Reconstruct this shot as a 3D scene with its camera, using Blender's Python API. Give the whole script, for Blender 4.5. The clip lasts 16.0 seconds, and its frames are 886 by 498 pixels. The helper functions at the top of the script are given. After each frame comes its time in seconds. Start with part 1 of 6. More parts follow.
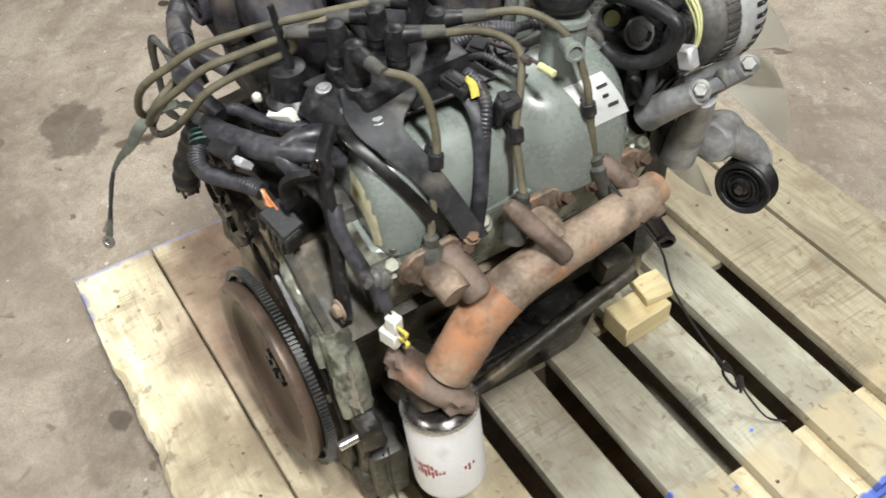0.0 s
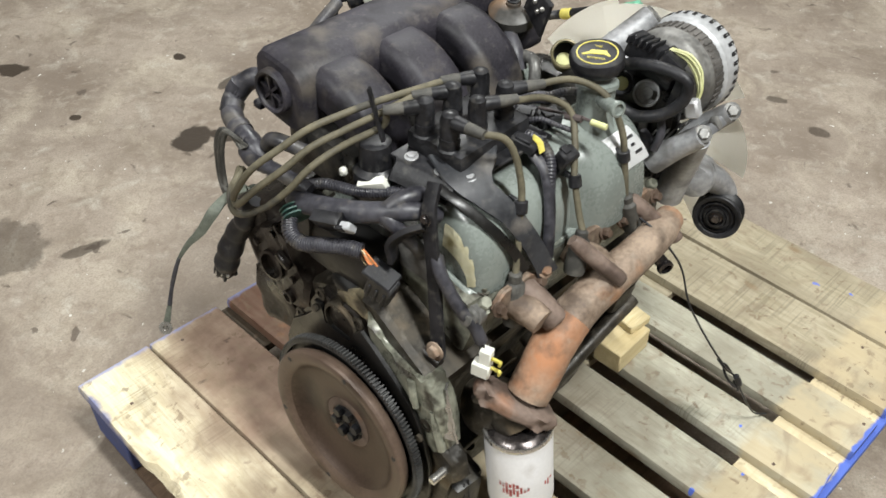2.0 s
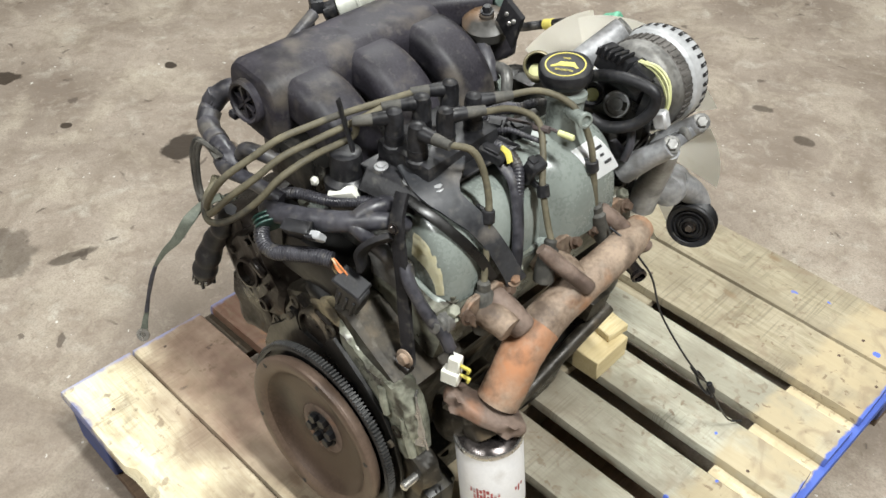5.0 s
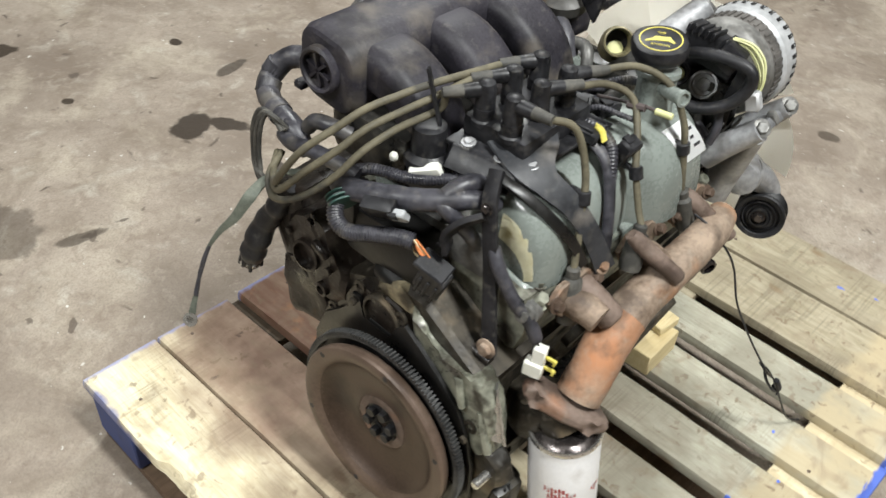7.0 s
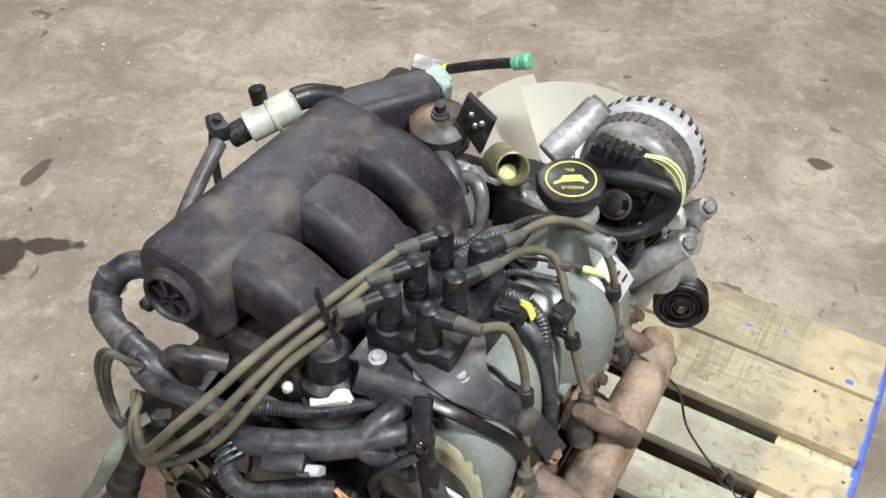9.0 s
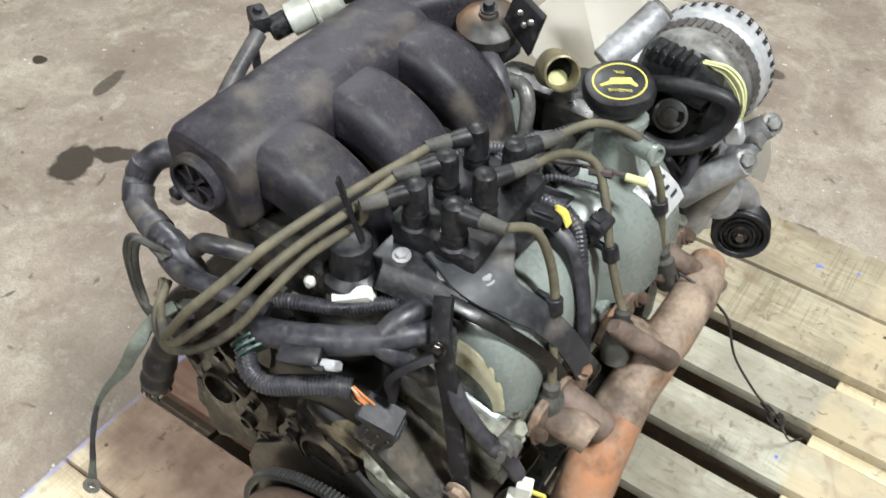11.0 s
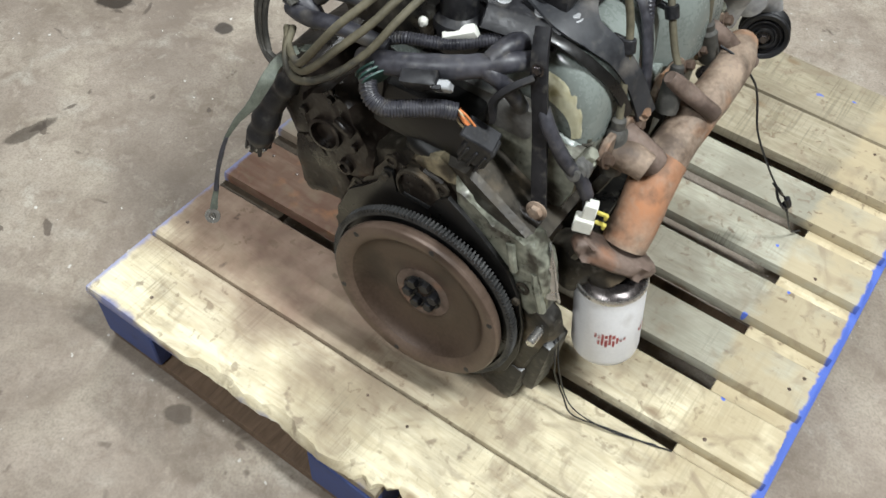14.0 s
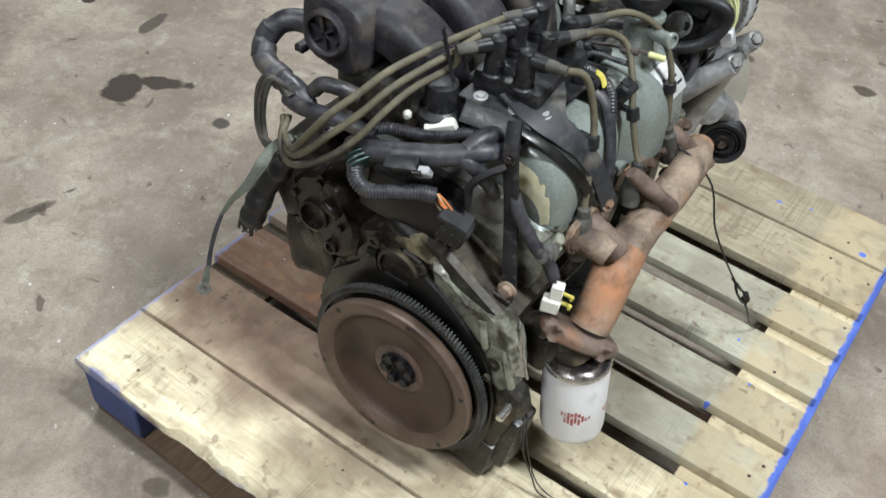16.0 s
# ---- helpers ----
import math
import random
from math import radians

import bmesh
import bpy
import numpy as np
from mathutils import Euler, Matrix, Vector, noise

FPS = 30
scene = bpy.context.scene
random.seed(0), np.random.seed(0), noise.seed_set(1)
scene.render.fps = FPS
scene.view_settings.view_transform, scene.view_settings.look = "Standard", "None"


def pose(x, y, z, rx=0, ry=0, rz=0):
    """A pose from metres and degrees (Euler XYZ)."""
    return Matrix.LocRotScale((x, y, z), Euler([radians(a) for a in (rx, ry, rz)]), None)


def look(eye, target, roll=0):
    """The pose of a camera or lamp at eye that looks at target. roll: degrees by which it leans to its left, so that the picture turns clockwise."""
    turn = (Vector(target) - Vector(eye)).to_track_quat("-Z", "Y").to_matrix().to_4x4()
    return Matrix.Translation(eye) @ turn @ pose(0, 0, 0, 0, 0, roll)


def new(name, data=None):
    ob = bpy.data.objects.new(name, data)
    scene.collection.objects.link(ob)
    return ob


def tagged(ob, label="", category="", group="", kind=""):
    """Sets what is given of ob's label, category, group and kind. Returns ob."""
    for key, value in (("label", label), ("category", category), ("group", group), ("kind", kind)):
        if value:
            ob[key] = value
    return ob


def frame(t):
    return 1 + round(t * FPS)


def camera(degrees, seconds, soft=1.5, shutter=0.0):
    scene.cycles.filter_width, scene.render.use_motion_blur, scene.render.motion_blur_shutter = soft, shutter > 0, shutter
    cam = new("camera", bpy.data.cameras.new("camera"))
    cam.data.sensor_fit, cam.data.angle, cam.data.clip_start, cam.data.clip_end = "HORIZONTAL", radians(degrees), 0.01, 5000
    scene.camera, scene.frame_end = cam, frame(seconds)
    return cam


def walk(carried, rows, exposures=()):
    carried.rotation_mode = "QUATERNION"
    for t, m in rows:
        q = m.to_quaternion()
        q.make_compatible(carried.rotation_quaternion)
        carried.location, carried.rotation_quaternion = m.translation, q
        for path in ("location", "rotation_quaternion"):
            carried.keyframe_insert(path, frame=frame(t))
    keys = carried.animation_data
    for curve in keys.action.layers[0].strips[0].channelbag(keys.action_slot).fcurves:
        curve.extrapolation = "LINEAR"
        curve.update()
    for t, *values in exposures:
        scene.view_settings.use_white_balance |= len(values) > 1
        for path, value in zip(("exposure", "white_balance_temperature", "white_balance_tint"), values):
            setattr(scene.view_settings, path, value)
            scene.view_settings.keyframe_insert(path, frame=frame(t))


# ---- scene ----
cam = camera(52.2, 16.0, 1.5, 0.35)
PATH = [
    (0, (1.242, 0.077, 1.317), (0.055, 0.707, -0.164), -4.7),
    (0.5, (1.221, -0.059, 1.321), (0.055, 0.647, -0.142), -4.8),
    (1, (1.172, -0.23, 1.332), (0.131, 0.622, -0.149), -2.8),
    (1.5, (1.154, -0.272, 1.366), (0.122, 0.712, -0.037), 0.3),
    (2, (1.171, -0.255, 1.383), (0.111, 0.788, 0.045), 0.4),
    (2.5, (1.176, -0.231, 1.391), (0.15, 0.856, 0.063), 2.6),
    (3, (1.186, -0.233, 1.405), (0.122, 0.87, 0.119), 0.8),
    (3.2, (1.188, -0.235, 1.406), (0.123, 0.88, 0.133), 0.9),
    (5.3, (1.213, -0.233, 1.392), (0.147, 0.797, 0.049), 0.1),
    (5.5, (1.217, -0.234, 1.388), (0.159, 0.787, 0.032), 0.0),
    (6, (1.219, -0.227, 1.366), (0.19, 0.776, -0.025), 1.8),
    (6.5, (1.199, -0.218, 1.34), (0.076, 0.797, 0.033), 3.7),
    (7, (1.072, -0.304, 1.332), (0.065, 0.795, -0.001), 3.6),
    (7.5, (0.934, -0.399, 1.372), (0.128, 0.917, 0.101), 3.7),
    (8, (0.874, -0.362, 1.384), (0.121, 0.976, 0.102), 3.5),
    (8.2, (0.854, -0.295, 1.396), (0.147, 1.044, 0.089), 2.6),
    (10.3, (0.82, -0.048, 1.349), (0.015, 1.099, -0.078), -1.1),
    (10.5, (0.837, -0.062, 1.342), (0.018, 1.056, -0.1), -1.7),
    (11, (0.871, -0.084, 1.333), (0.057, 1.017, -0.125), -0.5),
    (11.5, (0.896, -0.088, 1.313), (0.219, 0.948, -0.259), 1.3),
    (12, (0.876, -0.082, 1.304), (0.186, 0.849, -0.326), 1.0),
    (12.5, (0.839, -0.087, 1.303), (0.006, 0.763, -0.304), -3.4),
    (13, (0.852, -0.133, 1.312), (0.049, 0.734, -0.302), -2.2),
    (13.5, (0.872, -0.236, 1.328), (0.099, 0.696, -0.264), -0.7),
    (14, (0.913, -0.364, 1.336), (0.244, 0.66, -0.247), 3.5),
    (14.5, (0.943, -0.412, 1.348), (0.257, 0.655, -0.198), 3.3),
    (15, (0.968, -0.426, 1.358), (0.258, 0.696, -0.137), 3.8),
    (15.5, (0.973, -0.434, 1.366), (0.227, 0.706, -0.099), 4.1),
    (16, (0.965, -0.424, 1.372), (0.213, 0.761, -0.053), 5.8),
]
walk(cam, [(t, look(eye, target, roll)) for t, eye, target, roll in PATH],
     [(0, 0.22, 6600, 10.5), (0.5, 0.14, 6600, 10.5), (1, 0.12, 6600, 10.5), (2.5, 0.20, 6550, 10), (5.5, 0.28, 6550, 10), (6.5, 0.26, 6550, 10), (7, 0.22, 6520, 10), (8.2, 0.28, 6500, 10), (10.3, 0.33, 6350, 10), (11, 0.32, 6330, 10), (12, 0.22, 6330, 10), (13, 0.28, 6250, 9.5), (14, 0.05, 6220, 9.5), (14.5, 0.0, 6200, 9.5), (16, 0.0, 6150, 9)])

# ---- world and lamps ----
world = bpy.data.worlds.new("world")
scene.world = world
world.use_nodes = True
world.node_tree.nodes["Background"].inputs[0].default_value = (0.85, 0.92, 1.0, 1)
world.node_tree.nodes["Background"].inputs[1].default_value = 0.04

FLOOR = -0.015


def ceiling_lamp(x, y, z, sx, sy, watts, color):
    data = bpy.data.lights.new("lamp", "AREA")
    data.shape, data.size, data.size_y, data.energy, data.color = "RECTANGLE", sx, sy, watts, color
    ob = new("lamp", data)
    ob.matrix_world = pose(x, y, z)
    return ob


# no fitting is in view: overhead lamps are assumed, tuned to shadows and brightness
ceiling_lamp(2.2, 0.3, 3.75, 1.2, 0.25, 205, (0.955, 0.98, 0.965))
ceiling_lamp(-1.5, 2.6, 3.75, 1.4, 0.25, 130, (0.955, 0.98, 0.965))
# added front fill that brightens the engine's rear face
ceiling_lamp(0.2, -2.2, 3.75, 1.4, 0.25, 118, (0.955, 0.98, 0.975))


# ---- materials ----
def mat(name, c1, c2, scale=25.0, rough=(0.45, 0.7), metal=0.0, bump=0.15, fine=180.0, third=None, third_at=0.6,
        third_scale=9.0, stretch=(1, 1, 1), spec=0.5, soft=0.06, flecks=0.0):
    """Two-colour grained surface with an optional third colour in patches."""
    m = bpy.data.materials.new(name)
    m.use_nodes = True
    t = m.node_tree
    bsdf = t.nodes["Principled BSDF"]
    coord = t.nodes.new("ShaderNodeTexCoord")
    mapping = t.nodes.new("ShaderNodeMapping")
    mapping.inputs["Scale"].default_value = stretch
    info = t.nodes.new("ShaderNodeObjectInfo")
    add = t.nodes.new("ShaderNodeVectorMath")
    mul = t.nodes.new("ShaderNodeMath")
    mul.operation = "MULTIPLY"
    mul.inputs[1].default_value = 17.0
    t.links.new(info.outputs["Random"], mul.inputs[0])
    t.links.new(coord.outputs["Object"], mapping.inputs["Vector"])
    t.links.new(mapping.outputs[0], add.inputs[0])
    t.links.new(mul.outputs[0], add.inputs[1])

    def noise_node(s, detail=4.0):
        n = t.nodes.new("ShaderNodeTexNoise")
        n.inputs["Scale"].default_value = s
        n.inputs["Detail"].default_value = detail
        t.links.new(add.outputs[0], n.inputs["Vector"])
        return n

    def span(sock, lo, hi):
        r = t.nodes.new("ShaderNodeMapRange")
        r.inputs["From Min"].default_value, r.inputs["From Max"].default_value = lo, hi
        t.links.new(sock, r.inputs["Value"])
        return r

    def mix(fac, a, b):
        x = t.nodes.new("ShaderNodeMix")
        x.data_type = "RGBA"
        t.links.new(fac, x.inputs[0])
        for n, v in ((6, a), (7, b)):
            if isinstance(v, tuple):
                x.inputs[n].default_value = (*v, 1)
            else:
                t.links.new(v, x.inputs[n])
        return x.outputs[2]

    big, small = noise_node(scale), noise_node(fine, 2.0)
    blend = t.nodes.new("ShaderNodeMath")
    blend.operation = "MULTIPLY_ADD"
    blend.inputs[1].default_value = 0.45
    t.links.new(small.outputs[0], blend.inputs[0])
    t.links.new(big.outputs[0], blend.inputs[2])
    col = mix(span(blend.outputs[0], 0.5, 0.95).outputs[0], c1, c2)
    if third:
        patch = noise_node(third_scale, 6.0)
        col = mix(span(patch.outputs[0], third_at - soft, third_at + soft).outputs[0], col, third)
    if flecks:
        # dust flecks and greasy dark smears
        dust = span(noise_node(75.0, 5.0).outputs[0], 0.56, 0.72)
        dust.inputs["To Max"].default_value = flecks
        col = mix(dust.outputs[0], col, tuple(0.5 * v + 0.10 * w for v, w in zip(c2, (1.0, 0.92, 0.76))))
        smear = span(noise_node(21.0, 6.0).outputs[0], 0.53, 0.66)
        smear.inputs["To Max"].default_value = 0.8
        col = mix(smear.outputs[0], col, tuple(0.6 * v for v in c1))
    t.links.new(col, bsdf.inputs["Base Color"])
    rr = span(blend.outputs[0], 0.5, 0.95)
    rr.inputs["To Min"].default_value, rr.inputs["To Max"].default_value = rough
    t.links.new(rr.outputs[0], bsdf.inputs["Roughness"])
    bsdf.inputs["Metallic"].default_value = metal
    bsdf.inputs["Specular IOR Level"].default_value = spec
    if bump:
        b = t.nodes.new("ShaderNodeBump")
        b.inputs["Strength"].default_value = bump
        b.inputs["Distance"].default_value = 0.002
        t.links.new(blend.outputs[0], b.inputs["Height"])
        t.links.new(b.outputs[0], bsdf.inputs["Normal"])
    return m


M = {}
M["plenum"] = mat("plenum_plastic", (0.010, 0.0092, 0.0125), (0.044, 0.040, 0.050), 9, (0.46, 0.66), 0, 0.08, 300, (0.125, 0.108, 0.085), 0.64, 13, soft=0.12, spec=0.36, flecks=0.30)
M["black"] = mat("black_plastic", (0.006, 0.006, 0.007), (0.024, 0.024, 0.027), 30, (0.32, 0.6), 0, 0.15, 240, flecks=0.35, spec=0.35)
M["steel_black"] = mat("black_painted_steel", (0.005, 0.005, 0.0065), (0.022, 0.021, 0.023), 25, (0.45, 0.7), 0.0, 0.2, 200, (0.06, 0.052, 0.042), 0.66, 18, flecks=0.4, spec=0.25)
M["rubber"] = mat("old_rubber", (0.018, 0.018, 0.023), (0.070, 0.068, 0.078), 22, (0.28, 0.6), 0, 0.3, 160, (0.095, 0.088, 0.08), 0.60, 16, flecks=0.6)
M["loom"] = mat("dark_taped_loom", (0.013, 0.013, 0.017), (0.060, 0.059, 0.070), 24, (0.3, 0.6), 0, 0.3, 160, (0.085, 0.078, 0.068), 0.63, 18, flecks=0.5)
M["wire"] = mat("dusty_ignition_wire", (0.070, 0.062, 0.040), (0.145, 0.128, 0.083), 40, (0.6, 0.8), 0, 0.1, 300, (0.05, 0.046, 0.036), 0.62, 20)
M["boot"] = mat("grey_boot_rubber", (0.035, 0.034, 0.030), (0.095, 0.09, 0.078), 40, (0.6, 0.8), 0, 0.15, 300, flecks=0.3)
M["cover"] = mat("grey_green_painted_cover", (0.148, 0.168, 0.154), (0.22, 0.246, 0.226), 16, (0.20, 0.38), 0.0, 0.05, 200, (0.12, 0.125, 0.10), 0.64, 14, soft=0.10)
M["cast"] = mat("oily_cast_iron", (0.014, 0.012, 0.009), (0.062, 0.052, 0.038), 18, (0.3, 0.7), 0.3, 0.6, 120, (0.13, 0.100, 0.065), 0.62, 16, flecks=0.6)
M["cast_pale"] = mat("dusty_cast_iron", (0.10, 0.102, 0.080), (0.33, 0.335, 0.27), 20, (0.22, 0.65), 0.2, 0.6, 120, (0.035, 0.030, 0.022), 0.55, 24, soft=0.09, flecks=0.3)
M["pan"] = mat("oily_black_pan", (0.009, 0.009, 0.009), (0.032, 0.030, 0.026), 15, (0.18, 0.6), 0.2, 0.4, 120, (0.08, 0.07, 0.05), 0.64, 16, flecks=0.5)
M["rust"] = mat("rusty_iron", (0.10, 0.068, 0.048), (0.335, 0.255, 0.19), 24, (0.55, 0.85), 0.1, 0.6, 170, (0.37, 0.18, 0.085), 0.61, 14, soft=0.10, flecks=0.5)
M["rust_orange"] = mat("orange_rusted_pipe", (0.12, 0.082, 0.058), (0.37, 0.28, 0.205), 18, (0.6, 0.9), 0.1, 0.5, 150, (0.40, 0.18, 0.085), 0.52, 12, soft=0.12, flecks=0.3)
M["rust_grey"] = mat("dull_rusted_steel", (0.080, 0.054, 0.040), (0.150, 0.106, 0.080), 14, (0.30, 0.52), 0.3, 0.2, 200, (0.05, 0.032, 0.022), 0.6, 10)
M["rust_dark"] = mat("dark_rusted_dish", (0.046, 0.029, 0.020), (0.100, 0.068, 0.050), 10, (0.28, 0.5), 0.3, 0.2, 200, (0.03, 0.02, 0.015), 0.62, 9)
M["gear"] = mat("worn_gear_steel", (0.040, 0.040, 0.040), (0.115, 0.115, 0.113), 30, (0.35, 0.6), 0.6, 0.2, 200)
M["alu"] = mat("cast_aluminium", (0.25, 0.255, 0.265), (0.47, 0.475, 0.485), 20, (0.3, 0.6), 0.4, 0.4, 160, (0.14, 0.13, 0.12), 0.60, 18, soft=0.1, flecks=0.3)
M["alu_pale"] = mat("pale_cast_aluminium", (0.40, 0.41, 0.42), (0.56, 0.57, 0.58), 20, (0.35, 0.6), 0.4, 0.2, 160, (0.36, 0.35, 0.34), 0.66, 15)
M["alu_dark"] = mat("dirty_aluminium", (0.11, 0.11, 0.106), (0.26, 0.255, 0.24), 20, (0.35, 0.7), 0.4, 0.45, 160, (0.06, 0.055, 0.045), 0.57, 18, soft=0.1, flecks=0.3)
M["bright"] = mat("bright_metal", (0.45, 0.44, 0.42), (0.62, 0.61, 0.58), 30, (0.18, 0.35), 0.9, 0.1, 200)
M["dark_metal"] = mat("dark_plated_metal", (0.05, 0.045, 0.045), (0.12, 0.105, 0.10), 22, (0.15, 0.35), 0.85, 0.1, 150)
M["filter"] = mat("white_enamel", (0.62, 0.62, 0.63), (0.72, 0.72, 0.73), 12, (0.35, 0.5), 0, 0.03, 200, (0.46, 0.44, 0.42), 0.70, 12)
M["red_print"] = mat("red_print", (0.52, 0.10, 0.10), (0.62, 0.22, 0.20), 60, (0.4, 0.5), 0, 0.0, 200, (0.62, 0.6, 0.6), 0.58, 60)
M["cream"] = mat("cream_fan_plastic", (0.90, 0.885, 0.82), (0.94, 0.93, 0.885), 10, (0.3, 0.5), 0, 0.05, 200, (0.72, 0.67, 0.54), 0.70, 9)
M["white"] = mat("white_plastic", (0.66, 0.66, 0.58), (0.76, 0.76, 0.70), 30, (0.4, 0.55), 0, 0.05, 200)
M["greyplastic"] = mat("pale_grey_plastic", (0.32, 0.33, 0.34), (0.44, 0.45, 0.46), 30, (0.4, 0.55), 0, 0.05, 200)
M["yellow"] = mat("yellow_paint", (0.50, 0.42, 0.06), (0.62, 0.55, 0.14), 40, (0.5, 0.7), 0, 0.05, 200)
M["lime"] = mat("pale_yellow_wire", (0.50, 0.52, 0.22), (0.62, 0.62, 0.36), 40, (0.45, 0.6), 0, 0.05, 200)
M["orange"] = mat("orange_wire", (0.55, 0.16, 0.05), (0.65, 0.25, 0.09), 40, (0.45, 0.6), 0, 0.0, 200)
M["tan_wire"] = mat("tan_wire", (0.45, 0.36, 0.2), (0.58, 0.48, 0.30), 40, (0.45, 0.6), 0, 0.0, 200)
M["green"] = mat("dark_green_tape", (0.02, 0.055, 0.045), (0.04, 0.09, 0.075), 40, (0.3, 0.5), 0, 0.05, 200)
M["braid"] = mat("grey_green_ground_braid", (0.085, 0.095, 0.078), (0.17, 0.185, 0.15), 80, (0.6, 0.8), 0.3, 0.5, 500)
M["brass"] = mat("tarnished_yellow_coating", (0.13, 0.112, 0.062), (0.26, 0.23, 0.13), 25, (0.35, 0.6), 0.3, 0.15, 160)
M["label"] = mat("paper_label", (0.82, 0.83, 0.83), (0.88, 0.88, 0.88), 20, (0.5, 0.6), 0, 0.0, 200)
M["ink"] = mat("dark_ink", (0.04, 0.04, 0.045), (0.08, 0.08, 0.08), 20, (0.5, 0.6), 0, 0.0, 200)
M["amber"] = mat("amber_sealant_residue", (0.66, 0.61, 0.39), (0.86, 0.83, 0.64), 40, (0.10, 0.25), 0, 0.5, 120, (0.42, 0.36, 0.19), 0.62, 30)
M["copper_dark"] = mat("stamped_laminations", (0.07, 0.065, 0.06), (0.16, 0.15, 0.14), 40, (0.5, 0.7), 0.5, 0.2, 300)
M["blue"] = mat("blue_pallet_paint", (0.028, 0.045, 0.15), (0.06, 0.088, 0.24), 12, (0.55, 0.75), 0, 0.15, 150, (0.03, 0.04, 0.09), 0.62, 9)
M["mint"] = mat("mint_green_plastic", (0.10, 0.32, 0.21), (0.16, 0.42, 0.29), 40, (0.4, 0.6), 0, 0.05, 200)
M["mint_pale"] = mat("pale_mint_plastic", (0.20, 0.29, 0.26), (0.30, 0.38, 0.35), 40, (0.4, 0.6), 0, 0.05, 200)
M["cast_brown"] = mat("brown_greasy_casting", (0.006, 0.0045, 0.0035), (0.027, 0.019, 0.014), 18, (0.22, 0.6), 0.2, 0.6, 120, (0.065, 0.042, 0.026), 0.66, 18, flecks=0.4)
M["plate_black"] = mat("oily_black_plate", (0.003, 0.003, 0.003), (0.010, 0.0095, 0.009), 20, (0.25, 0.5), 0.1, 0.2, 150)
M["rust_lug"] = mat("dark_brown_rusty_iron", (0.085, 0.058, 0.045), (0.21, 0.155, 0.125), 24, (0.5, 0.85), 0.15, 0.5, 170, (0.30, 0.14, 0.07), 0.66, 14, soft=0.1, flecks=0.5)
M["casting_green"] = mat("pale_grimy_casting", (0.10, 0.103, 0.080), (0.31, 0.315, 0.25), 26, (0.22, 0.55), 0.15, 0.7, 130, (0.045, 0.040, 0.030), 0.585, 34, soft=0.06, flecks=0.3)
M["web_tan"] = mat("tan_stained_casting", (0.12, 0.098, 0.06), (0.36, 0.31, 0.20), 26, (0.3, 0.6), 0.1, 0.6, 130, (0.05, 0.04, 0.025), 0.60, 30, flecks=0.3)
M["damper"] = mat("pale_zinc", (0.42, 0.43, 0.38), (0.60, 0.61, 0.55), 22, (0.3, 0.55), 0.3, 0.1, 200, (0.28, 0.25, 0.18), 0.64, 16)
M["steel_grey"] = mat("worn_grey_steel", (0.013, 0.014, 0.017), (0.040, 0.042, 0.047), 22, (0.45, 0.65), 0.1, 0.12, 200, (0.12, 0.11, 0.10), 0.66, 18, flecks=0.3)
M["valve_grey"] = mat("grimy_valve_steel", (0.026, 0.025, 0.023), (0.065, 0.062, 0.056), 20, (0.35, 0.6), 0.2, 0.2, 160, (0.15, 0.09, 0.05), 0.60, 16, soft=0.1)
M["purple"] = mat("dusty_purple_plastic", (0.035, 0.026, 0.026), (0.075, 0.058, 0.055), 30, (0.5, 0.7), 0, 0.05, 200)


# ---- mesh tools ----
ORIGIN = {}


def thing(name, at, label, category, group=""):
    ob = new(name)
    ob.empty_display_size = 0.05
    ob.location = at
    ORIGIN[name if ob.name == name else ob.name] = Vector(at)
    return tagged(ob, label, category, group)


def part(name, bm, material, parent, label="", angle=38, extra=()):
    """Link a bmesh, given in place, as one mesh under its parent."""
    bmesh.ops.recalc_face_normals(bm, faces=bm.faces[:])
    me = bpy.data.meshes.new(name)
    bm.to_mesh(me)
    bm.free()
    n = len(me.vertices)
    co = np.empty(n * 3, dtype=np.float32)
    me.vertices.foreach_get("co", co)
    co = co.reshape(-1, 3)
    mid = (co.min(0) + co.max(0)) / 2
    me.vertices.foreach_set("co", (co - mid).ravel())
    me.polygons.foreach_set("use_smooth", [True] * len(me.polygons))
    me.set_sharp_from_angle(angle=radians(angle))
    for m in (material, *extra):
        me.materials.append(m)
    ob = new(name, me)
    mid = Vector([float(v) for v in mid])
    base = ORIGIN.get(parent.name, Vector()) if parent else Vector()
    ob.parent = parent
    ob.location = mid - base
    ORIGIN[ob.name] = mid
    if label:
        tagged(ob, label)
    return ob


def frame_of(axis):
    a = Vector(axis).normalized()
    u = a.orthogonal().normalized() if abs(a.z) > 0.95 else a.cross(Vector((0, 0, 1))).normalized()
    return a, u, a.cross(u).normalized()


def loft(bm, rings, caps=True):
    rows = [[bm.verts.new(p) for p in ring] for ring in rings]
    n = len(rows[0])
    for a, b in zip(rows, rows[1:]):
        for i in range(n):
            bm.faces.new((a[i], a[(i + 1) % n], b[(i + 1) % n], b[i]))
    if caps:
        bm.faces.new(rows[0][::-1])
        bm.faces.new(rows[-1])
    return rows


def oval(c, u, v, ru, rv, n=24, p=2.0):
    c, u, v = Vector(c), Vector(u), Vector(v)
    out = []
    for i in range(n):
        a = 2 * math.pi * i / n
        ca, sa = math.cos(a), math.sin(a)
        out.append(c + u * (ru * math.copysign(abs(ca) ** (2 / p), ca)) + v * (rv * math.copysign(abs(sa) ** (2 / p), sa)))
    return out


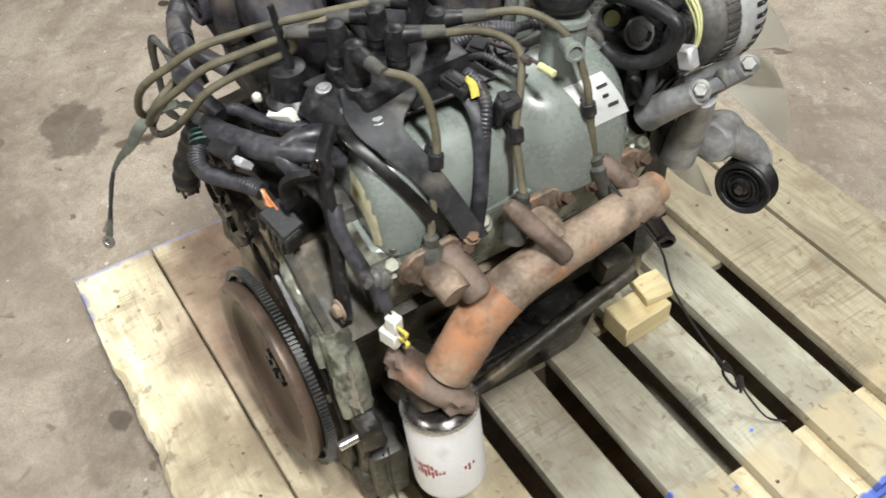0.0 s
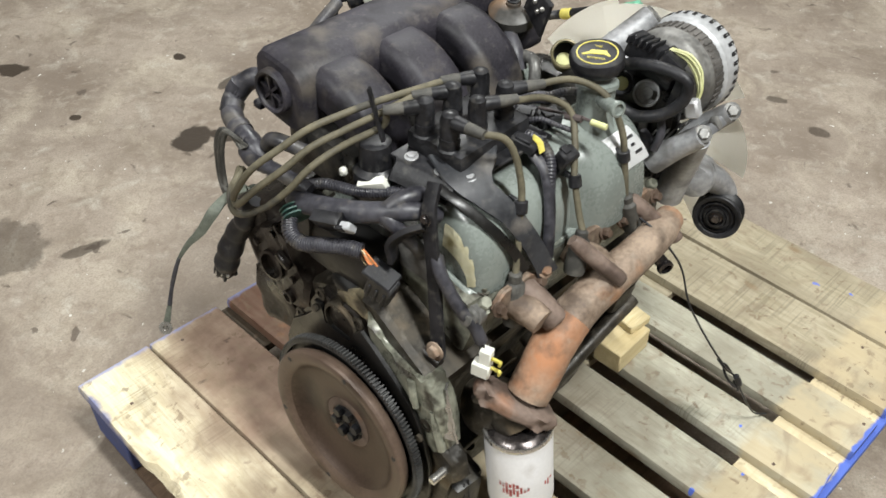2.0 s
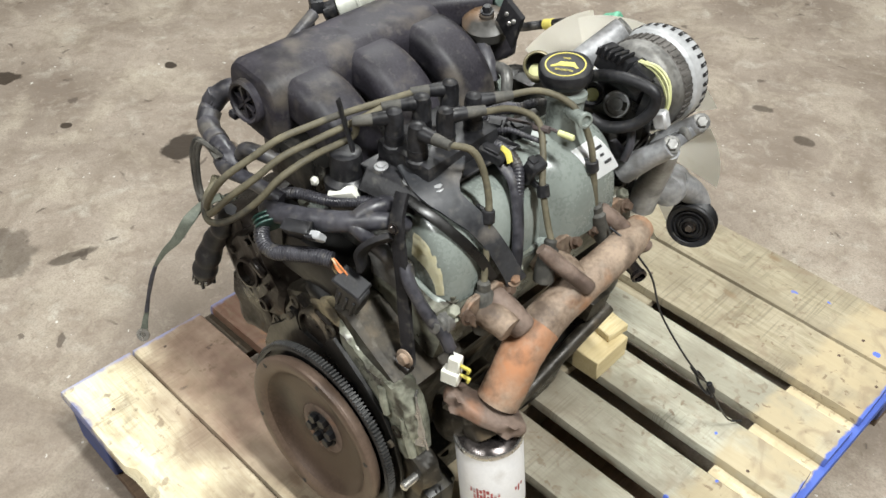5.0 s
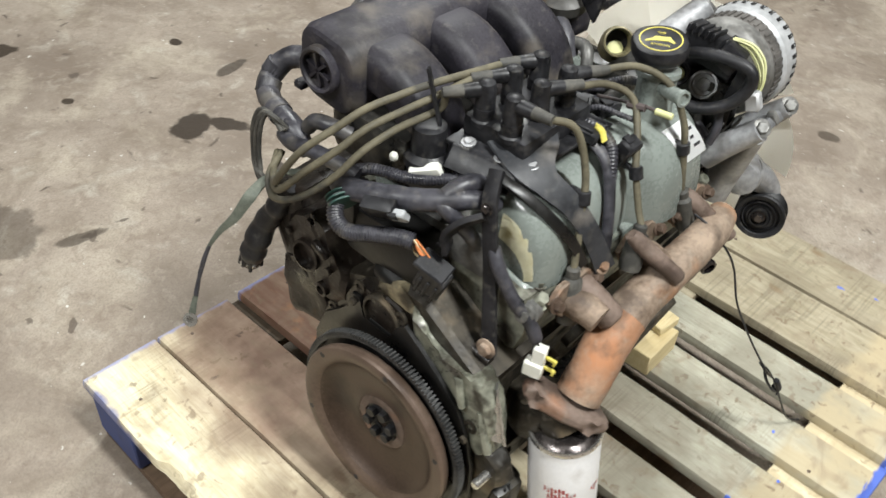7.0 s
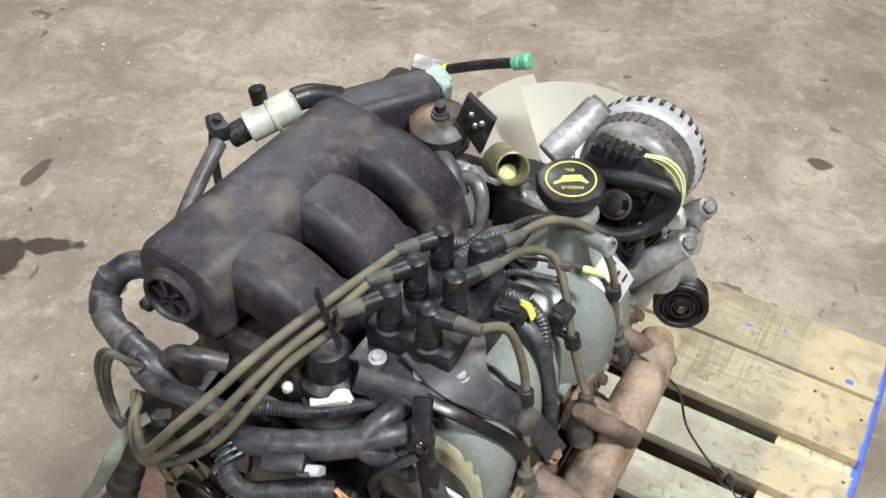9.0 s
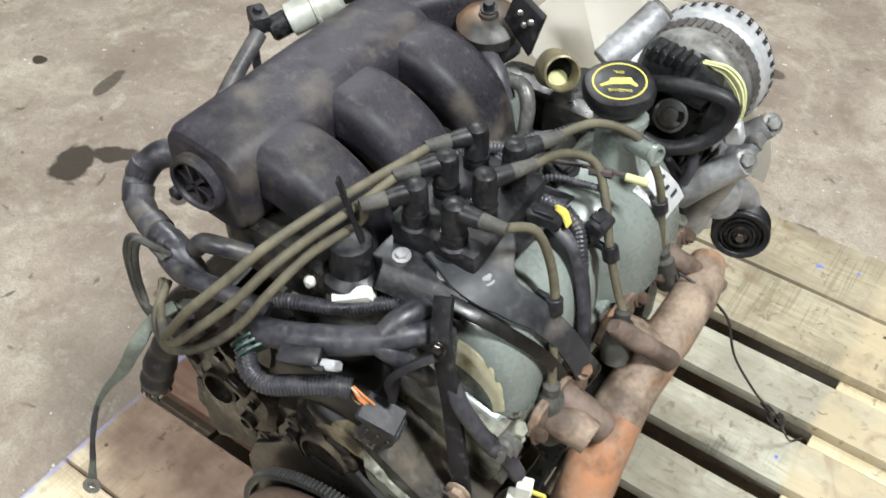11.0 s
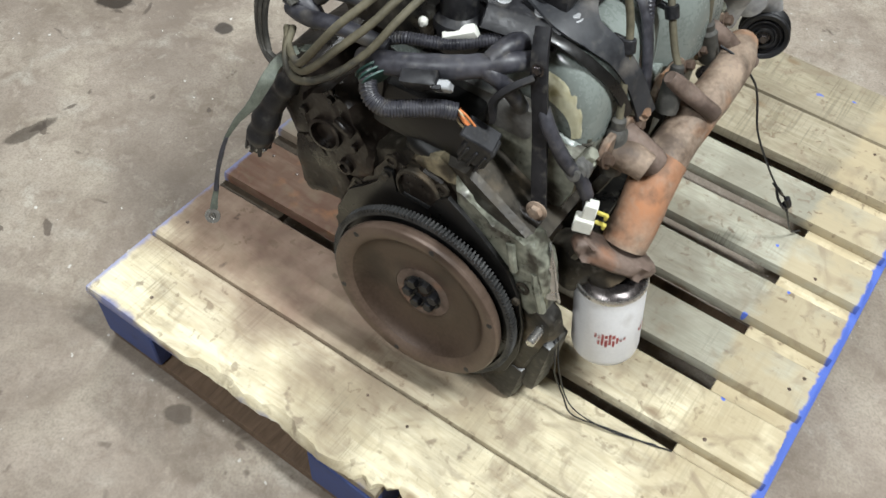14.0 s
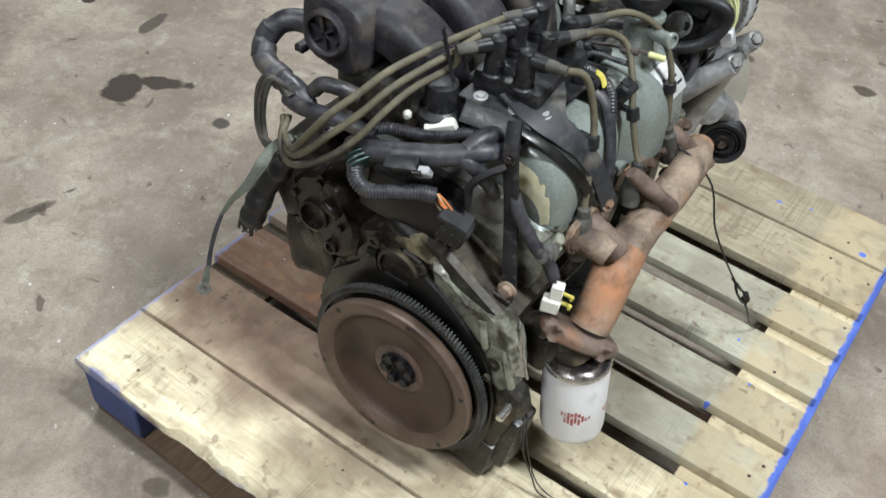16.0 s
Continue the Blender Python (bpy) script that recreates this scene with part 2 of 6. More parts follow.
def slab(c, u, v, ru, rv, rad, n=5):
    c, u, v = Vector(c), Vector(u), Vector(v)
    out = []
    for k, (sx, sy) in enumerate(((1, 1), (-1, 1), (-1, -1), (1, -1))):
        for i in range(n):
            a = math.pi / 2 * (k + i / (n - 1))
            out.append(c + u * (sx * (ru - rad) + rad * math.cos(a)) + v * (sy * (rv - rad) + rad * math.sin(a)))
    return out


def lathe(bm, origin, axis, profile, seg=28, caps=True):
    """profile: (radius, height along the axis); closes at both ends."""
    a, u, v = frame_of(axis)
    o = Vector(origin)
    loft(bm, [oval(o + a * h, u, v, max(r, 1e-4), max(r, 1e-4), seg) for r, h in profile], caps)
    return bm


def cyl(bm, p0, p1, r0, r1=None, seg=18, ch=0.0):
    r1 = r0 if r1 is None else r1
    p0, p1 = Vector(p0), Vector(p1)
    h = (p1 - p0).length
    prof = [(r0, 0), (r1, h)] if not ch else [(r0 - ch, 0), (r0, ch), (r1, h - ch), (r1 - ch, h)]
    return lathe(bm, p0, p1 - p0, prof, seg)


def spline(points, sub=6):
    p = [Vector(q) for q in points]
    if len(p) < 3:
        return p
    e = [2 * p[0] - p[1], *p, 2 * p[-1] - p[-2]]
    out = []
    for i in range(1, len(e) - 2):
        a, b, c, d = e[i - 1], e[i], e[i + 1], e[i + 2]
        for k in range(sub):
            s = k / sub
            out.append(0.5 * (2 * b + (c - a) * s + (2 * a - 5 * b + 4 * c - d) * s * s + (3 * b - a - 3 * c + d) * s ** 3))
    out.append(p[-1])
    return out


def sweep(bm, points, radius, seg=10, sub=6, flat=1.0, rib=0.0, pitch=0.005, up=None, lump=0.0):
    """A tube along a smooth curve. radius: a number or one per point; rib: depth of corrugation; flat: height over width."""
    path = spline(points, sub)
    radii = radius if isinstance(radius, (list, tuple)) else [radius] * len(points)
    lens = [0.0]
    for a, b in zip(path, path[1:]):
        lens.append(lens[-1] + (b - a).length)
    rad = np.interp(np.linspace(0, 1, len(path)), np.linspace(0, 1, len(radii)), radii)
    if rib:
        n = max(8, int(lens[-1] / pitch) * 4)
        at = np.linspace(0, lens[-1], n + 1)
        arr = np.array([list(q) for q in path])
        pts = np.stack([np.interp(at, lens, arr[:, k]) for k in range(3)], 1)
        rad = np.interp(at, lens, rad) - rib * np.array([[0, 0, 1, 1][i % 4] for i in range(n + 1)])
        path = [Vector([float(c) for c in q]) for q in pts]
    side = None
    rings = []
    for i, q in enumerate(path):
        d = (path[min(i + 1, len(path) - 1)] - path[max(i - 1, 0)]).normalized()
        if side is None:
            ref = Vector(up) if up else (Vector((0, 0, 1)) if abs(d.z) < 0.9 else Vector((1, 0, 0)))
            side = d.cross(ref).normalized()
        side = (side - d * side.dot(d)).normalized()
        r = float(rad[i])
        if lump:
            r *= 1 + lump * noise.noise(q * 60)
        rings.append(oval(q, side, d.cross(side), r, r * flat, seg))
    loft(bm, rings)
    return bm


def box(bm, c, size, turn=(0, 0, 0), bevel=0.002, seg=1, taper=1.0):
    m = pose(*c, *turn) @ Matrix.Diagonal((*size, 1))
    made = bmesh.ops.create_cube(bm, size=1.0, matrix=Matrix())
    for v in made["verts"]:
        if v.co.z > 0 and taper != 1.0:
            v.co.x *= taper
            v.co.y *= taper
        v.co = m @ v.co
    if bevel:
        edges = list({e for v in made["verts"] for e in v.link_edges})
        bmesh.ops.bevel(bm, geom=edges, offset=bevel, segments=seg, affect="EDGES", profile=0.6)
    return bm


def prism(bm, poly, depth, bevel=0.002):
    """An outline of points in space, thickened by the vector depth."""
    d = Vector(depth)
    a = [bm.verts.new(Vector(p)) for p in poly]
    b = [bm.verts.new(Vector(p) + d) for p in poly]
    n = len(a)
    faces = [bm.faces.new(a[::-1]), bm.faces.new(b)]
    for i in range(n):
        faces.append(bm.faces.new((a[i], a[(i + 1) % n], b[(i + 1) % n], b[i])))
    if bevel:
        edges = list({e for f in faces[:2] for e in f.edges})
        bmesh.ops.bevel(bm, geom=edges, offset=bevel, segments=1, affect="EDGES", profile=0.5)
    return bm


def ribbon(bm, points, width_dir, width, thick, sub=6):
    """A flat bar bent along a curve; width: a number or one per point."""
    path = spline(points, sub)
    ws = width if isinstance(width, (list, tuple)) else [width] * len(points)
    ws = np.interp(np.linspace(0, 1, len(path)), np.linspace(0, 1, len(ws)), ws)
    rings = []
    for i, q in enumerate(path):
        d = (path[min(i + 1, len(path) - 1)] - path[max(i - 1, 0)]).normalized()
        w = Vector(width_dir)
        w = (w - d * w.dot(d)).normalized()
        k = d.cross(w)
        rings.append(oval(q, w, k, float(ws[i]) / 2, thick / 2, 12, 7))
    loft(bm, rings)
    return bm


def bolt(bm, p, axis, r=0.007, h=0.006, washer=True):
    a, u, v = frame_of(axis)
    p = Vector(p)
    if washer:
        lathe(bm, p, a, [(r * 1.5, 0), (r * 1.5, 0.0015), (r * 1.4, 0.002)], 16)
    loft(bm, [oval(p + a * (0.002 if washer else 0), u, v, r, r, 6), oval(p + a * h * 0.85, u, v, r, r, 6), oval(p + a * h, u, v, r * 0.85, r * 0.85, 6)])
    return bm


def B():
    return bmesh.new()


def translucent(m, share):
    t = m.node_tree
    out, bsdf = t.nodes["Material Output"], t.nodes["Principled BSDF"]
    tr, mx = t.nodes.new("ShaderNodeBsdfTranslucent"), t.nodes.new("ShaderNodeMixShader")
    tr.inputs["Color"].default_value = (0.95, 0.93, 0.87, 1)
    mx.inputs[0].default_value = share
    t.links.new(bsdf.outputs[0], mx.inputs[1])
    t.links.new(tr.outputs[0], mx.inputs[2])
    t.links.new(mx.outputs[0], out.inputs["Surface"])


translucent(M["cream"], 0.5)

# ---- setting ----
def plain(name, lo, hi, material, label):
    bm = B()
    c = [(a + b) / 2 for a, b in zip(lo, hi)]
    box(bm, c, [b - a for a, b in zip(lo, hi)], bevel=0)
    ob = part(name, bm, material, None, label)
    return tagged(ob, category=name.split("_")[0], kind="structure")


def floor_material():
    m = bpy.data.materials.new("stained_concrete")
    m.use_nodes = True
    t = m.node_tree
    bsdf = t.nodes["Principled BSDF"]
    pos = t.nodes.new("ShaderNodeNewGeometry").outputs["Position"]

    def nz(s, d=5.0, dist=0.0, rough=0.5):
        n = t.nodes.new("ShaderNodeTexNoise")
        n.inputs["Scale"].default_value, n.inputs["Detail"].default_value, n.inputs["Distortion"].default_value = s, d, dist
        n.inputs["Roughness"].default_value = rough
        t.links.new(pos, n.inputs["Vector"])
        return n.outputs[0]

    def span(sock, lo, hi, a=0.0, b=1.0):
        r = t.nodes.new("ShaderNodeMapRange")
        for k, v in zip(("From Min", "From Max", "To Min", "To Max"), (lo, hi, a, b)):
            r.inputs[k].default_value = v
        t.links.new(sock, r.inputs["Value"])
        return r.outputs[0]

    def math2(op, a, b):
        n = t.nodes.new("ShaderNodeMath")
        n.operation = op
        for i, v in enumerate((a, b)):
            if isinstance(v, (int, float)):
                n.inputs[i].default_value = v
            else:
                t.links.new(v, n.inputs[i])
        return n.outputs[0]

    def mix(fac, a, b):
        x = t.nodes.new("ShaderNodeMix")
        x.data_type = "RGBA"
        t.links.new(fac, x.inputs[0])
        for n, v in ((6, a), (7, b)):
            if isinstance(v, tuple):
                x.inputs[n].default_value = (*v, 1)
            else:
                t.links.new(v, x.inputs[n])
        return x.outputs[2]

    col = mix(span(nz(2.1, 8, 0.3, 0.6), 0.36, 0.66), (0.190, 0.153, 0.121), (0.375, 0.322, 0.265))
    col = mix(span(nz(6.0, 8, 0.8, 0.66), 0.47, 0.66, 0, 0.7), col, (0.175, 0.138, 0.102))
    col = mix(span(nz(4.2, 8, 0.7, 0.66), 0.50, 0.68, 0, 0.75), col, (0.45, 0.40, 0.32))
    col = mix(span(nz(13.0, 8, 0.5, 0.62), 0.55, 0.74, 0, 0.65), col, (0.48, 0.45, 0.385))
    col = mix(span(nz(31.0, 7, 1.0, 0.65), 0.50, 0.70, 0, 0.5), col, (0.165, 0.122, 0.09))
    col = mix(span(nz(38.0, 6, 0.6, 0.6), 0.56, 0.74, 0, 0.45), col, (0.46, 0.40, 0.335))
    col = mix(span(nz(210.0, 3), 0.42, 0.72, 0, 0.5), col, (0.17, 0.14, 0.108))
    col = mix(span(nz(55.0, 2), 0.735, 0.76, 0, 0.85), col, (0.62, 0.60, 0.55))
    col = mix(span(nz(17.0, 3, 0.5), 0.675, 0.72, 0, 0.8), col, (0.085, 0.065, 0.05))
    # brown trodden dirt on one side of the floor, deepened to offset the lamp
    sx = t.nodes.new("ShaderNodeSeparateXYZ")
    t.links.new(pos, sx.inputs[0])
    col = mix(span(math2("ADD", sx.outputs[0], nz(3.0, 6, 0.5)), 1.4, 2.2, 0, 0.78), col, mix(span(nz(24.0, 7, 0.8, 0.65), 0.40, 0.66), (0.125, 0.093, 0.067), (0.225, 0.18, 0.138)))
    # mottled darker brown towards the near side (-y)
    col = mix(span(math2("ADD", sx.outputs[1], nz(2.6, 7, 0.6)), 0.75, 0.15, 0, 0.6), col, mix(span(nz(19.0, 7, 0.8, 0.65), 0.40, 0.66), (0.125, 0.096, 0.072), (0.255, 0.21, 0.165)))
    wob = span(nz(20.0, 4), 0.0, 1.0, -0.75, 0.75)
    wet = None
    # x, y, half length, half width, turn in degrees, strength
    spots = [(-0.715, 0.665, 0.052, 0.058, 20, 0.9), (-0.665, 0.735, 0.075, 0.026, 32, 0.9), (-0.434, 0.722, 0.022, 0.02, 0, 0.85), (-0.888, 0.904, 0.02, 0.05, 10, 0.7),
             (-1.107, 0.869, 0.02, 0.016, 0, 0.9), (0.754, 1.975, 0.035, 0.025, 0, 0.7), (-0.51, 0.235, 0.018, 0.06, -12, 0.6), (-1.39, 0.47, 0.05, 0.035, 30, 0.85), (-1.024, 0.483, 0.016, 0.014, 0, 0.85),
             (-0.64, 0.12, 0.10, 0.07, 0, 0.45), (0.265, 1.96, 0.03, 0.02, 20, 0.6), (0.43, 1.90, 0.03, 0.02, 0, 0.6), (0.20, -0.03, 0.025, 0.02, 0, 0.5), (0.70, 1.415, 0.03, 0.02, 0, 0.6), (-0.69, 2.09, 0.03, 0.03, 0, 0.5), (-0.557, 2.368, 0.05, 0.03, 0, 0.6)]
    for x, y, a, b, turn, k in spots:
        mp = t.nodes.new("ShaderNodeMapping")
        mp.vector_type = "TEXTURE"
        mp.inputs["Location"].default_value = (x, y, FLOOR)
        mp.inputs["Rotation"].default_value = (0, 0, radians(turn))
        mp.inputs["Scale"].default_value = (a, b, 1)
        t.links.new(pos, mp.inputs["Vector"])
        ln = t.nodes.new("ShaderNodeVectorMath")
        ln.operation = "LENGTH"
        t.links.new(mp.outputs[0], ln.inputs[0])
        s = span(math2("ADD", ln.outputs["Value"], wob), 1.10, 0.88, 0, min(1.0, k + 0.1))
        wet = s if wet is None else math2("MAXIMUM", wet, s)
    col = mix(wet, col, (0.042, 0.031, 0.022))
    t.links.new(col, bsdf.inputs["Base Color"])
    t.links.new(math2("SUBTRACT", span(nz(5.0, 4), 0.3, 0.7, 0.62, 0.85), math2("MULTIPLY", wet, 0.25)), bsdf.inputs["Roughness"])
    b = t.nodes.new("ShaderNodeBump")
    b.inputs["Strength"].default_value, b.inputs["Distance"].default_value = 0.35, 0.003
    t.links.new(math2("ADD", nz(90.0, 6), nz(9.0, 3)), b.inputs["Height"])
    t.links.new(b.outputs[0], bsdf.inputs["Normal"])
    return m


M["floor"] = floor_material()
M["wall"] = mat("grey_wall_paint", (0.38, 0.36, 0.32), (0.50, 0.48, 0.44), 2, (0.7, 0.9), 0, 0.1, 60)
plain("floor", (-6, -6, FLOOR - 0.15), (7, 7, FLOOR), M["floor"], "stained tan concrete workshop floor with oil drips")
# ceiling and walls lie out of view, assumed to close the room
plain("ceiling", (-6, -6, 3.9), (7, 7, 4.05), M["wall"], "plain pale ceiling")
plain("wall_north", (-6, 7, FLOOR - 0.15), (7, 7.2, 4.05), M["wall"], "plain grey workshop wall")
plain("wall_south", (-6, -6.2, FLOOR - 0.15), (7, -6, 4.05), M["wall"], "plain grey workshop wall")
plain("wall_east", (7, -6.2, FLOOR - 0.15), (7.2, 7.2, 4.05), M["wall"], "plain grey workshop wall")
plain("wall_west", (-6.2, -6.2, FLOOR - 0.15), (-6, 7.2, 4.05), M["wall"], "plain grey workshop wall")


# ---- pallet ----
def wood_material(name, pale, dark, dirt, turned=False):
    m = bpy.data.materials.new(name)
    m.use_nodes = True
    t = m.node_tree
    bsdf = t.nodes["Principled BSDF"]
    pos = t.nodes.new("ShaderNodeNewGeometry").outputs["Position"]
    info = t.nodes.new("ShaderNodeObjectInfo")

    def m2(op, a, b, c=None):
        n = t.nodes.new("ShaderNodeMath")
        n.operation = op
        for i, v in enumerate((a, b) if c is None else (a, b, c)):
            if isinstance(v, (int, float)):
                n.inputs[i].default_value = v
            else:
                t.links.new(v, n.inputs[i])
        return n.outputs[0]

    def mapped(scale, rnd=0.0):
        mp = t.nodes.new("ShaderNodeMapping")
        mp.inputs["Scale"].default_value = scale
        t.links.new(pos, mp.inputs["Vector"])
        if not rnd:
            return mp.outputs[0]
        ad = t.nodes.new("ShaderNodeVectorMath")
        t.links.new(mp.outputs[0], ad.inputs[0])
        t.links.new(m2("MULTIPLY", info.outputs["Random"], rnd), ad.inputs[1])
        return ad.outputs[0]

    def nz(vec, s, d=4.0, dist=0.0):
        n = t.nodes.new("ShaderNodeTexNoise")
        n.inputs["Scale"].default_value, n.inputs["Detail"].default_value, n.inputs["Distortion"].default_value = s, d, dist
        t.links.new(vec, n.inputs["Vector"])
        return n.outputs[0]

    def span(sock, lo, hi, a=0.0, b=1.0):
        r = t.nodes.new("ShaderNodeMapRange")
        for k, v in zip(("From Min", "From Max", "To Min", "To Max"), (lo, hi, a, b)):
            r.inputs[k].default_value = v
        t.links.new(sock, r.inputs["Value"])
        return r.outputs[0]

    def mix(fac, a, b):
        x = t.nodes.new("ShaderNodeMix")
        x.data_type = "RGBA"
        t.links.new(fac, x.inputs[0])
        for n, v in ((6, a), (7, b)):
            if isinstance(v, tuple):
                x.inputs[n].default_value = (*v, 1)
            else:
                t.links.new(v, x.inputs[n])
        return x.outputs[2]

    along = mapped((5, 1.0, 5) if turned else (1.0, 5, 5), 11.0)
    whole = mapped((1, 1, 1), 3.0)
    grain = nz(along, 14, 6, 1.2)
    fibre = nz(mapped((60, 2, 60) if turned else (2, 60, 60), 5.0), 6, 3)
    col = mix(span(grain, 0.35, 0.68), pale, dark)
    col = mix(span(fibre, 0.5, 0.8, 0, 0.45), col, tuple(0.55 * v for v in dark))
    col = mix(span(nz(whole, 6.0, 6, 0.5), 0.46, 0.66, 0, 0.75), col, dirt)
    col = mix(span(nz(whole, 34.0, 3), 0.675, 0.74, 0, 0.6), col, (0.15, 0.105, 0.07))
    if not turned:
        saw = nz(mapped((1.0, 0.03, 0.03), 2.0), 260, 1)
        where = span(nz(whole, 7.0, 3), 0.48, 0.60)
        col = mix(m2("MULTIPLY", m2("MULTIPLY", span(saw, 0.52, 0.66), where), 0.45), col, tuple(0.5 * v for v in dark))
        knot = t.nodes.new("ShaderNodeTexVoronoi")
        knot.inputs["Scale"].default_value = 6.5
        t.links.new(mapped((0.8, 1.6, 1.6), 7.0), knot.inputs["Vector"])
        col = mix(span(knot.outputs["Distance"], 0.12, 0.05, 0, 0.8), col, (0.19, 0.12, 0.06))
    xyz = t.nodes.new("ShaderNodeSeparateXYZ")
    t.links.new(pos, xyz.inputs[0])
    if not turned:
        # red overspray on the side where a part was painted, plus painted-in flywheel shadow
        mp = t.nodes.new("ShaderNodeMapping")
        mp.vector_type = "TEXTURE"
        mp.inputs["Location"].default_value = (0.25, 0.29, 0.14)
        mp.inputs["Scale"].default_value = (0.32, 0.19, 1)
        t.links.new(pos, mp.inputs["Vector"])
        ln = t.nodes.new("ShaderNodeVectorMath")
        ln.operation = "LENGTH"
        t.links.new(mp.outputs[0], ln.inputs[0])
        near = m2("ADD", ln.outputs["Value"], m2("MULTIPLY", m2("SUBTRACT", nz(whole, 11, 5), 0.5), 1.3))
        col = mix(span(near, 1.30, 0.45, 0, 0.85), col, (0.115, 0.054, 0.036))
        # reddish brown dust trodden wide over the corner of the deck
        mp3 = t.nodes.new("ShaderNodeMapping")
        mp3.vector_type = "TEXTURE"
        mp3.inputs["Location"].default_value = (0.17, 0.31, 0.14)
        mp3.inputs["Scale"].default_value = (0.34, 0.18, 1)
        t.links.new(pos, mp3.inputs["Vector"])
        ln3 = t.nodes.new("ShaderNodeVectorMath")
        ln3.operation = "LENGTH"
        t.links.new(mp3.outputs[0], ln3.inputs[0])
        dust = m2("ADD", ln3.outputs["Value"], m2("MULTIPLY", m2("SUBTRACT", nz(whole, 9, 7, 0.6), 0.5), 1.1))
        col = mix(span(dust, 1.35, 0.65, 0, 0.72), col, mix(span(nz(whole, 22, 6), 0.4, 0.65), (0.20, 0.125, 0.09), (0.33, 0.235, 0.175)))
        col = mix(m2("MULTIPLY", span(nz(whole, 36, 4, 0.4), 0.68, 0.73), span(dust, 1.1, 0.8, 0, 0.6)), col, (0.06, 0.04, 0.026))
        rusty = m2("MULTIPLY", m2("MULTIPLY", span(xyz.outputs[1], 0.296, 0.302), span(xyz.outputs[1], 0.45, 0.444)), span(m2("ADD", xyz.outputs[0], m2("MULTIPLY", nz(whole, 9, 5), 0.3)), 0.62, 0.42))
        col = mix(m2("MULTIPLY", rusty, span(nz(along, 9, 6, 0.8), 0.35, 0.65, 0.55, 0.9)), col, mix(span(nz(whole, 26, 5), 0.56, 0.68), (0.13, 0.062, 0.037), (0.27, 0.115, 0.045)))
        # clean warm wood over the outer stringer
        warm = m2("MULTIPLY", span(m2("ADD", xyz.outputs[0], m2("MULTIPLY", m2("SUBTRACT", nz(whole, 30, 3), 0.5), 0.05)), 0.868, 0.888), span(nz(whole, 18, 4), 0.70, 0.45, 0.15, 0.8))
        col = mix(warm, col, (0.42, 0.345, 0.215))
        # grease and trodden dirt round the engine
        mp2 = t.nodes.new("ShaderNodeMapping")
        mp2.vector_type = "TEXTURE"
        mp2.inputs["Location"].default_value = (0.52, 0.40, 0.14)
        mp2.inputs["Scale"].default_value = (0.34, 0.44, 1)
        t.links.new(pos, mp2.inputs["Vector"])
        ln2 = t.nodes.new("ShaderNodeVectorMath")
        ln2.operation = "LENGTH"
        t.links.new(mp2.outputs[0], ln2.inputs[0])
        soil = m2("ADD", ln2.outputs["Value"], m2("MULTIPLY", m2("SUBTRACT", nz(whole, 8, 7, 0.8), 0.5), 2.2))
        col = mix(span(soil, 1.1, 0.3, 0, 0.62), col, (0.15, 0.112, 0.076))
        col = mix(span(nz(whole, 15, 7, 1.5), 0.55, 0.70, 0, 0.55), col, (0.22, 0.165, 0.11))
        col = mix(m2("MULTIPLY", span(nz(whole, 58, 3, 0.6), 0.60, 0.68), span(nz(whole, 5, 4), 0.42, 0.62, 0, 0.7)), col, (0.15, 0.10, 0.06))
        # blue paint caught on the board ends and front edge
        rag = m2("MULTIPLY", m2("SUBTRACT", nz(whole, 45, 4), 0.5), 0.05)
        left = span(m2("ADD", xyz.outputs[0], m2("MULTIPLY", rag, 0.4)), 0.009, 0.001, 0, 0.8)
        right = span(m2("ADD", xyz.outputs[0], m2("MULTIPLY", rag, 0.3)), 1.008, 1.012)
        col = mix(left, col, (0.22, 0.25, 0.45))
        col = mix(right, col, (0.075, 0.13, 0.46))
        rag2 = m2("MULTIPLY", m2("SUBTRACT", nz(whole, 16, 5), 0.5), 0.06)
        front = m2("MULTIPLY", span(m2("ADD", xyz.outputs[1], rag2), 0.006, -0.004), 0.8)
        col = mix(front, col, (0.08, 0.11, 0.32))
        dots = nz(mapped((1, 1, 0.2)), 27, 1)
        col = mix(m2("MULTIPLY", span(dots, 0.75, 0.76), span(xyz.outputs[0], 0.74, 0.78)), col, (0.09, 0.15, 0.55))
    t.links.new(col, bsdf.inputs["Base Color"])
    bsdf.inputs["Roughness"].default_value = 0.78
    b = t.nodes.new("ShaderNodeBump")
    b.inputs["Strength"].default_value, b.inputs["Distance"].default_value = 0.4, 0.0015
    t.links.new(m2("ADD", grain, fibre), b.inputs["Height"])
    t.links.new(b.outputs[0], bsdf.inputs["Normal"])
    return m


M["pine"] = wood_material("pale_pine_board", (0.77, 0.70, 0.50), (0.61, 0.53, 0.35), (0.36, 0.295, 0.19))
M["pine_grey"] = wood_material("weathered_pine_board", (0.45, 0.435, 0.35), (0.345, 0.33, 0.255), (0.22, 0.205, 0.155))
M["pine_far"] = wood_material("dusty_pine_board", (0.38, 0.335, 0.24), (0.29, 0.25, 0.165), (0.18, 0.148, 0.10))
# near-black brown puts the shade below the deck into the wood colour
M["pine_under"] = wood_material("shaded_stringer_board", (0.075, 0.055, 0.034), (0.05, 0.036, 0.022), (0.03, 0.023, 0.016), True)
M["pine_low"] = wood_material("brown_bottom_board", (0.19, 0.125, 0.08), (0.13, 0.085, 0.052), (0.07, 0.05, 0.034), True)
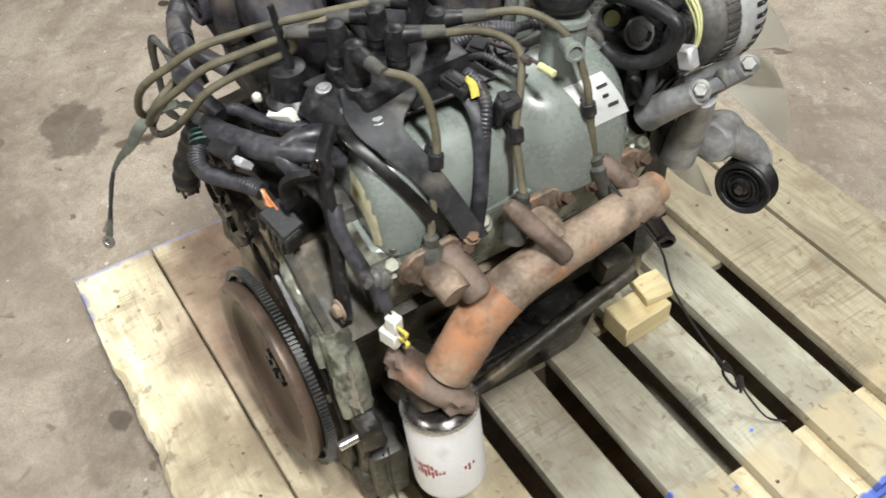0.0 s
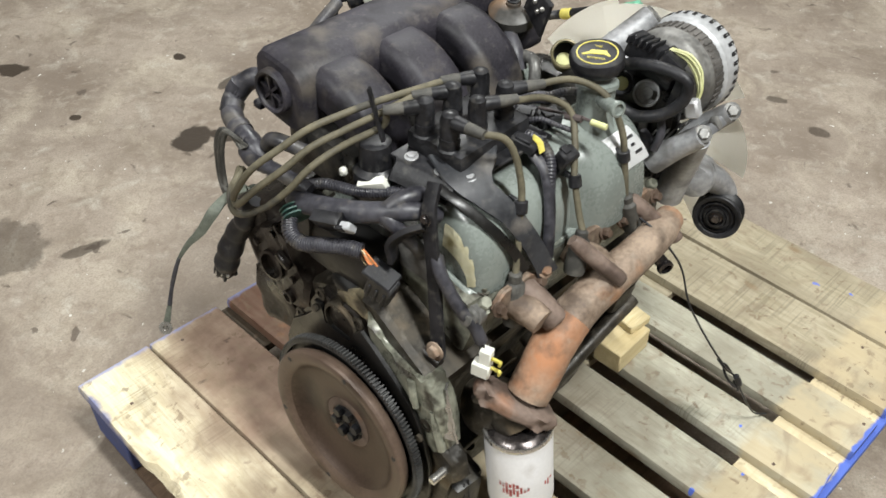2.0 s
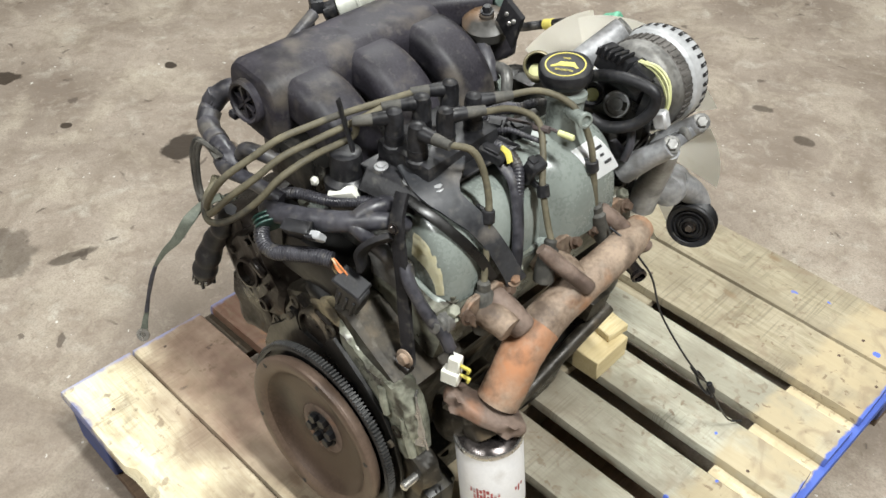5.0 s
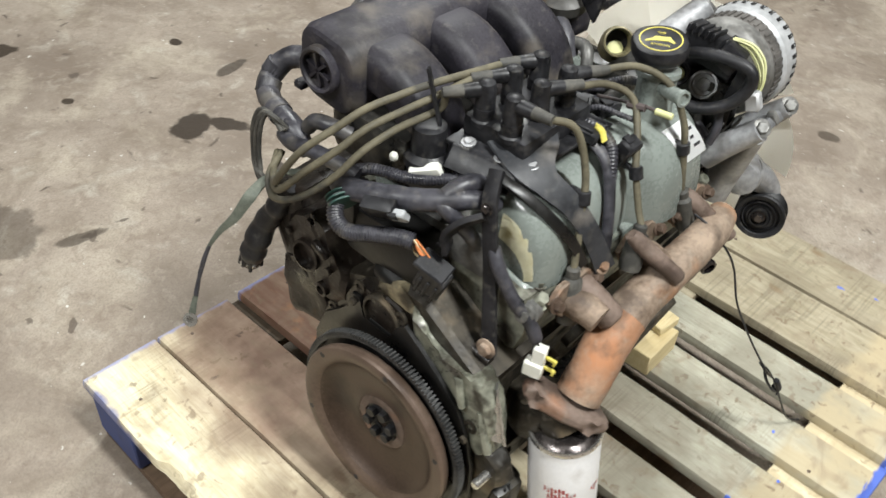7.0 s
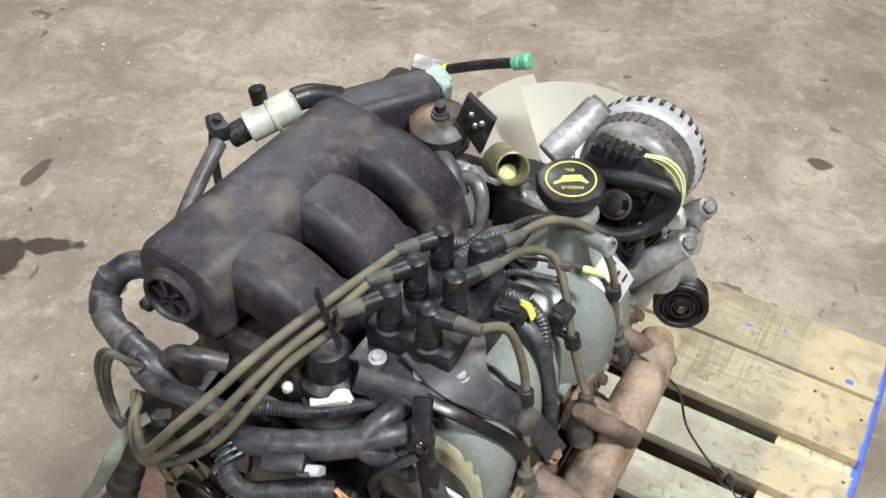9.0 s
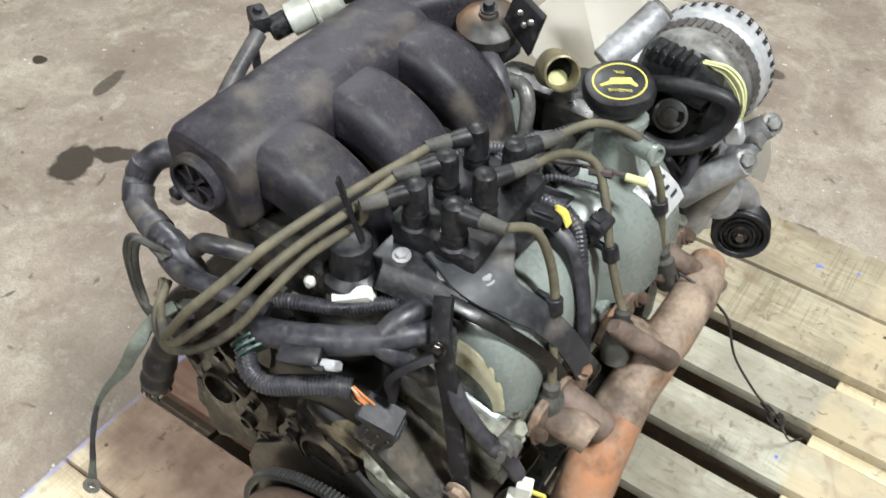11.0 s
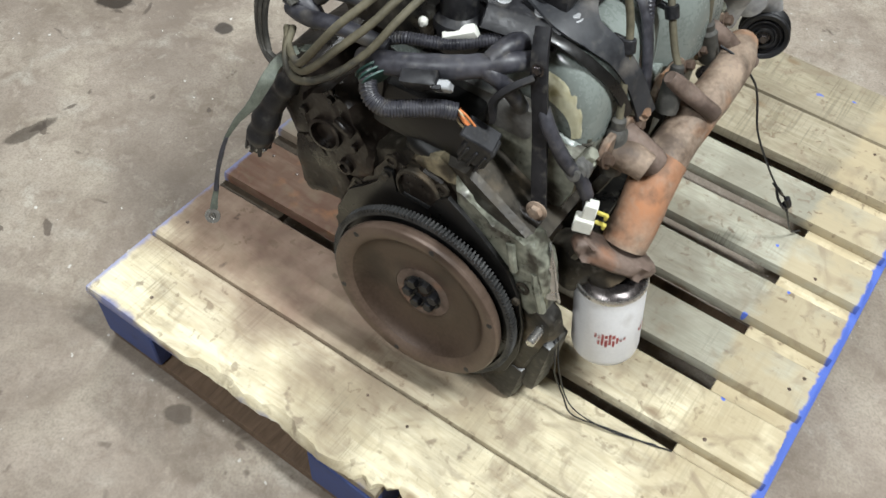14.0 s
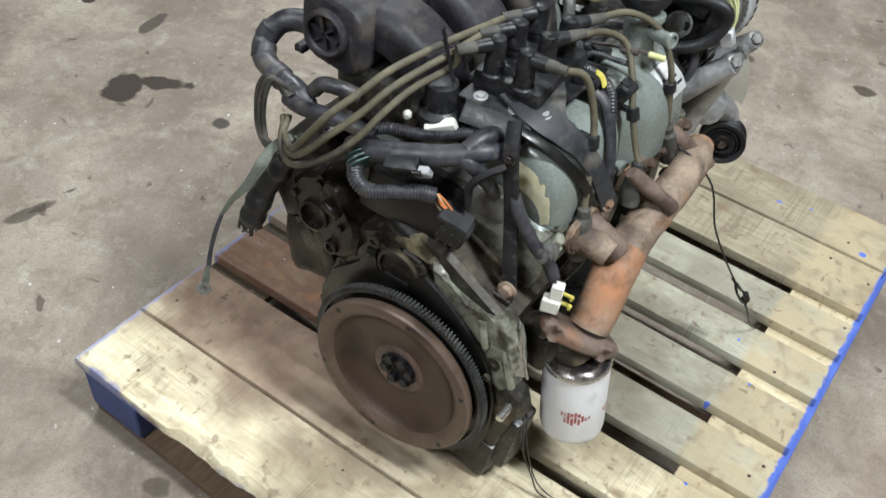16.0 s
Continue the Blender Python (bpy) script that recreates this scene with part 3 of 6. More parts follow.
# chipped front edge of the first plank: share of its length, depth of the chip
CHIPS = ((0.0, 0.215, 0.235, 0.30, 0.31, 0.36, 0.375, 0.415, 0.425, 0.46, 0.47, 0.505, 0.515, 0.54, 0.56, 0.60, 0.655, 0.74, 0.80, 0.84, 1.0),
         (0.0, 0.001, 0.013, 0.015, 0.010, 0.012, 0.021, 0.019, 0.010, 0.008, 0.002, 0.008, 0.016, 0.024, 0.033, 0.044, 0.056, 0.060, 0.045, 0.003, 0.0))
M["fresh"] = wood_material("fresh_yellow_pine", (0.72, 0.62, 0.38), (0.60, 0.48, 0.25), (0.50, 0.40, 0.22), True)

pallet = thing("pallet", (0.508, 0.62, FLOOR), "worn pine block pallet with blue painted edges on the floor", "pallet")


def board(name, corners, z0, z1, material, parent, rag=False, seed=0, cells=26):
    """A plank between four plan corners (near left, near right, far right, far left) with slightly uneven edges."""
    bm = B()
    a, b, c, d = [Vector(p) for p in corners]
    cells = 150 if rag else cells
    rings = []
    for i in range(cells + 1):
        s = i / cells
        p, q = a.lerp(b, s), d.lerp(c, s)
        w = 0.0012 * noise.noise(Vector((s * 9, seed, 0)))
        n = p.y + w + (float(np.interp(s, CHIPS[0], CHIPS[1])) * (1 + 0.5 * noise.noise(Vector((s * 60, seed + 4, 1)))) if rag else 0.0)
        f = q.y + 0.0012 * noise.noise(Vector((s * 8, seed + 9, 3)))
        zz = 0.0012 * noise.noise(Vector((s * 3, seed + 2, 7)))
        e = 0.0025
        rings.append([Vector(v) for v in ((p.x, p.y + 0.35 * (n - p.y) + 0.55 * max(0.0, n - p.y - 0.02), z0), (p.x, n - 0.4 * max(0.0, n - p.y), z1 - 0.008), (p.x, n + e, z1 + zz), (q.x, f - e, z1 + zz), (q.x, f, z1 - e + zz), (q.x, f, z0))])
    loft(bm, rings)
    return part(name, bm, material, parent, angle=30)


W = 1.016
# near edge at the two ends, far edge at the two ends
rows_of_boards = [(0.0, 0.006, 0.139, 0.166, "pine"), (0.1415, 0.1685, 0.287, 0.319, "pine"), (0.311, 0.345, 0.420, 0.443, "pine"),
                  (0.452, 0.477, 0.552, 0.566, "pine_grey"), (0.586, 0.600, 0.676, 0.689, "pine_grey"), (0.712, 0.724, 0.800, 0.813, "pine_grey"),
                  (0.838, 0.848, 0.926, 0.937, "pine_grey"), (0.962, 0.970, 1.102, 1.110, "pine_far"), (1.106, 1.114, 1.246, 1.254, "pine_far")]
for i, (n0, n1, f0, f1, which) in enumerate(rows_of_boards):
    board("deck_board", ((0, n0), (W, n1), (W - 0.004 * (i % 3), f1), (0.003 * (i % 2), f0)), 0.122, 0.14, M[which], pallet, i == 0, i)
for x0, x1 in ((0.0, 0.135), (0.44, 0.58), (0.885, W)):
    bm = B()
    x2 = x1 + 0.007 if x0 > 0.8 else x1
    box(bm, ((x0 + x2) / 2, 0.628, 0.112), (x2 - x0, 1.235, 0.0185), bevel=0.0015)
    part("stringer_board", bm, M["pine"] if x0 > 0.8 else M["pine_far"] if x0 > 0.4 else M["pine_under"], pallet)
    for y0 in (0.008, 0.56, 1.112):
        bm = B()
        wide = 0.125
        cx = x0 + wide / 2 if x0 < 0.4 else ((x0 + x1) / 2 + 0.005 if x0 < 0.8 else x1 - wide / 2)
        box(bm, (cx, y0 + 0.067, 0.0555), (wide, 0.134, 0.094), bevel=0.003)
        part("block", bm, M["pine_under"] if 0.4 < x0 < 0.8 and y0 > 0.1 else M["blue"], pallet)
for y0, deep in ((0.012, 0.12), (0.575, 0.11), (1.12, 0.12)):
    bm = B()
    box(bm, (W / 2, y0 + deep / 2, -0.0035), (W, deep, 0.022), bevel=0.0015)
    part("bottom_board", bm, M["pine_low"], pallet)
rng = random.Random(4)
nail = None
for n0, n1, f0, f1, which in rows_of_boards:
    for cx in (0.03, 0.09, 0.47, 0.55, 0.925, 0.985):
        for k in (0.28, 0.72):
            s = cx / W
            y = (n0 + (n1 - n0) * s) * (1 - k) + (f0 + (f1 - f0) * s) * k + rng.uniform(-0.012, 0.012)
            x = cx + rng.uniform(-0.015, 0.015)
            if rng.random() < 0.6:
                continue
            if nail is None:
                bm = B()
                lathe(bm, (x, y, 0.1393), (0, 0, 1), [(0.0032, 0), (0.0032, 0.001), (0.002, 0.0013)], 8)
                nail = part("nail_head", bm, M["rust_grey"], pallet)
            else:
                ob = new("nail_head", nail.data)
                ob.parent = pallet
                ob.location = Vector((x, y, 0.14)) - ORIGIN[pallet.name]

support = thing("wood_block", (0.60, 0.75, 0.14), "fresh yellow pine offcut wedged under the engine", "wood block")
bm = B()
box(bm, (0.612, 0.750, 0.164), (0.055, 0.092, 0.046), (0, 0, 2), 0.002)
part("lower_piece", bm, M["fresh"], support)
bm = B()
box(bm, (0.600, 0.785, 0.196), (0.050, 0.050, 0.017), (0, 0, -6), 0.002)
part("upper_piece", bm, M["fresh"], support)

# ---- engine ----
engine = thing("engine", (0.51, 0.47, 0.14), "used V6 car engine, greasy and rusty, standing on the pallet", "engine")
AX = Vector((-0.05, 1.0, -0.03)).normalized()   # crankshaft, from flywheel to fan
CR = Vector((0.512, 0.215, 0.338))


def bank(s, a, b, y):
    """A point in a cylinder bank: s = 1 or -1 for the side, a along the bore, b across it (outwards), y along the engine."""
    cx = 0.512 - 0.03 * (y - 0.2)
    cz = 0.350 - 0.02 * (y - 0.2)
    return Vector((cx + s * (0.5 * a + 0.866 * b), y, cz + 0.866 * a - 0.5 * b))


def side(s, x, y, z):
    """A point given for the right-hand bank, mirrored for the left."""
    return Vector((x, y, z)) if s > 0 else Vector((1.016 - x - 0.06 * (y - 0.2), y, z))


# cylinder block: V section with a deep skirt
bm = B()
rings = []
for y, k in ((0.245, 0.97), (0.255, 1.0), (0.45, 1.0), (0.69, 1.0), (0.70, 0.97)):
    sec = [bank(1, -0.08, 0.105, y), bank(1, 0.02, 0.095, y), bank(1, 0.10, 0.058, y), bank(1, 0.20, 0.045, y), bank(1, 0.20, -0.08, y),
           bank(-1, 0.20, -0.08, y), bank(-1, 0.20, 0.045, y), bank(-1, 0.10, 0.058, y), bank(-1, 0.02, 0.095, y), bank(-1, -0.08, 0.105, y)]
    mid = sum(sec, Vector()) / len(sec)
    rings.append([mid + (p - mid) * k for p in sec])
loft(bm, rings)
block = part("engine_block", bm, M["cast"], engine, "oily dark cast iron block", 25)

# bell housing flange at the rear
bm = B()
outline = [(0.338, 0.30), (0.346, 0.39), (0.372, 0.445), (0.392, 0.452), (0.405, 0.478), (0.425, 0.512), (0.440, 0.530), (0.458, 0.520), (0.485, 0.535), (0.515, 0.532),
           (0.530, 0.515), (0.560, 0.488), (0.600, 0.460), (0.628, 0.430), (0.642, 0.39), (0.648, 0.34), (0.645, 0.26), (0.630, 0.20), (0.60, 0.165),
           (0.43, 0.165), (0.375, 0.21), (0.345, 0.26)]
prism(bm, [(x, 0.236, z) for x, z in outline], (-0.002, 0.016, 0), 0.003)
flange = part("bell_housing_flange", bm, M["cast_brown"], block, "dark cast flange with dowels", 25)
bm = B()
cyl(bm, (0.675, 0.214, 0.355), (0.675, 0.25, 0.355), 0.0065, seg=16, ch=0.0015)
part("dowel", bm, M["bright"], block, "bright hollow locating dowel")
for x, z in ((0.438, 0.520), (0.382, 0.442), (0.515, 0.520), (0.642, 0.425), (0.348, 0.34)):
    bm = B()
    lathe(bm, (x, 0.238, z), (0, -1, 0), [(0.010, 0), (0.010, 0.004), (0.0055, 0.0045), (0.005, -0.004)], 16)
    part("bolt_boss", bm, M["cast"], block)
# round core opening above the flywheel
bm = B()
lathe(bm, (0.482, 0.238, 0.496), (0, -1, 0), [(0.035, -0.01), (0.035, 0.006), (0.033, 0.008), (0.0300, 0.008), (0.0285, -0.004), (0.026, -0.006), (0.004, -0.006)], 36)
part("rear_plug", bm, M["cast"], block, "round cast plug above the flywheel")
# black separator plate behind the gear
bm = B()
plate = [(0.342, 0.29), (0.347, 0.375), (0.370, 0.428), (0.405, 0.460), (0.420, 0.476), (0.430, 0.508), (0.444, 0.510), (0.450, 0.478)]
plate += [(0.500, 0.478), (0.512, 0.505), (0.528, 0.520), (0.548, 0.507), (0.584, 0.481), (0.620, 0.451), (0.642, 0.41), (0.655, 0.355), (0.656, 0.29), (0.642, 0.23), (0.60, 0.185), (0.55, 0.165), (0.44, 0.165), (0.385, 0.20), (0.358, 0.25)]
prism(bm, [(x, 0.229, z) for x, z in plate], (0, 0.006, 0), 0.001)
part("separator_plate", bm, M["plate_black"], block, "oily black separator plate", 25)
for x, z in ((0.640, 0.405), (0.434, 0.497)):
    bm = B()
    bolt(bm, (x, 0.2285, z), (0, -1, 0), 0.006, 0.005, False)
    part("plate_bolt", bm, M["cast"], block)
def rough_cast(bm, amount=0.0022, scale=90):
    bmesh.ops.subdivide_edges(bm, edges=[e for e in bm.edges if e.calc_length() > 0.012], cuts=2, use_grid_fill=True)
    for v in bm.verts:
        v.co += amount * Vector((noise.noise(v.co * scale), noise.noise(v.co * scale + Vector((7, 0, 0))), noise.noise(v.co * scale + Vector((0, 7, 0)))))


bm = B()
prism(bm, [(x, 0.236, z) for x, z in ((0.528, 0.548), (0.546, 0.532), (0.558, 0.518), (0.588, 0.507), (0.618, 0.501), (0.642, 0.507), (0.662, 0.485), (0.674, 0.44), (0.676, 0.40), (0.660, 0.375), (0.640, 0.376),
                                      (0.622, 0.424), (0.603, 0.450), (0.570, 0.474), (0.534, 0.498))], (0.002, 0.034, 0.004), 0.006)
rough_cast(bm, 0.0032, 70)
corner = part("bell_corner_casting", bm, M["casting_green"], block, "lumpy pale grimy corner casting", 40)
bm = B()
prism(bm, [(x, 0.240, z) for x, z in ((0.460, 0.530), (0.468, 0.548), (0.503, 0.566), (0.522, 0.553), (0.536, 0.535), (0.520, 0.528), (0.500, 0.538), (0.480, 0.538))], (0.002, 0.02, 0.0), 0.004)
rough_cast(bm, 0.003, 60)
part("web", bm, M["web_tan"], corner, "tan stained casting edge")
bm = B()
sweep(bm, [(0.520, 0.268, 0.545), (0.560, 0.268, 0.530), (0.600, 0.268, 0.518), (0.634, 0.270, 0.512)], [0.007, 0.008, 0.008, 0.007], 12, lump=0.1)
part("stay_rod", bm, M["cast_brown"], block, "oily black stay rod")
bm = B()
prism(bm, [(x, 0.240, z) for x, z in ((0.640, 0.395), (0.672, 0.392), (0.690, 0.376), (0.695, 0.345), (0.678, 0.325), (0.672, 0.27), (0.655, 0.215), (0.630, 0.20))], (0.002, 0.03, 0.0), 0.005)
rough_cast(bm, 0.004, 50)
part("dowel_lug", bm, M["cast"], block, "dark oily lug round the dowel", 40)
for p, q in (((0.612, 0.240, 0.490), (0.622, 0.236, 0.450)), ((0.650, 0.242, 0.458), (0.668, 0.238, 0.400))):
    bm = B()
    p, q = Vector(p) + Vector((0.004, -0.003, 0.004)), Vector(q) + Vector((0.006, -0.003, 0.004))
    sweep(bm, [p, Vector(p).lerp(Vector(q), 0.5) + Vector((0, -0.002, 0)), q], 0.006, 8, lump=0.2)
    part("rib", bm, M["casting_green"], corner)
bm = B()
box(bm, (0.465, 0.275, 0.592), (0.13, 0.05, 0.075), (0, 4, 6), 0.012, 2)
cyl(bm, (0.452, 0.262, 0.552), (0.500, 0.258, 0.548), 0.018, seg=18, ch=0.003)
box(bm, (0.405, 0.258, 0.625), (0.035, 0.04, 0.06), (0, 10, 0), 0.008, 2)
rough_cast(bm, 0.004, 40)
part("rear_module", bm, M["plate_black"], engine, "black greasy module under the loom")
bm = B()
lathe(bm, (0.649, 0.309, 0.583), (0.15, -1, 0.25), [(0.016, -0.01), (0.016, 0.003), (0.013, 0.004), (0.012, 0.009), (0.008, 0.010), (0.008, 0.016), (0.005, 0.017)], 22)
part("head_plug", bm, M["alu_dark"], engine, "stepped grey plug in the head")
bm = B()
rings = []
for k in range(9):
    f = k / 8
    c = Vector((0.658 + 0.014 * f, 0.256 - 0.010 * f, 0.500 - 0.070 * f))
    w = 0.004 + 0.013 * f ** 0.8
    ring = []
    for j in range(9):
        g = j / 4 - 1
        fold = 0.007 * math.cos(3.2 * g) * f + 0.004 * noise.noise(Vector((k * 0.9, j * 1.3, 2)))
        ring.append(c + Vector((w * g, -fold - 0.006 * g, 0.004 * noise.noise(Vector((k, j, 5))) - 0.010 * g * f)))
    rings.append(ring + [p + Vector((0.001, 0.0025, 0)) for p in reversed(ring)])
loft(bm, rings)
part("sensor_shield", bm, M["bright"], block, "bent bright foil heat shield", 25)

# oil pan and its rail
bm = B()
rings = []
for z, wx, y0, y1 in ((0.142, 0.075, 0.30, 0.66), (0.15, 0.092, 0.285, 0.68), (0.22, 0.105, 0.27, 0.695), (0.278, 0.112, 0.262, 0.70)):
    rings.append(oval((0.502, (y0 + y1) / 2, z), (1, -0.03, 0), (0.03, 1, 0), wx, (y1 - y0) / 2, 32, 6))
loft(bm, rings)
pan = part("oil_pan", bm, M["pan"], engine, "oily black pressed steel oil pan")
bm = B()
box(bm, (0.500, 0.478, 0.285), (0.262, 0.462, 0.012), (0, 0, 1.7), 0.002)
for i in range(8):
    for s in (-1, 1):
        bolt(bm, (0.505 + s * 0.122 - 0.03 * (i * 0.055 - 0.2), 0.275 + i * 0.057, 0.278), (0, 0, -1), 0.006, 0.006)
part("pan_rail", bm, M["pan"], pan)
bm = B()
box(bm, (0.630, 0.262, 0.195), (0.065, 0.05, 0.098), (0, 8, -4), 0.014, 2)
box(bm, (0.640, 0.282, 0.268), (0.07, 0.07, 0.05), (0, 8, -4), 0.01, 2)
box(bm, (0.666, 0.272, 0.250), (0.048, 0.05, 0.13), (0, 6, -4), 0.012, 2)
part("rear_pan_corner", bm, M["pan"], pan)
bm = B()
for i in range(15):
    y = 0.42 + i * 0.019
    box(bm, (0.628 - 0.03 * (y - 0.2), y, 0.272), (0.012, 0.010, 0.018), bevel=0.002)
part("rail_lugs", bm, M["pan"], pan)

# flywheel
N = (Vector((0.055, -1.0, 0.06))).normalized()
FC = Vector((0.512, 0.196, 0.336))
_, fu, fv = frame_of(N)
bm = B()
lathe(bm, FC, N, [(0.112, -0.012), (0.124, -0.006), (0.1285, 0.0), (0.1302, 0.005), (0.1298, 0.0095), (0.1275, 0.0125), (0.123, 0.0135), (0.114, 0.0125), (0.107, 0.0095), (0.101, 0.004), (0.098, -0.012)], 96)
wheel = part("flywheel", bm, M["rust_grey"], engine, "rust brown flywheel with a machined face", 30)
bm = B()
lathe(bm, FC, N, [(0.1035, 0.0068), (0.098, 0.0005), (0.089, -0.0055), (0.076, -0.0095), (0.058, -0.0118), (0.047, -0.0120), (0.0425, -0.0105), (0.0415, -0.012)], 64, False)
part("dished_web", bm, M["rust_dark"], wheel, "darker dished web", 40)
bm = B()
lathe(bm, FC, N, [(0.1385, -0.0145), (0.1385, -0.0045), (0.1345, -0.0040), (0.1340, -0.0145)], 96)
for i in range(156):
    a = 2 * math.pi * i / 156
    d = fu * math.cos(a) + fv * math.sin(a)
    k = N.cross(d)
    p = FC + d * 0.1412
    ring = lambda h, w: [p - d * 0.004 + k * w + N * h, p + d * 0.0025 + k * w * 0.55 + N * h, p + d * 0.0025 - k * w * 0.55 + N * h, p - d * 0.004 - k * w + N * h]
    loft(bm, [ring(-0.0150, 0.0021), ring(-0.0040, 0.0021)])
gear_bm, bm = bm, B()
# black ring gives the gap between disc and gear its shade
lathe(bm, FC, N, [(0.1345, -0.0150), (0.1342, -0.0120), (0.110, -0.0100), (0.108, -0.0150)], 72)
part("flexplate", bm, M["plate_black"], wheel, "black ring that darkens the gap behind the disc")
bm = gear_bm
part("ring_gear", bm, M["gear"], wheel, "worn steel starter ring gear", 25)
bm = B()
lathe(bm, FC, N, [(0.042, -0.016), (0.042, -0.0105), (0.040, -0.0095), (0.030, -0.0095), (0.029, -0.016)], 36)
part("hub_plate", bm, M["rust_lug"], wheel, "tan stained hub plate")
bm = B()
lathe(bm, FC, N, [(0.0305, -0.016), (0.0305, -0.012), (0.010, -0.012), (0.009, -0.02)], 36)
part("crank_flange", bm, M["pan"], wheel)
for i in range(6):
    a = 2 * math.pi * (i + 0.2) / 6
    p = FC + (fu * math.cos(a) + fv * math.sin(a)) * 0.0205 - N * 0.012
    bm = B()
    bolt(bm, p, N, 0.0085, 0.011)
    part("hub_bolt", bm, M["black"], wheel)
# black discs on the face draw the dark inside the bolt holes
for i in range(6):
    a = 2 * math.pi * (i + 0.33) / 6
    p = FC + (fu * math.cos(a) + fv * math.sin(a)) * 0.121
    bm = B()
    lathe(bm, p + N * 0.010, N, [(0.0042, 0), (0.0042, 0.0034), (0.002, 0.0036)], 12)
    part("bolt_hole", bm, M["black"], wheel)

# cylinder heads
for s in (1, -1):
    bm = B()
    rings = []
    for y in (0.305, 0.312, 0.45, 0.672, 0.68):
        k = 0.94 if y in (0.305, 0.68) else 1.0
        sec = [side(s, x, y, z) for x, z in ((0.604, 0.500), (0.640, 0.512), (0.652, 0.548), (0.654, 0.580), (0.646, 0.602), (0.520, 0.632), (0.500, 0.60), (0.515, 0.53))]
        if k < 1:
            mid = sum(sec, Vector()) / len(sec)
            sec = [mid + (p - mid) * 0.97 for p in sec]
        rings.append(sec)
    loft(bm, rings)
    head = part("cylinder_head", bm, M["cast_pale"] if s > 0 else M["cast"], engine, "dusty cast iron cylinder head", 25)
    for y in (0.325, 0.44, 0.56, 0.665):
        bm = B()
        bolt(bm, side(s, 0.651, y, 0.592), (0.55 * s, 0, 0.83), 0.009, 0.012)
        part("head_bolt", bm, M["cast_pale"], head)
    if s < 0:
        for a, b, r in ((0.24, -0.03, 0.022), (0.225, 0.03, 0.012), (0.255, 0.02, 0.008)):
            bm = B()
            lathe(bm, bank(s, a, b, 0.307), (0, -1, 0), [(r, 0), (r, 0.012), (r * 0.75, 0.014), (r * 0.7, 0.004), (0.002, 0.004)], 22)
            part("rear_port", bm, M["cast"], head)

# left bank's rear casting with the round ports
bm = B()
prism(bm, [(0.292, 0.232, 0.515), (0.300, 0.232, 0.550), (0.318, 0.232, 0.575), (0.350, 0.232, 0.590), (0.382, 0.232, 0.58), (0.392, 0.232, 0.54), (0.408, 0.232, 0.50), (0.402, 0.232, 0.465), (0.378, 0.232, 0.446), (0.356, 0.232, 0.450), (0.340, 0.232, 0.470), (0.312, 0.232, 0.482)], (0.004, 0.080, -0.005), 0.006)
bmesh.ops.subdivide_edges(bm, edges=[e for e in bm.edges if e.calc_length() > 0.02], cuts=4, use_grid_fill=True)
for v in bm.verts:
    for amount, scale in ((0.006, 38), (0.0035, 95)):
        v.co += amount * Vector((noise.noise(v.co * scale), noise.noise(v.co * scale + Vector((7, 0, 0))), noise.noise(v.co * scale + Vector((0, 7, 0)))))
lathe(bm, (0.338, 0.228, 0.512), (0.1, -1, 0.1), [(0.024, -0.01), (0.0235, 0.004), (0.0195, 0.005), (0.018, -0.006), (0.003, -0.008)], 26)
lathe(bm, (0.368, 0.230, 0.470), (0, -1, 0), [(0.011, -0.01), (0.011, 0.005), (0.007, 0.006), (0.006, 0), (0.002, 0)], 18)
box(bm, (0.372, 0.226, 0.545), (0.030, 0.012, 0.012), (0, 25, 0), 0.003)
for x, z in ((0.305, 0.535), (0.352, 0.578), (0.385, 0.515), (0.312, 0.490)):
    bolt(bm, (x, 0.230, z), (0, -1, 0), 0.006, 0.006, False)
part("head_rear_casting", bm, M["cast_brown"], engine, "greasy casting with round ports")

bm = B()
box(bm, (0.292, 0.325, 0.510), (0.090, 0.17, 0.15), (0, -20, 3), 0.02, 2)
box(bm, (0.318, 0.292, 0.430), (0.085, 0.12, 0.10), (0, -10, 3), 0.015, 2)
rough_cast(bm, 0.008, 30)
part("left_exhaust_casting", bm, M["cast_brown"], engine, "greasy brown casting along the far bank", 40)

# valve covers
def cover_point(s, y, a, h, w, xc, p=2.7, lift=0.0):
    c, d = math.cos(a), math.sin(a)
    x = xc + (w + lift) * math.copysign(abs(c) ** (2 / p), c)
    z = 0.612 + (h + lift) * abs(d) ** (2 / p) - 0.20 * (x - 0.583)
    return side(s, x, y, z)


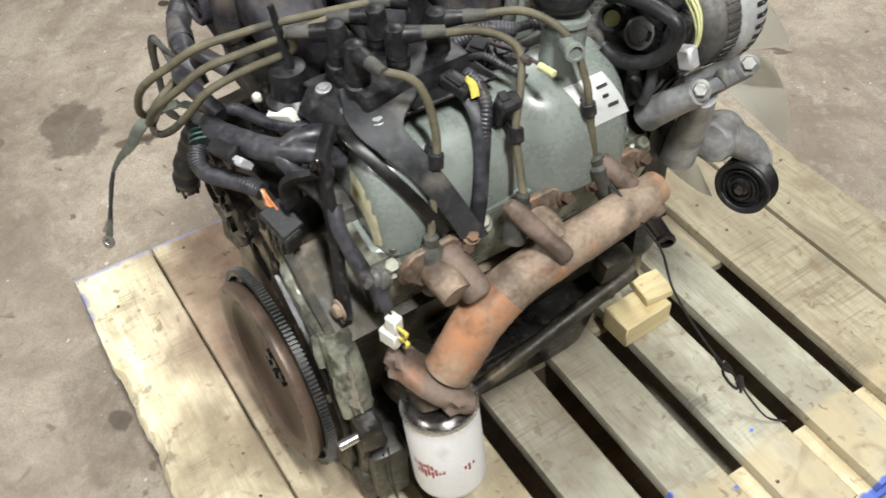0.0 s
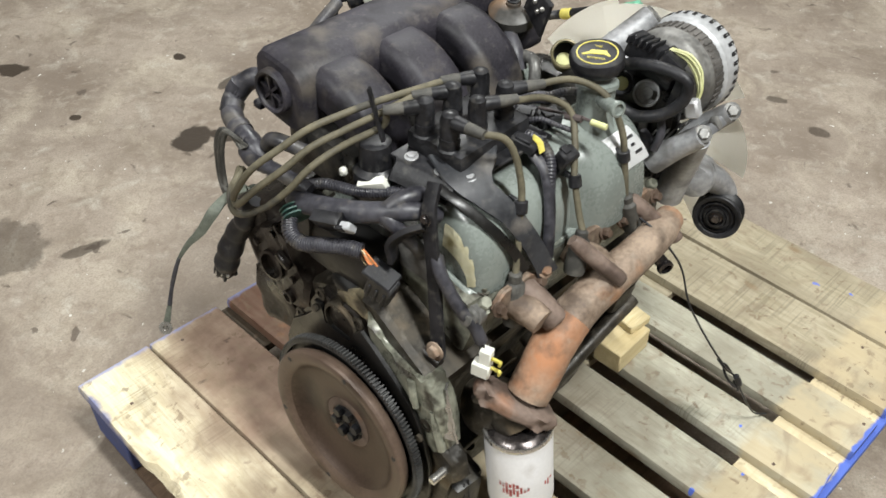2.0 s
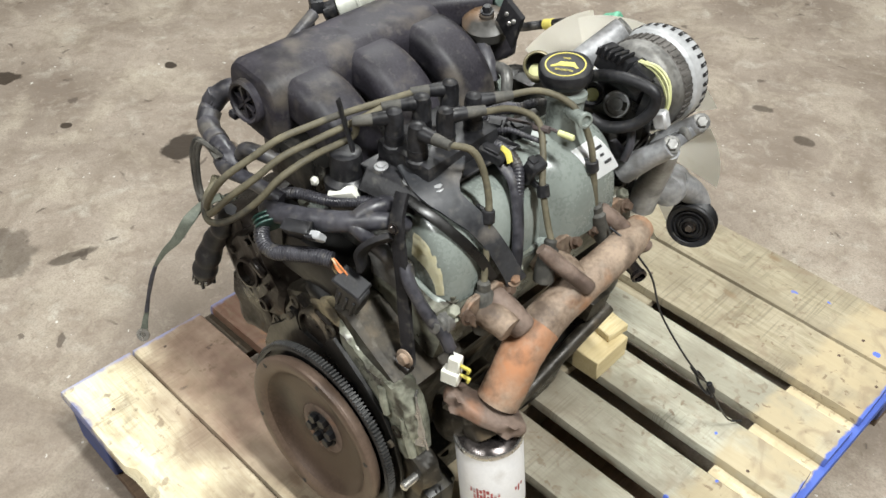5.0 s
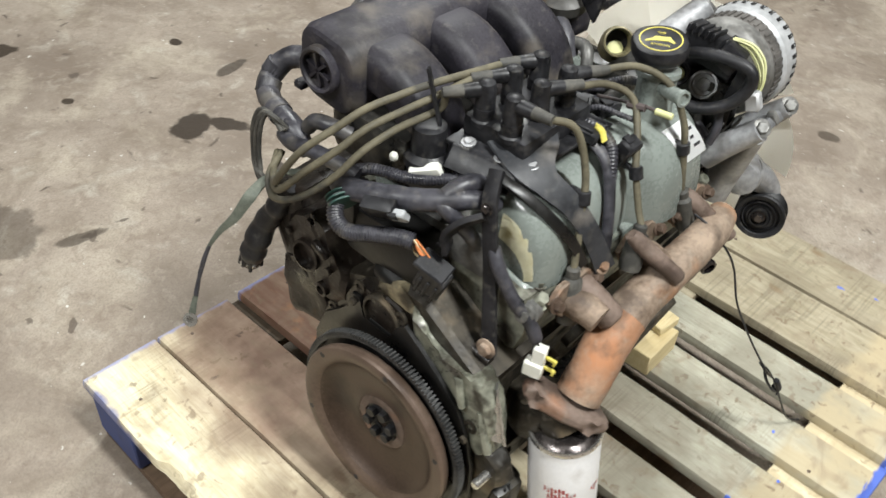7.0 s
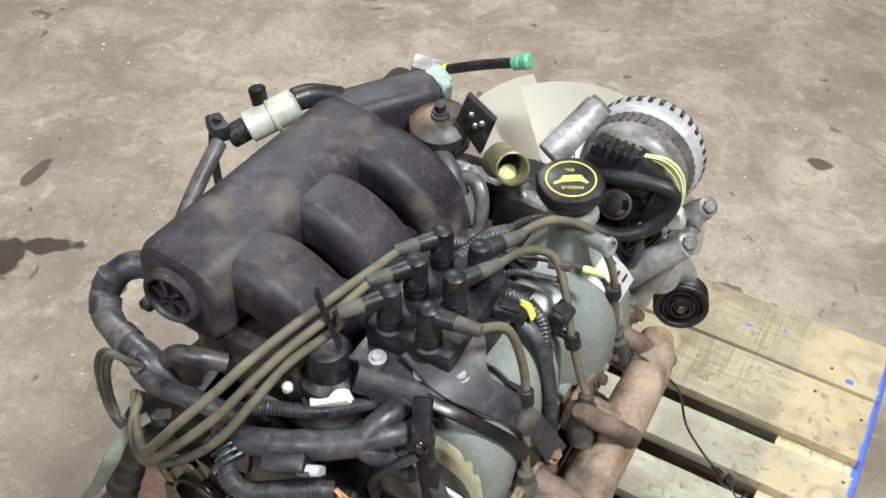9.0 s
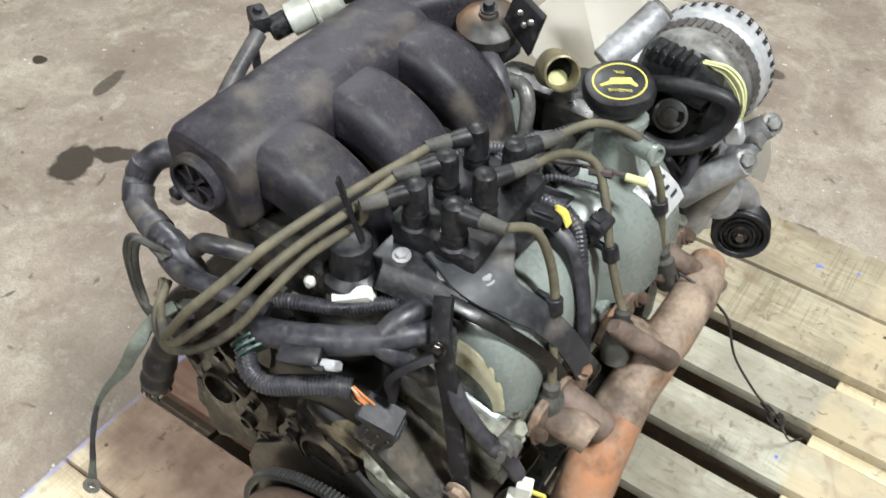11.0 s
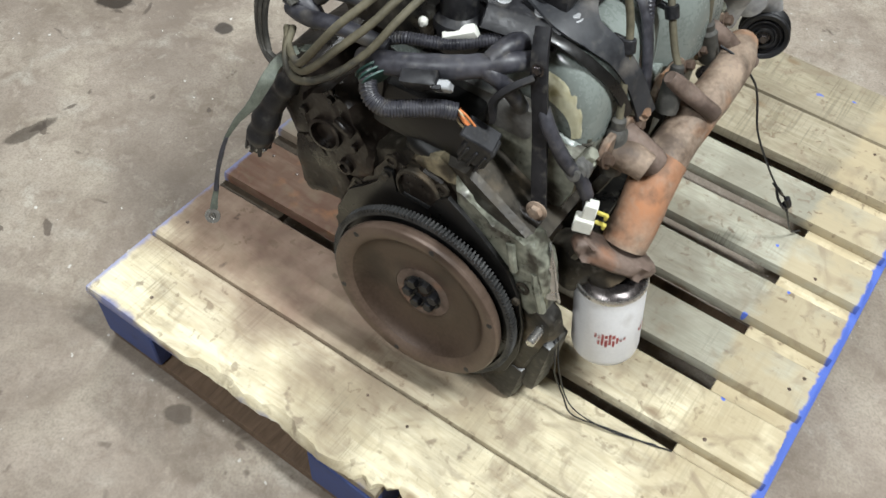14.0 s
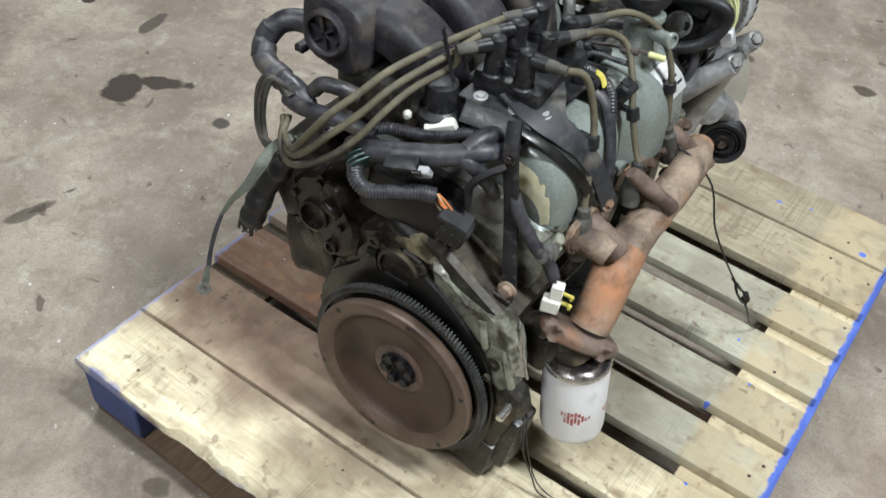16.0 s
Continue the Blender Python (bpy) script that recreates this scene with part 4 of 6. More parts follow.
for s in (1, -1):
    bm = B()
    rows = [(0.322, 0.030, 0.038, 0.585), (0.3235, 0.064, 0.049, 0.586), (0.328, 0.082, 0.056, 0.588), (0.338, 0.093, 0.060, 0.589), (0.36, 0.099, 0.062, 0.589), (0.475, 0.095, 0.059, 0.587),
            (0.50, 0.098, 0.056, 0.584), (0.516, 0.105, 0.063, 0.592), (0.535, 0.109, 0.069, 0.598), (0.56, 0.110, 0.071, 0.600), (0.618, 0.110, 0.071, 0.600), (0.636, 0.103, 0.064, 0.594), (0.648, 0.090, 0.055, 0.587), (0.654, 0.07, 0.046, 0.584), (0.655, 0.03, 0.036, 0.583)]
    loft(bm, [[cover_point(s, y, math.pi * i / 28, h, w, xc) for i in range(29)] for y, h, w, xc in rows])
    vc = part("valve_cover", bm, M["cover"], engine, "grey-green painted valve cover with a stained end", 50)
    bm = B()
    fl = []
    for k, e in ((0, 0.0), (0.006, 0.0), (0.008, 0.002)):
        ring = []
        for i in range(64):
            a = 2 * math.pi * i / 64
            ca, sa = math.cos(a), math.sin(a)
            wav = 0.004 * (1 + math.cos(4 * math.pi * (0.489 + 0.17 * sa) / 0.11)) * abs(ca)
            x = 0.583 + (0.060 - e + wav) * math.copysign(abs(ca) ** 0.22, ca)
            y = 0.489 + (0.176 - e) * math.copysign(abs(sa) ** 0.22, sa)
            ring.append(side(s, x, y, 0.609 + k - 0.20 * (x - 0.583)))
        fl.append(ring)
    loft(bm, fl)
    part("cover_flange", bm, M["cover"], vc)
    for y in (0.335, 0.43, 0.545, 0.645):
        bm = B()
        bolt(bm, side(s, 0.642, y, 0.604), (0.2 * s, 0, 1), 0.006, 0.008)
        part("cover_bolt", bm, M["cast_pale"], vc)
    if s > 0:
        bm = B()
        grid = []
        for i in range(12):
            a = math.pi * (0.03 + 0.47 * i / 11)
            rag = 0.010 * noise.noise(Vector((i * 0.9, 3, 1)))
            grid.append([bm.verts.new(cover_point(1, y, a, h, w, 0.585, 2.7, 0.0028)) for y, h, w in ((0.3205, 0.036, 0.041), (0.3225, 0.052, 0.046), (0.3232, 0.064 + rag * 0.4, 0.049), (0.3255, 0.070 + rag, 0.051 + 0.2 * rag))])
        for p, q in zip(grid, grid[1:]):
            for k in range(3):
                bm.faces.new((p[k], p[k + 1], q[k + 1], q[k]))
        bmesh.ops.solidify(bm, geom=bm.faces[:], thickness=0.001)
        part("residue", bm, M["amber"], vc, "yellowed sealant residue on the cover's end")

# paper label with bars on the front dome
bm = B()
lab = [[bm.verts.new(cover_point(1, 0.562 + 0.052 * j + 0.016 * (1 - i / 8), math.pi * (0.19 + 0.21 * i / 8), 0.110, 0.071, 0.600, 2.7, 0.0012)) for i in range(9)] for j in range(2)]
for i in range(8):
    bm.faces.new((lab[0][i], lab[0][i + 1], lab[1][i + 1], lab[1][i]))
bmesh.ops.solidify(bm, geom=bm.faces[:], thickness=0.0008)
label_ob = part("label", bm, M["label"], engine, "white paper label with dark bars")
for i in range(3):
    a = math.pi * (0.24 + 0.045 * i)
    bm = B()
    quad = [bm.verts.new(cover_point(1, y + 0.010 * (2 - i) / 3, b, 0.110, 0.071, 0.600, 2.7, 0.0022)) for y, b in ((0.598, a), (0.612 - 0.006 * (i % 2), a), (0.612 - 0.006 * (i % 2), a + 0.05), (0.598, a + 0.05))]
    bm.faces.new(quad)
    bmesh.ops.solidify(bm, geom=bm.faces[:], thickness=0.0005)
    part("print_bar", bm, M["ink"], label_ob)

# oil filler neck and cap
bm = B()
lathe(bm, (0.600, 0.581, 0.700), (-0.10, 0.12, 1), [(0.036, 0.0), (0.029, 0.010), (0.0255, 0.020), (0.0245, 0.034), (0.0245, 0.072)], 30)
lathe(bm, (0.594, 0.588, 0.768), (-0.15, 0.12, 1), [(0.0245, -0.004), (0.0275, -0.003), (0.0275, 0.003), (0.0245, 0.004)], 30)
neck = part("filler_neck", bm, M["cover"], engine, "grey-green oil filler neck")
bm = B()
sweep(bm, [(0.605, 0.578, 0.757), (0.628, 0.568, 0.762), (0.646, 0.562, 0.765)], 0.009, 16)
lathe(bm, (0.643, 0.563, 0.7645), (0.9, -0.25, 0.2), [(0.009, 0), (0.011, 0.002), (0.0105, 0.006), (0.0075, 0.007), (0.0065, 0.001), (0.001, 0.001)], 18)
part("vent_stub", bm, M["cover"], neck)
ca = Vector((0.0, -0.10, 1)).normalized()
cp = Vector((0.585, 0.594, 0.783))
bm = B()
_, cu, cv = frame_of(ca)
rings = []
for r, hgt in ((0.026, 0.000), (0.0325, 0.003), (0.0365, 0.010), (0.0372, 0.017), (0.0345, 0.0230), (0.030, 0.0245)):
    ring = []
    for i in range(48):
        a = 2 * math.pi * i / 48
        rr = r * (1 - 0.05 * (0.5 + 0.5 * math.cos(4 * a)))
        ring.append(cp + ca * hgt + cu * rr * math.cos(a) + cv * rr * math.sin(a))
    rings.append(ring)
loft(bm, rings)
cap = part("oil_cap", bm, M["black"], engine, "black oil cap with a yellow oil can sign", 30)
bm = B()
for w0, w1 in ((0.0265, 0.0248),):
    lathe(bm, cp + ca * 0.0243, ca, [(w0, 0), (w0, 0.0008), (w1, 0.0008), (w1, 0)], 40)
part("yellow_ring", bm, M["yellow"], cap)


def on_cap(x, y):
    return cp + ca * 0.0243 - (Vector((0.85, 0.53, 0.05)) * x + Vector((-0.53, 0.85, 0.09)) * y) * 0.8


bm = B()
prism(bm, [on_cap(x, y) for x, y in ((-0.014, -0.006), (0.010, -0.006), (0.013, 0.0), (0.024, 0.006), (0.022, 0.009), (0.010, 0.005), (-0.012, 0.005), (-0.019, 0.010), (-0.022, 0.008), (-0.016, 0.0))], ca * 0.0008, 0)
part("oil_can_sign", bm, M["yellow"], cap)
for word, at_y in (("ENGINE", 0.0135), ("OIL", -0.0185)):
    text = bpy.data.curves.new("sign_text", "FONT")
    text.body, text.size, text.extrude, text.align_x = word, 0.0066, 0.0003, "CENTER"
    tob = new("cap_text", text)
    dg = bpy.context.evaluated_depsgraph_get()
    me = bpy.data.meshes.new_from_object(tob.evaluated_get(dg))
    bpy.data.objects.remove(tob)
    bm = B()
    bm.from_mesh(me)
    bm.transform(Matrix.Translation(on_cap(0, at_y) + ca * 0.0004) @ pose(0, 0, 0, 5.7, 0, 212))
    part("cap_text", bm, M["yellow"], cap)

# ---- exhaust manifold ----
bm = B()
sweep(bm, [(0.702, 0.650, 0.573), (0.711, 0.605, 0.573), (0.712, 0.545, 0.564), (0.709, 0.490, 0.551), (0.708, 0.442, 0.537), (0.711, 0.400, 0.515), (0.715, 0.372, 0.486), (0.715, 0.350, 0.456)],
      [0.020, 0.0245, 0.026, 0.027, 0.0285, 0.0295, 0.029, 0.0285], 32, 11, lump=0.035)
manifold = part("exhaust_manifold", bm, M["rust"], engine, "brown rusted cast exhaust manifold with orange patches", 60)
for y in (0.372, 0.505, 0.618):
    bm = B()
    sweep(bm, [(0.650, y - 0.005, 0.572), (0.682, y, 0.574), (0.708, y + 0.002, 0.568)], [0.020, 0.020, 0.018], 18, 5, lump=0.06)
    part("runner", bm, M["rust"], manifold)
    bm = B()
    prism(bm, [(0.658, y - 0.045, 0.592), (0.656, y - 0.024, 0.606), (0.656, y + 0.024, 0.606), (0.658, y + 0.045, 0.592), (0.660, y + 0.038, 0.578), (0.660, y + 0.02, 0.556), (0.660, y - 0.02, 0.556), (0.660, y - 0.038, 0.578)], (0.010, 0, 0.002), 0.002)
    part("port_flange", bm, M["rust"], manifold)
    for k in (-0.037, 0.037):
        bm = B()
        bolt(bm, (0.669, y + k, 0.590), (0.9, 0, 0.35), 0.007, 0.010)
        part("manifold_bolt", bm, M["rust_grey"], manifold)
bm = B()
sweep(bm, [(0.709, 0.432, 0.534), (0.711, 0.400, 0.515), (0.715, 0.372, 0.486), (0.715, 0.350, 0.456)], [0.0290, 0.0302, 0.0297, 0.0290], 32, 11, lump=0.035)
part("outlet_pipe", bm, M["rust_orange"], manifold, "orange rusted outlet pipe", 60)
# stubby lugs cast across the log
for p0, p1, r in (((0.664, 0.386, 0.588), (0.712, 0.400, 0.552), 0.0185), ((0.680, 0.462, 0.628), (0.735, 0.500, 0.573), 0.0108), ((0.672, 0.594, 0.618), (0.728, 0.636, 0.558), 0.0112)):
    a = Vector(p1) - Vector(p0)
    L = a.length
    bm = B()
    lathe(bm, p0, a, [(r * 0.7, -0.006), (r * 0.95, 0.002), (r, 0.012), (r * 1.02, L * 0.3), (r, L * 0.6), (r * 0.98, L - 0.008), (r * 0.92, L - 0.003), (r * 0.7, L), (r * 0.5, L), (r * 0.42, L - 0.004), (r * 0.1, L - 0.004)], 24)
    for v in bm.verts:
        v.co += 0.0016 * Vector((noise.noise(v.co * 65), noise.noise(v.co * 55 + Vector((5, 0, 0))), noise.noise(v.co * 55 + Vector((0, 5, 0)))))
    part("casting_lug", bm, M["rust_lug"], manifold, angle=60)
# two-eared flange at the pipe's end
fo, fd = Vector((0.716, 0.331, 0.463)), Vector((0.0752, 0.0499, -0.0429)).normalized()
fn = Vector((-0.21, -0.34, -0.92))
fn = (fn - fd * fn.dot(fd)).normalized()
fw = fn.cross(fd)
bm = B()
prism(bm, [fo + fd * p + fw * q for p, q in ((-0.060, -0.007), (-0.056, -0.012), (-0.040, -0.014), (-0.026, -0.022), (0.0, -0.026), (0.026, -0.023), (0.042, -0.015), (0.056, -0.012), (0.061, -0.004),
                                             (0.061, 0.006), (0.054, 0.012), (0.040, 0.014), (0.024, 0.022), (0.0, 0.025), (-0.026, 0.022), (-0.040, 0.014), (-0.056, 0.011))], fn * 0.022, 0.006)
bmesh.ops.subdivide_edges(bm, edges=[e for e in bm.edges if e.calc_length() > 0.010], cuts=2, use_grid_fill=True)
for v in bm.verts:
    v.co += 0.0009 * Vector((noise.noise(v.co * 50), noise.noise(v.co * 50 + Vector((5, 0, 0))), noise.noise(v.co * 50 + Vector((0, 5, 0)))))
part("outlet_flange", bm, M["rust_lug"], manifold, "thick rusty two-eared outlet flange", 60)
for k in (-0.045, 0.046):
    bm = B()
    bolt(bm, fo + fd * k + fn * 0.017, fn, 0.008, 0.016)
    part("flange_stud", bm, M["cast"], manifold)
bm = B()
sweep(bm, [(0.655, 0.690, 0.470), (0.672, 0.700, 0.445), (0.684, 0.704, 0.434)], [0.012, 0.011, 0.010], 16)
lathe(bm, (0.682, 0.703, 0.435), (0.85, -0.4, -0.1), [(0.010, 0), (0.013, 0.002), (0.013, 0.008), (0.009, 0.010), (0.008, 0.002), (0.002, 0.002)], 18)
part("sensor_bung", bm, M["dark_metal"], manifold)

# lower block side fittings under the manifold
bm = B()
sweep(bm, [(0.640, 0.415, 0.250), (0.643, 0.50, 0.280), (0.645, 0.60, 0.316), (0.648, 0.69, 0.347)], [0.009, 0.0115, 0.0125, 0.0125], 18)
box(bm, (0.640, 0.655, 0.375), (0.030, 0.05, 0.05), (0, 12, 0), 0.01, 2)
part("side_rail", bm, M["cast"], engine, "long greasy black round rail along the block")
for y, z in ((0.40, 0.40), (0.47, 0.41), (0.54, 0.41)):
    bm = B()
    lathe(bm, (0.628, y, z), (1, 0, -0.4), [(0.024, -0.01), (0.024, 0.004), (0.02, 0.006), (0.018, 0.001), (0.003, 0.001)], 22)
    part("core_plug", bm, M["cast"], block)

# ---- oil filter ----
ft, fb = Vector((0.719, 0.333, 0.395)), Vector((0.737, 0.331, 0.262))
fa = (fb - ft).normalized()
bm = B()
lathe(bm, ft, fa, [(0.044, -0.010), (0.0458, -0.008), (0.0465, -0.002), (0.0458, 0.002), (0.0465, 0.006), (0.0465, 0.112), (0.0452, 0.120), (0.041, 0.126), (0.033, 0.128), (0.030, 0.125), (0.004, 0.125)], 48)
oil_filter = part("oil_filter", bm, M["filter"], engine, "white oil filter with worn red print", 35)
bm = B()
lathe(bm, ft, fa, [(0.022, -0.0175), (0.030, -0.018), (0.036, -0.0165), (0.041, -0.012), (0.0445, -0.009)], 40)
part("domed_lid", bm, M["dark_metal"], oil_filter, "oily dark reflecting domed lid")
bm = B()
lathe(bm, ft, fa, [(0.0425, -0.011), (0.0445, -0.0145), (0.0468, -0.0148), (0.0478, -0.012), (0.0474, -0.0085), (0.046, -0.0075)], 48)
part("crimped_rim", bm, M["bright"], oil_filter, "bright crimped steel rim")
bm = B()
sweep(bm, [ft - fa * 0.015, ft - fa * 0.03 + Vector((-0.02, 0, 0.005)), (0.66, 0.33, 0.40)], [0.030, 0.034, 0.042], 20)
part("filter_adapter", bm, M["cast"], oil_filter)
_, gu, gv = frame_of(fa)
gd = Vector((0.68, -0.73, 0.0))
gd = (gd - fa * gd.dot(fa)).normalized()
gk = fa.cross(gd)
rng = random.Random(8)
for a0, h0, h1, w in ((-62, 0.060, 0.066, 5), (-54, 0.058, 0.072, 4), (-47, 0.060, 0.067, 4), (-14, 0.058, 0.066, 4), (-8, 0.060, 0.068, 4), (-2, 0.057, 0.070, 4), (4, 0.052, 0.060, 5), (4, 0.063, 0.076, 4), (10, 0.050, 0.072, 4), (16, 0.052, 0.059, 5), (16, 0.062, 0.077, 5), (22, 0.050, 0.074, 4), (28, 0.052, 0.061, 4), (28, 0.064, 0.073, 4), (34, 0.051, 0.060, 4)):
    bm = B()
    quads = []
    for i in range(5):
        a = radians(a0 + w * (i / 4 - 0.5))
        d = gd * math.cos(a) + gk * math.sin(a)
        quads.append([bm.verts.new(ft + fa * hh + d * 0.0468) for hh in (h0 + 0.0012 * (i % 2), h1)])
    for p, q in zip(quads, quads[1:]):
        bm.faces.new((p[0], q[0], q[1], p[1]))
    bmesh.ops.solidify(bm, geom=bm.faces[:], thickness=0.0004)
    part("red_bar", bm, M["red_print"], oil_filter)

# ---- intake plenum ----
bm = B()
rings = []
for y, k in ((0.284, 0.84), (0.287, 0.93), (0.296, 1.0), (0.45, 1.0), (0.565, 1.0), (0.580, 0.93), (0.586, 0.8)):
    rings.append(slab((0.324, y, 0.764), (1, 0.0, -0.10), (0.08, 0, 1), 0.050 * k, 0.050 * k, 0.030 * k, 8))
loft(bm, rings)
plenum = part("intake_plenum", bm, M["plenum"], engine, "dusty black plastic intake plenum with three runners", 32)
for y in (0.342, 0.446, 0.548):
    bm = B()
    path = spline([(0.300, y, 0.742), (0.338, y, 0.764), (0.372, y + 0.003, 0.773), (0.406, y + 0.006, 0.762), (0.432, y + 0.010, 0.735), (0.446, y + 0.012, 0.690), (0.450, y + 0.012, 0.640)], 7)
    rings = []
    for i, q in enumerate(path):
        d = (path[min(i + 1, len(path) - 1)] - path[max(i - 1, 0)]).normalized()
        w = Vector((0.05, 1, 0)).normalized()
        rings.append(slab(q, w, d.cross(w), 0.0395, 0.031, 0.021, 8))
    loft(bm, rings)
    part("runner", bm, M["plenum"], plenum, angle=32)
bm = B()
pc = Vector((0.322, 0.286, 0.768))
lathe(bm, pc, (0.1, -1, 0.05), [(0.030, -0.004), (0.030, 0.012), (0.027, 0.015), (0.024, 0.014), (0.022, 0.006), (0.004, 0.006)], 30)
for i in range(3):
    a = math.pi * i / 3 + 0.3
    box(bm, tuple(pc + Vector((0, -0.009, 0))), (0.042, 0.006, 0.004), (0, math.degrees(a), 0), 0.0005)
part("end_plug", bm, M["plenum"], plenum, "round ribbed vacuum port plug")
bm = B()
for y0 in (0.39, 0.497):
    box(bm, (0.405 - 0.06 * (y0 - 0.338), y0 + 0.004, 0.735), (0.075, 0.018, 0.012), (0, 35, 0), 0.003)
part("runner_webs", bm, M["plenum"], plenum)
bm = B()
box(bm, (0.272, 0.43, 0.722), (0.016, 0.30, 0.012), (0, 0, 0), 0.003)
for y0 in (0.33, 0.40, 0.47, 0.54):
    lathe(bm, (0.268, y0, 0.724), (0, 0, 1), [(0.010, 0), (0.010, 0.012), (0.006, 0.013)], 14)
part("plenum_lip", bm, M["plenum"], plenum)
# lower intake
# added black block makes the cavity below the runners read as shaded
bm = B()
box(bm, (0.385, 0.455, 0.690), (0.13, 0.33, 0.07), (0, 0, 2), 0.015, 2)
part("plenum_base", bm, M["pan"], engine, "black block filling the dark cavity under the plenum")
bm = B()
for i in range(3):
    y = 0.35 + 0.10 * i
    box(bm, (0.455 - 0.05 * i * 0.2, y + 0.01, 0.635), (0.075, 0.085, 0.07), (0, 10, 0), 0.012, 2)
box(bm, (0.50, 0.47, 0.612), (0.17, 0.34, 0.05), (0, 0, 2), 0.012, 2)
part("lower_intake", bm, M["alu_dark"], engine, "dirty aluminium lower intake manifold")
for i in range(3):
    y = 0.355 + 0.10 * i
    bm = B()
    lathe(bm, (0.535, y, 0.63), (0.35, 0, 1), [(0.012, 0), (0.012, 0.03), (0.009, 0.032), (0.009, 0.05), (0.013, 0.052), (0.013, 0.07)], 16)
    part("injector", bm, M["black"], engine, "black fuel injector")
bm = B()
sweep(bm, [(0.548, 0.34, 0.70), (0.545, 0.42, 0.703), (0.54, 0.52, 0.705), (0.535, 0.60, 0.705)], 0.009, 12)
part("fuel_rail", bm, M["alu_dark"], engine)

# throttle and valve fittings behind the runners
bm = B()
box(bm, (0.368, 0.678, 0.735), (0.09, 0.06, 0.06), (0, 0, -10), 0.02, 3)
sweep(bm, [(0.345, 0.650, 0.772), (0.372, 0.640, 0.782), (0.390, 0.642, 0.776)], 0.010, 12)
loft(bm, [slab(c, (0.80, -0.60, 0.0), (0.0, 0.1, 1), 0.028 * k, 0.027 * k, 0.014 * k, 6) for c, k in (((0.285, 0.560, 0.776), 0.9), ((0.290, 0.566, 0.778), 1.0), ((0.330, 0.622, 0.781), 1.02), ((0.362, 0.668, 0.782), 1.04), ((0.368, 0.677, 0.782), 0.95))])
throttle = part("throttle_body", bm, M["plenum"], engine, "dark throttle body behind the plenum")
bm = B()
lathe(bm, (0.400, 0.642, 0.765), (0.1, -0.2, 1), [(0.030, 0), (0.036, 0.004), (0.036, 0.018), (0.026, 0.026), (0.011, 0.027), (0.010, 0.031), (0.003, 0.032)], 28)
part("egr_valve", bm, M["valve_grey"], throttle, "dusty round valve cover")
bm = B()
prism(bm, [(0.426, 0.630, 0.797), (0.438, 0.632, 0.834), (0.474, 0.630, 0.814), (0.460, 0.628, 0.764)], (0.002, 0.006, 0.003), 0.001)
part("throttle_bracket", bm, M["steel_black"], throttle)
for q in ((0.446, 0.631, 0.812), (0.452, 0.630, 0.800), (0.460, 0.630, 0.806)):
    bm = B()
    lathe(bm, q, (0.3, -0.9, 0.35), [(0.0035, -0.002), (0.0035, 0.002), (0.002, 0.003)], 12)
    part("bracket_rivet", bm, M["bright"], throttle)
bm = B()
bolt(bm, (0.402, 0.638, 0.797), (0.1, -0.2, 1), 0.0065, 0.010)
part("valve_nut", bm, M["black"], throttle)
bm = B()
box(bm, (0.368, 0.690, 0.796), (0.030, 0.024, 0.026), (10, 15, -20), 0.005, 2)
box(bm, (0.381, 0.684, 0.790), (0.014, 0.016, 0.034), (10, 15, -20), 0.003)
part("mint_plug", bm, M["mint_pale"], throttle, "pale mint connector block")
bm = B()
sweep(bm, [(0.395, 0.63, 0.748), (0.420, 0.612, 0.752), (0.440, 0.602, 0.742), (0.452, 0.598, 0.722)], 0.013, 14)
part("vacuum_elbow", bm, M["rubber"], throttle)
bm = B()
sweep(bm, [(0.448, 0.612, 0.738), (0.470, 0.607, 0.742), (0.482, 0.598, 0.728), (0.486, 0.588, 0.700), (0.485, 0.575, 0.67)], [0.0085, 0.0085, 0.0085, 0.008, 0.008], 12)
lathe(bm, (0.485, 0.584, 0.695), (0, -0.3, -1), [(0.012, 0), (0.014, 0.004), (0.014, 0.016), (0.010, 0.02)], 14)
part("egr_pipe", bm, M["alu_dark"], engine)
bm = B()
lathe(bm, (0.226, 0.508, 0.784), (0.036, 0.048, 0.020), [(0.013, 0), (0.0185, 0.002), (0.0185, 0.030), (0.0205, 0.031), (0.0205, 0.034), (0.0185, 0.035), (0.0185, 0.060), (0.012, 0.064)], 28)
damper = part("pulse_damper", bm, M["damper"], engine, "pale silver cylinder beside the plenum")
bm = B()
cyl(bm, (0.214, 0.490, 0.777), (0.227, 0.509, 0.785), 0.014, seg=18, ch=0.003)
cyl(bm, (0.232, 0.530, 0.800), (0.226, 0.532, 0.826), 0.009, 0.010, 16, 0.002)
box(bm, (0.204, 0.486, 0.790), (0.034, 0.020, 0.020), (0, 0, -30), 0.005, 2)
sweep(bm, [(0.206, 0.486, 0.805), (0.198, 0.482, 0.78), (0.202, 0.474, 0.75), (0.21, 0.466, 0.72)], 0.005, 8)
part("damper_fitting", bm, M["black"], damper)
bm = B()
sweep(bm, [(0.258, 0.556, 0.806), (0.270, 0.575, 0.806), (0.29, 0.60, 0.795)], 0.014, 14)
part("damper_hose", bm, M["black"], damper)
bm = B()
sweep(bm, [(0.218, 0.47, 0.785), (0.228, 0.42, 0.765), (0.242, 0.37, 0.745)], 0.009, 12)
part("side_hose", bm, M["rubber"], engine)
bm = B()
box(bm, (0.345, 0.70, 0.798), (0.035, 0.022, 0.03), (20, 10, 20), 0.005, 2)
part("linkage", bm, M["alu"], throttle)

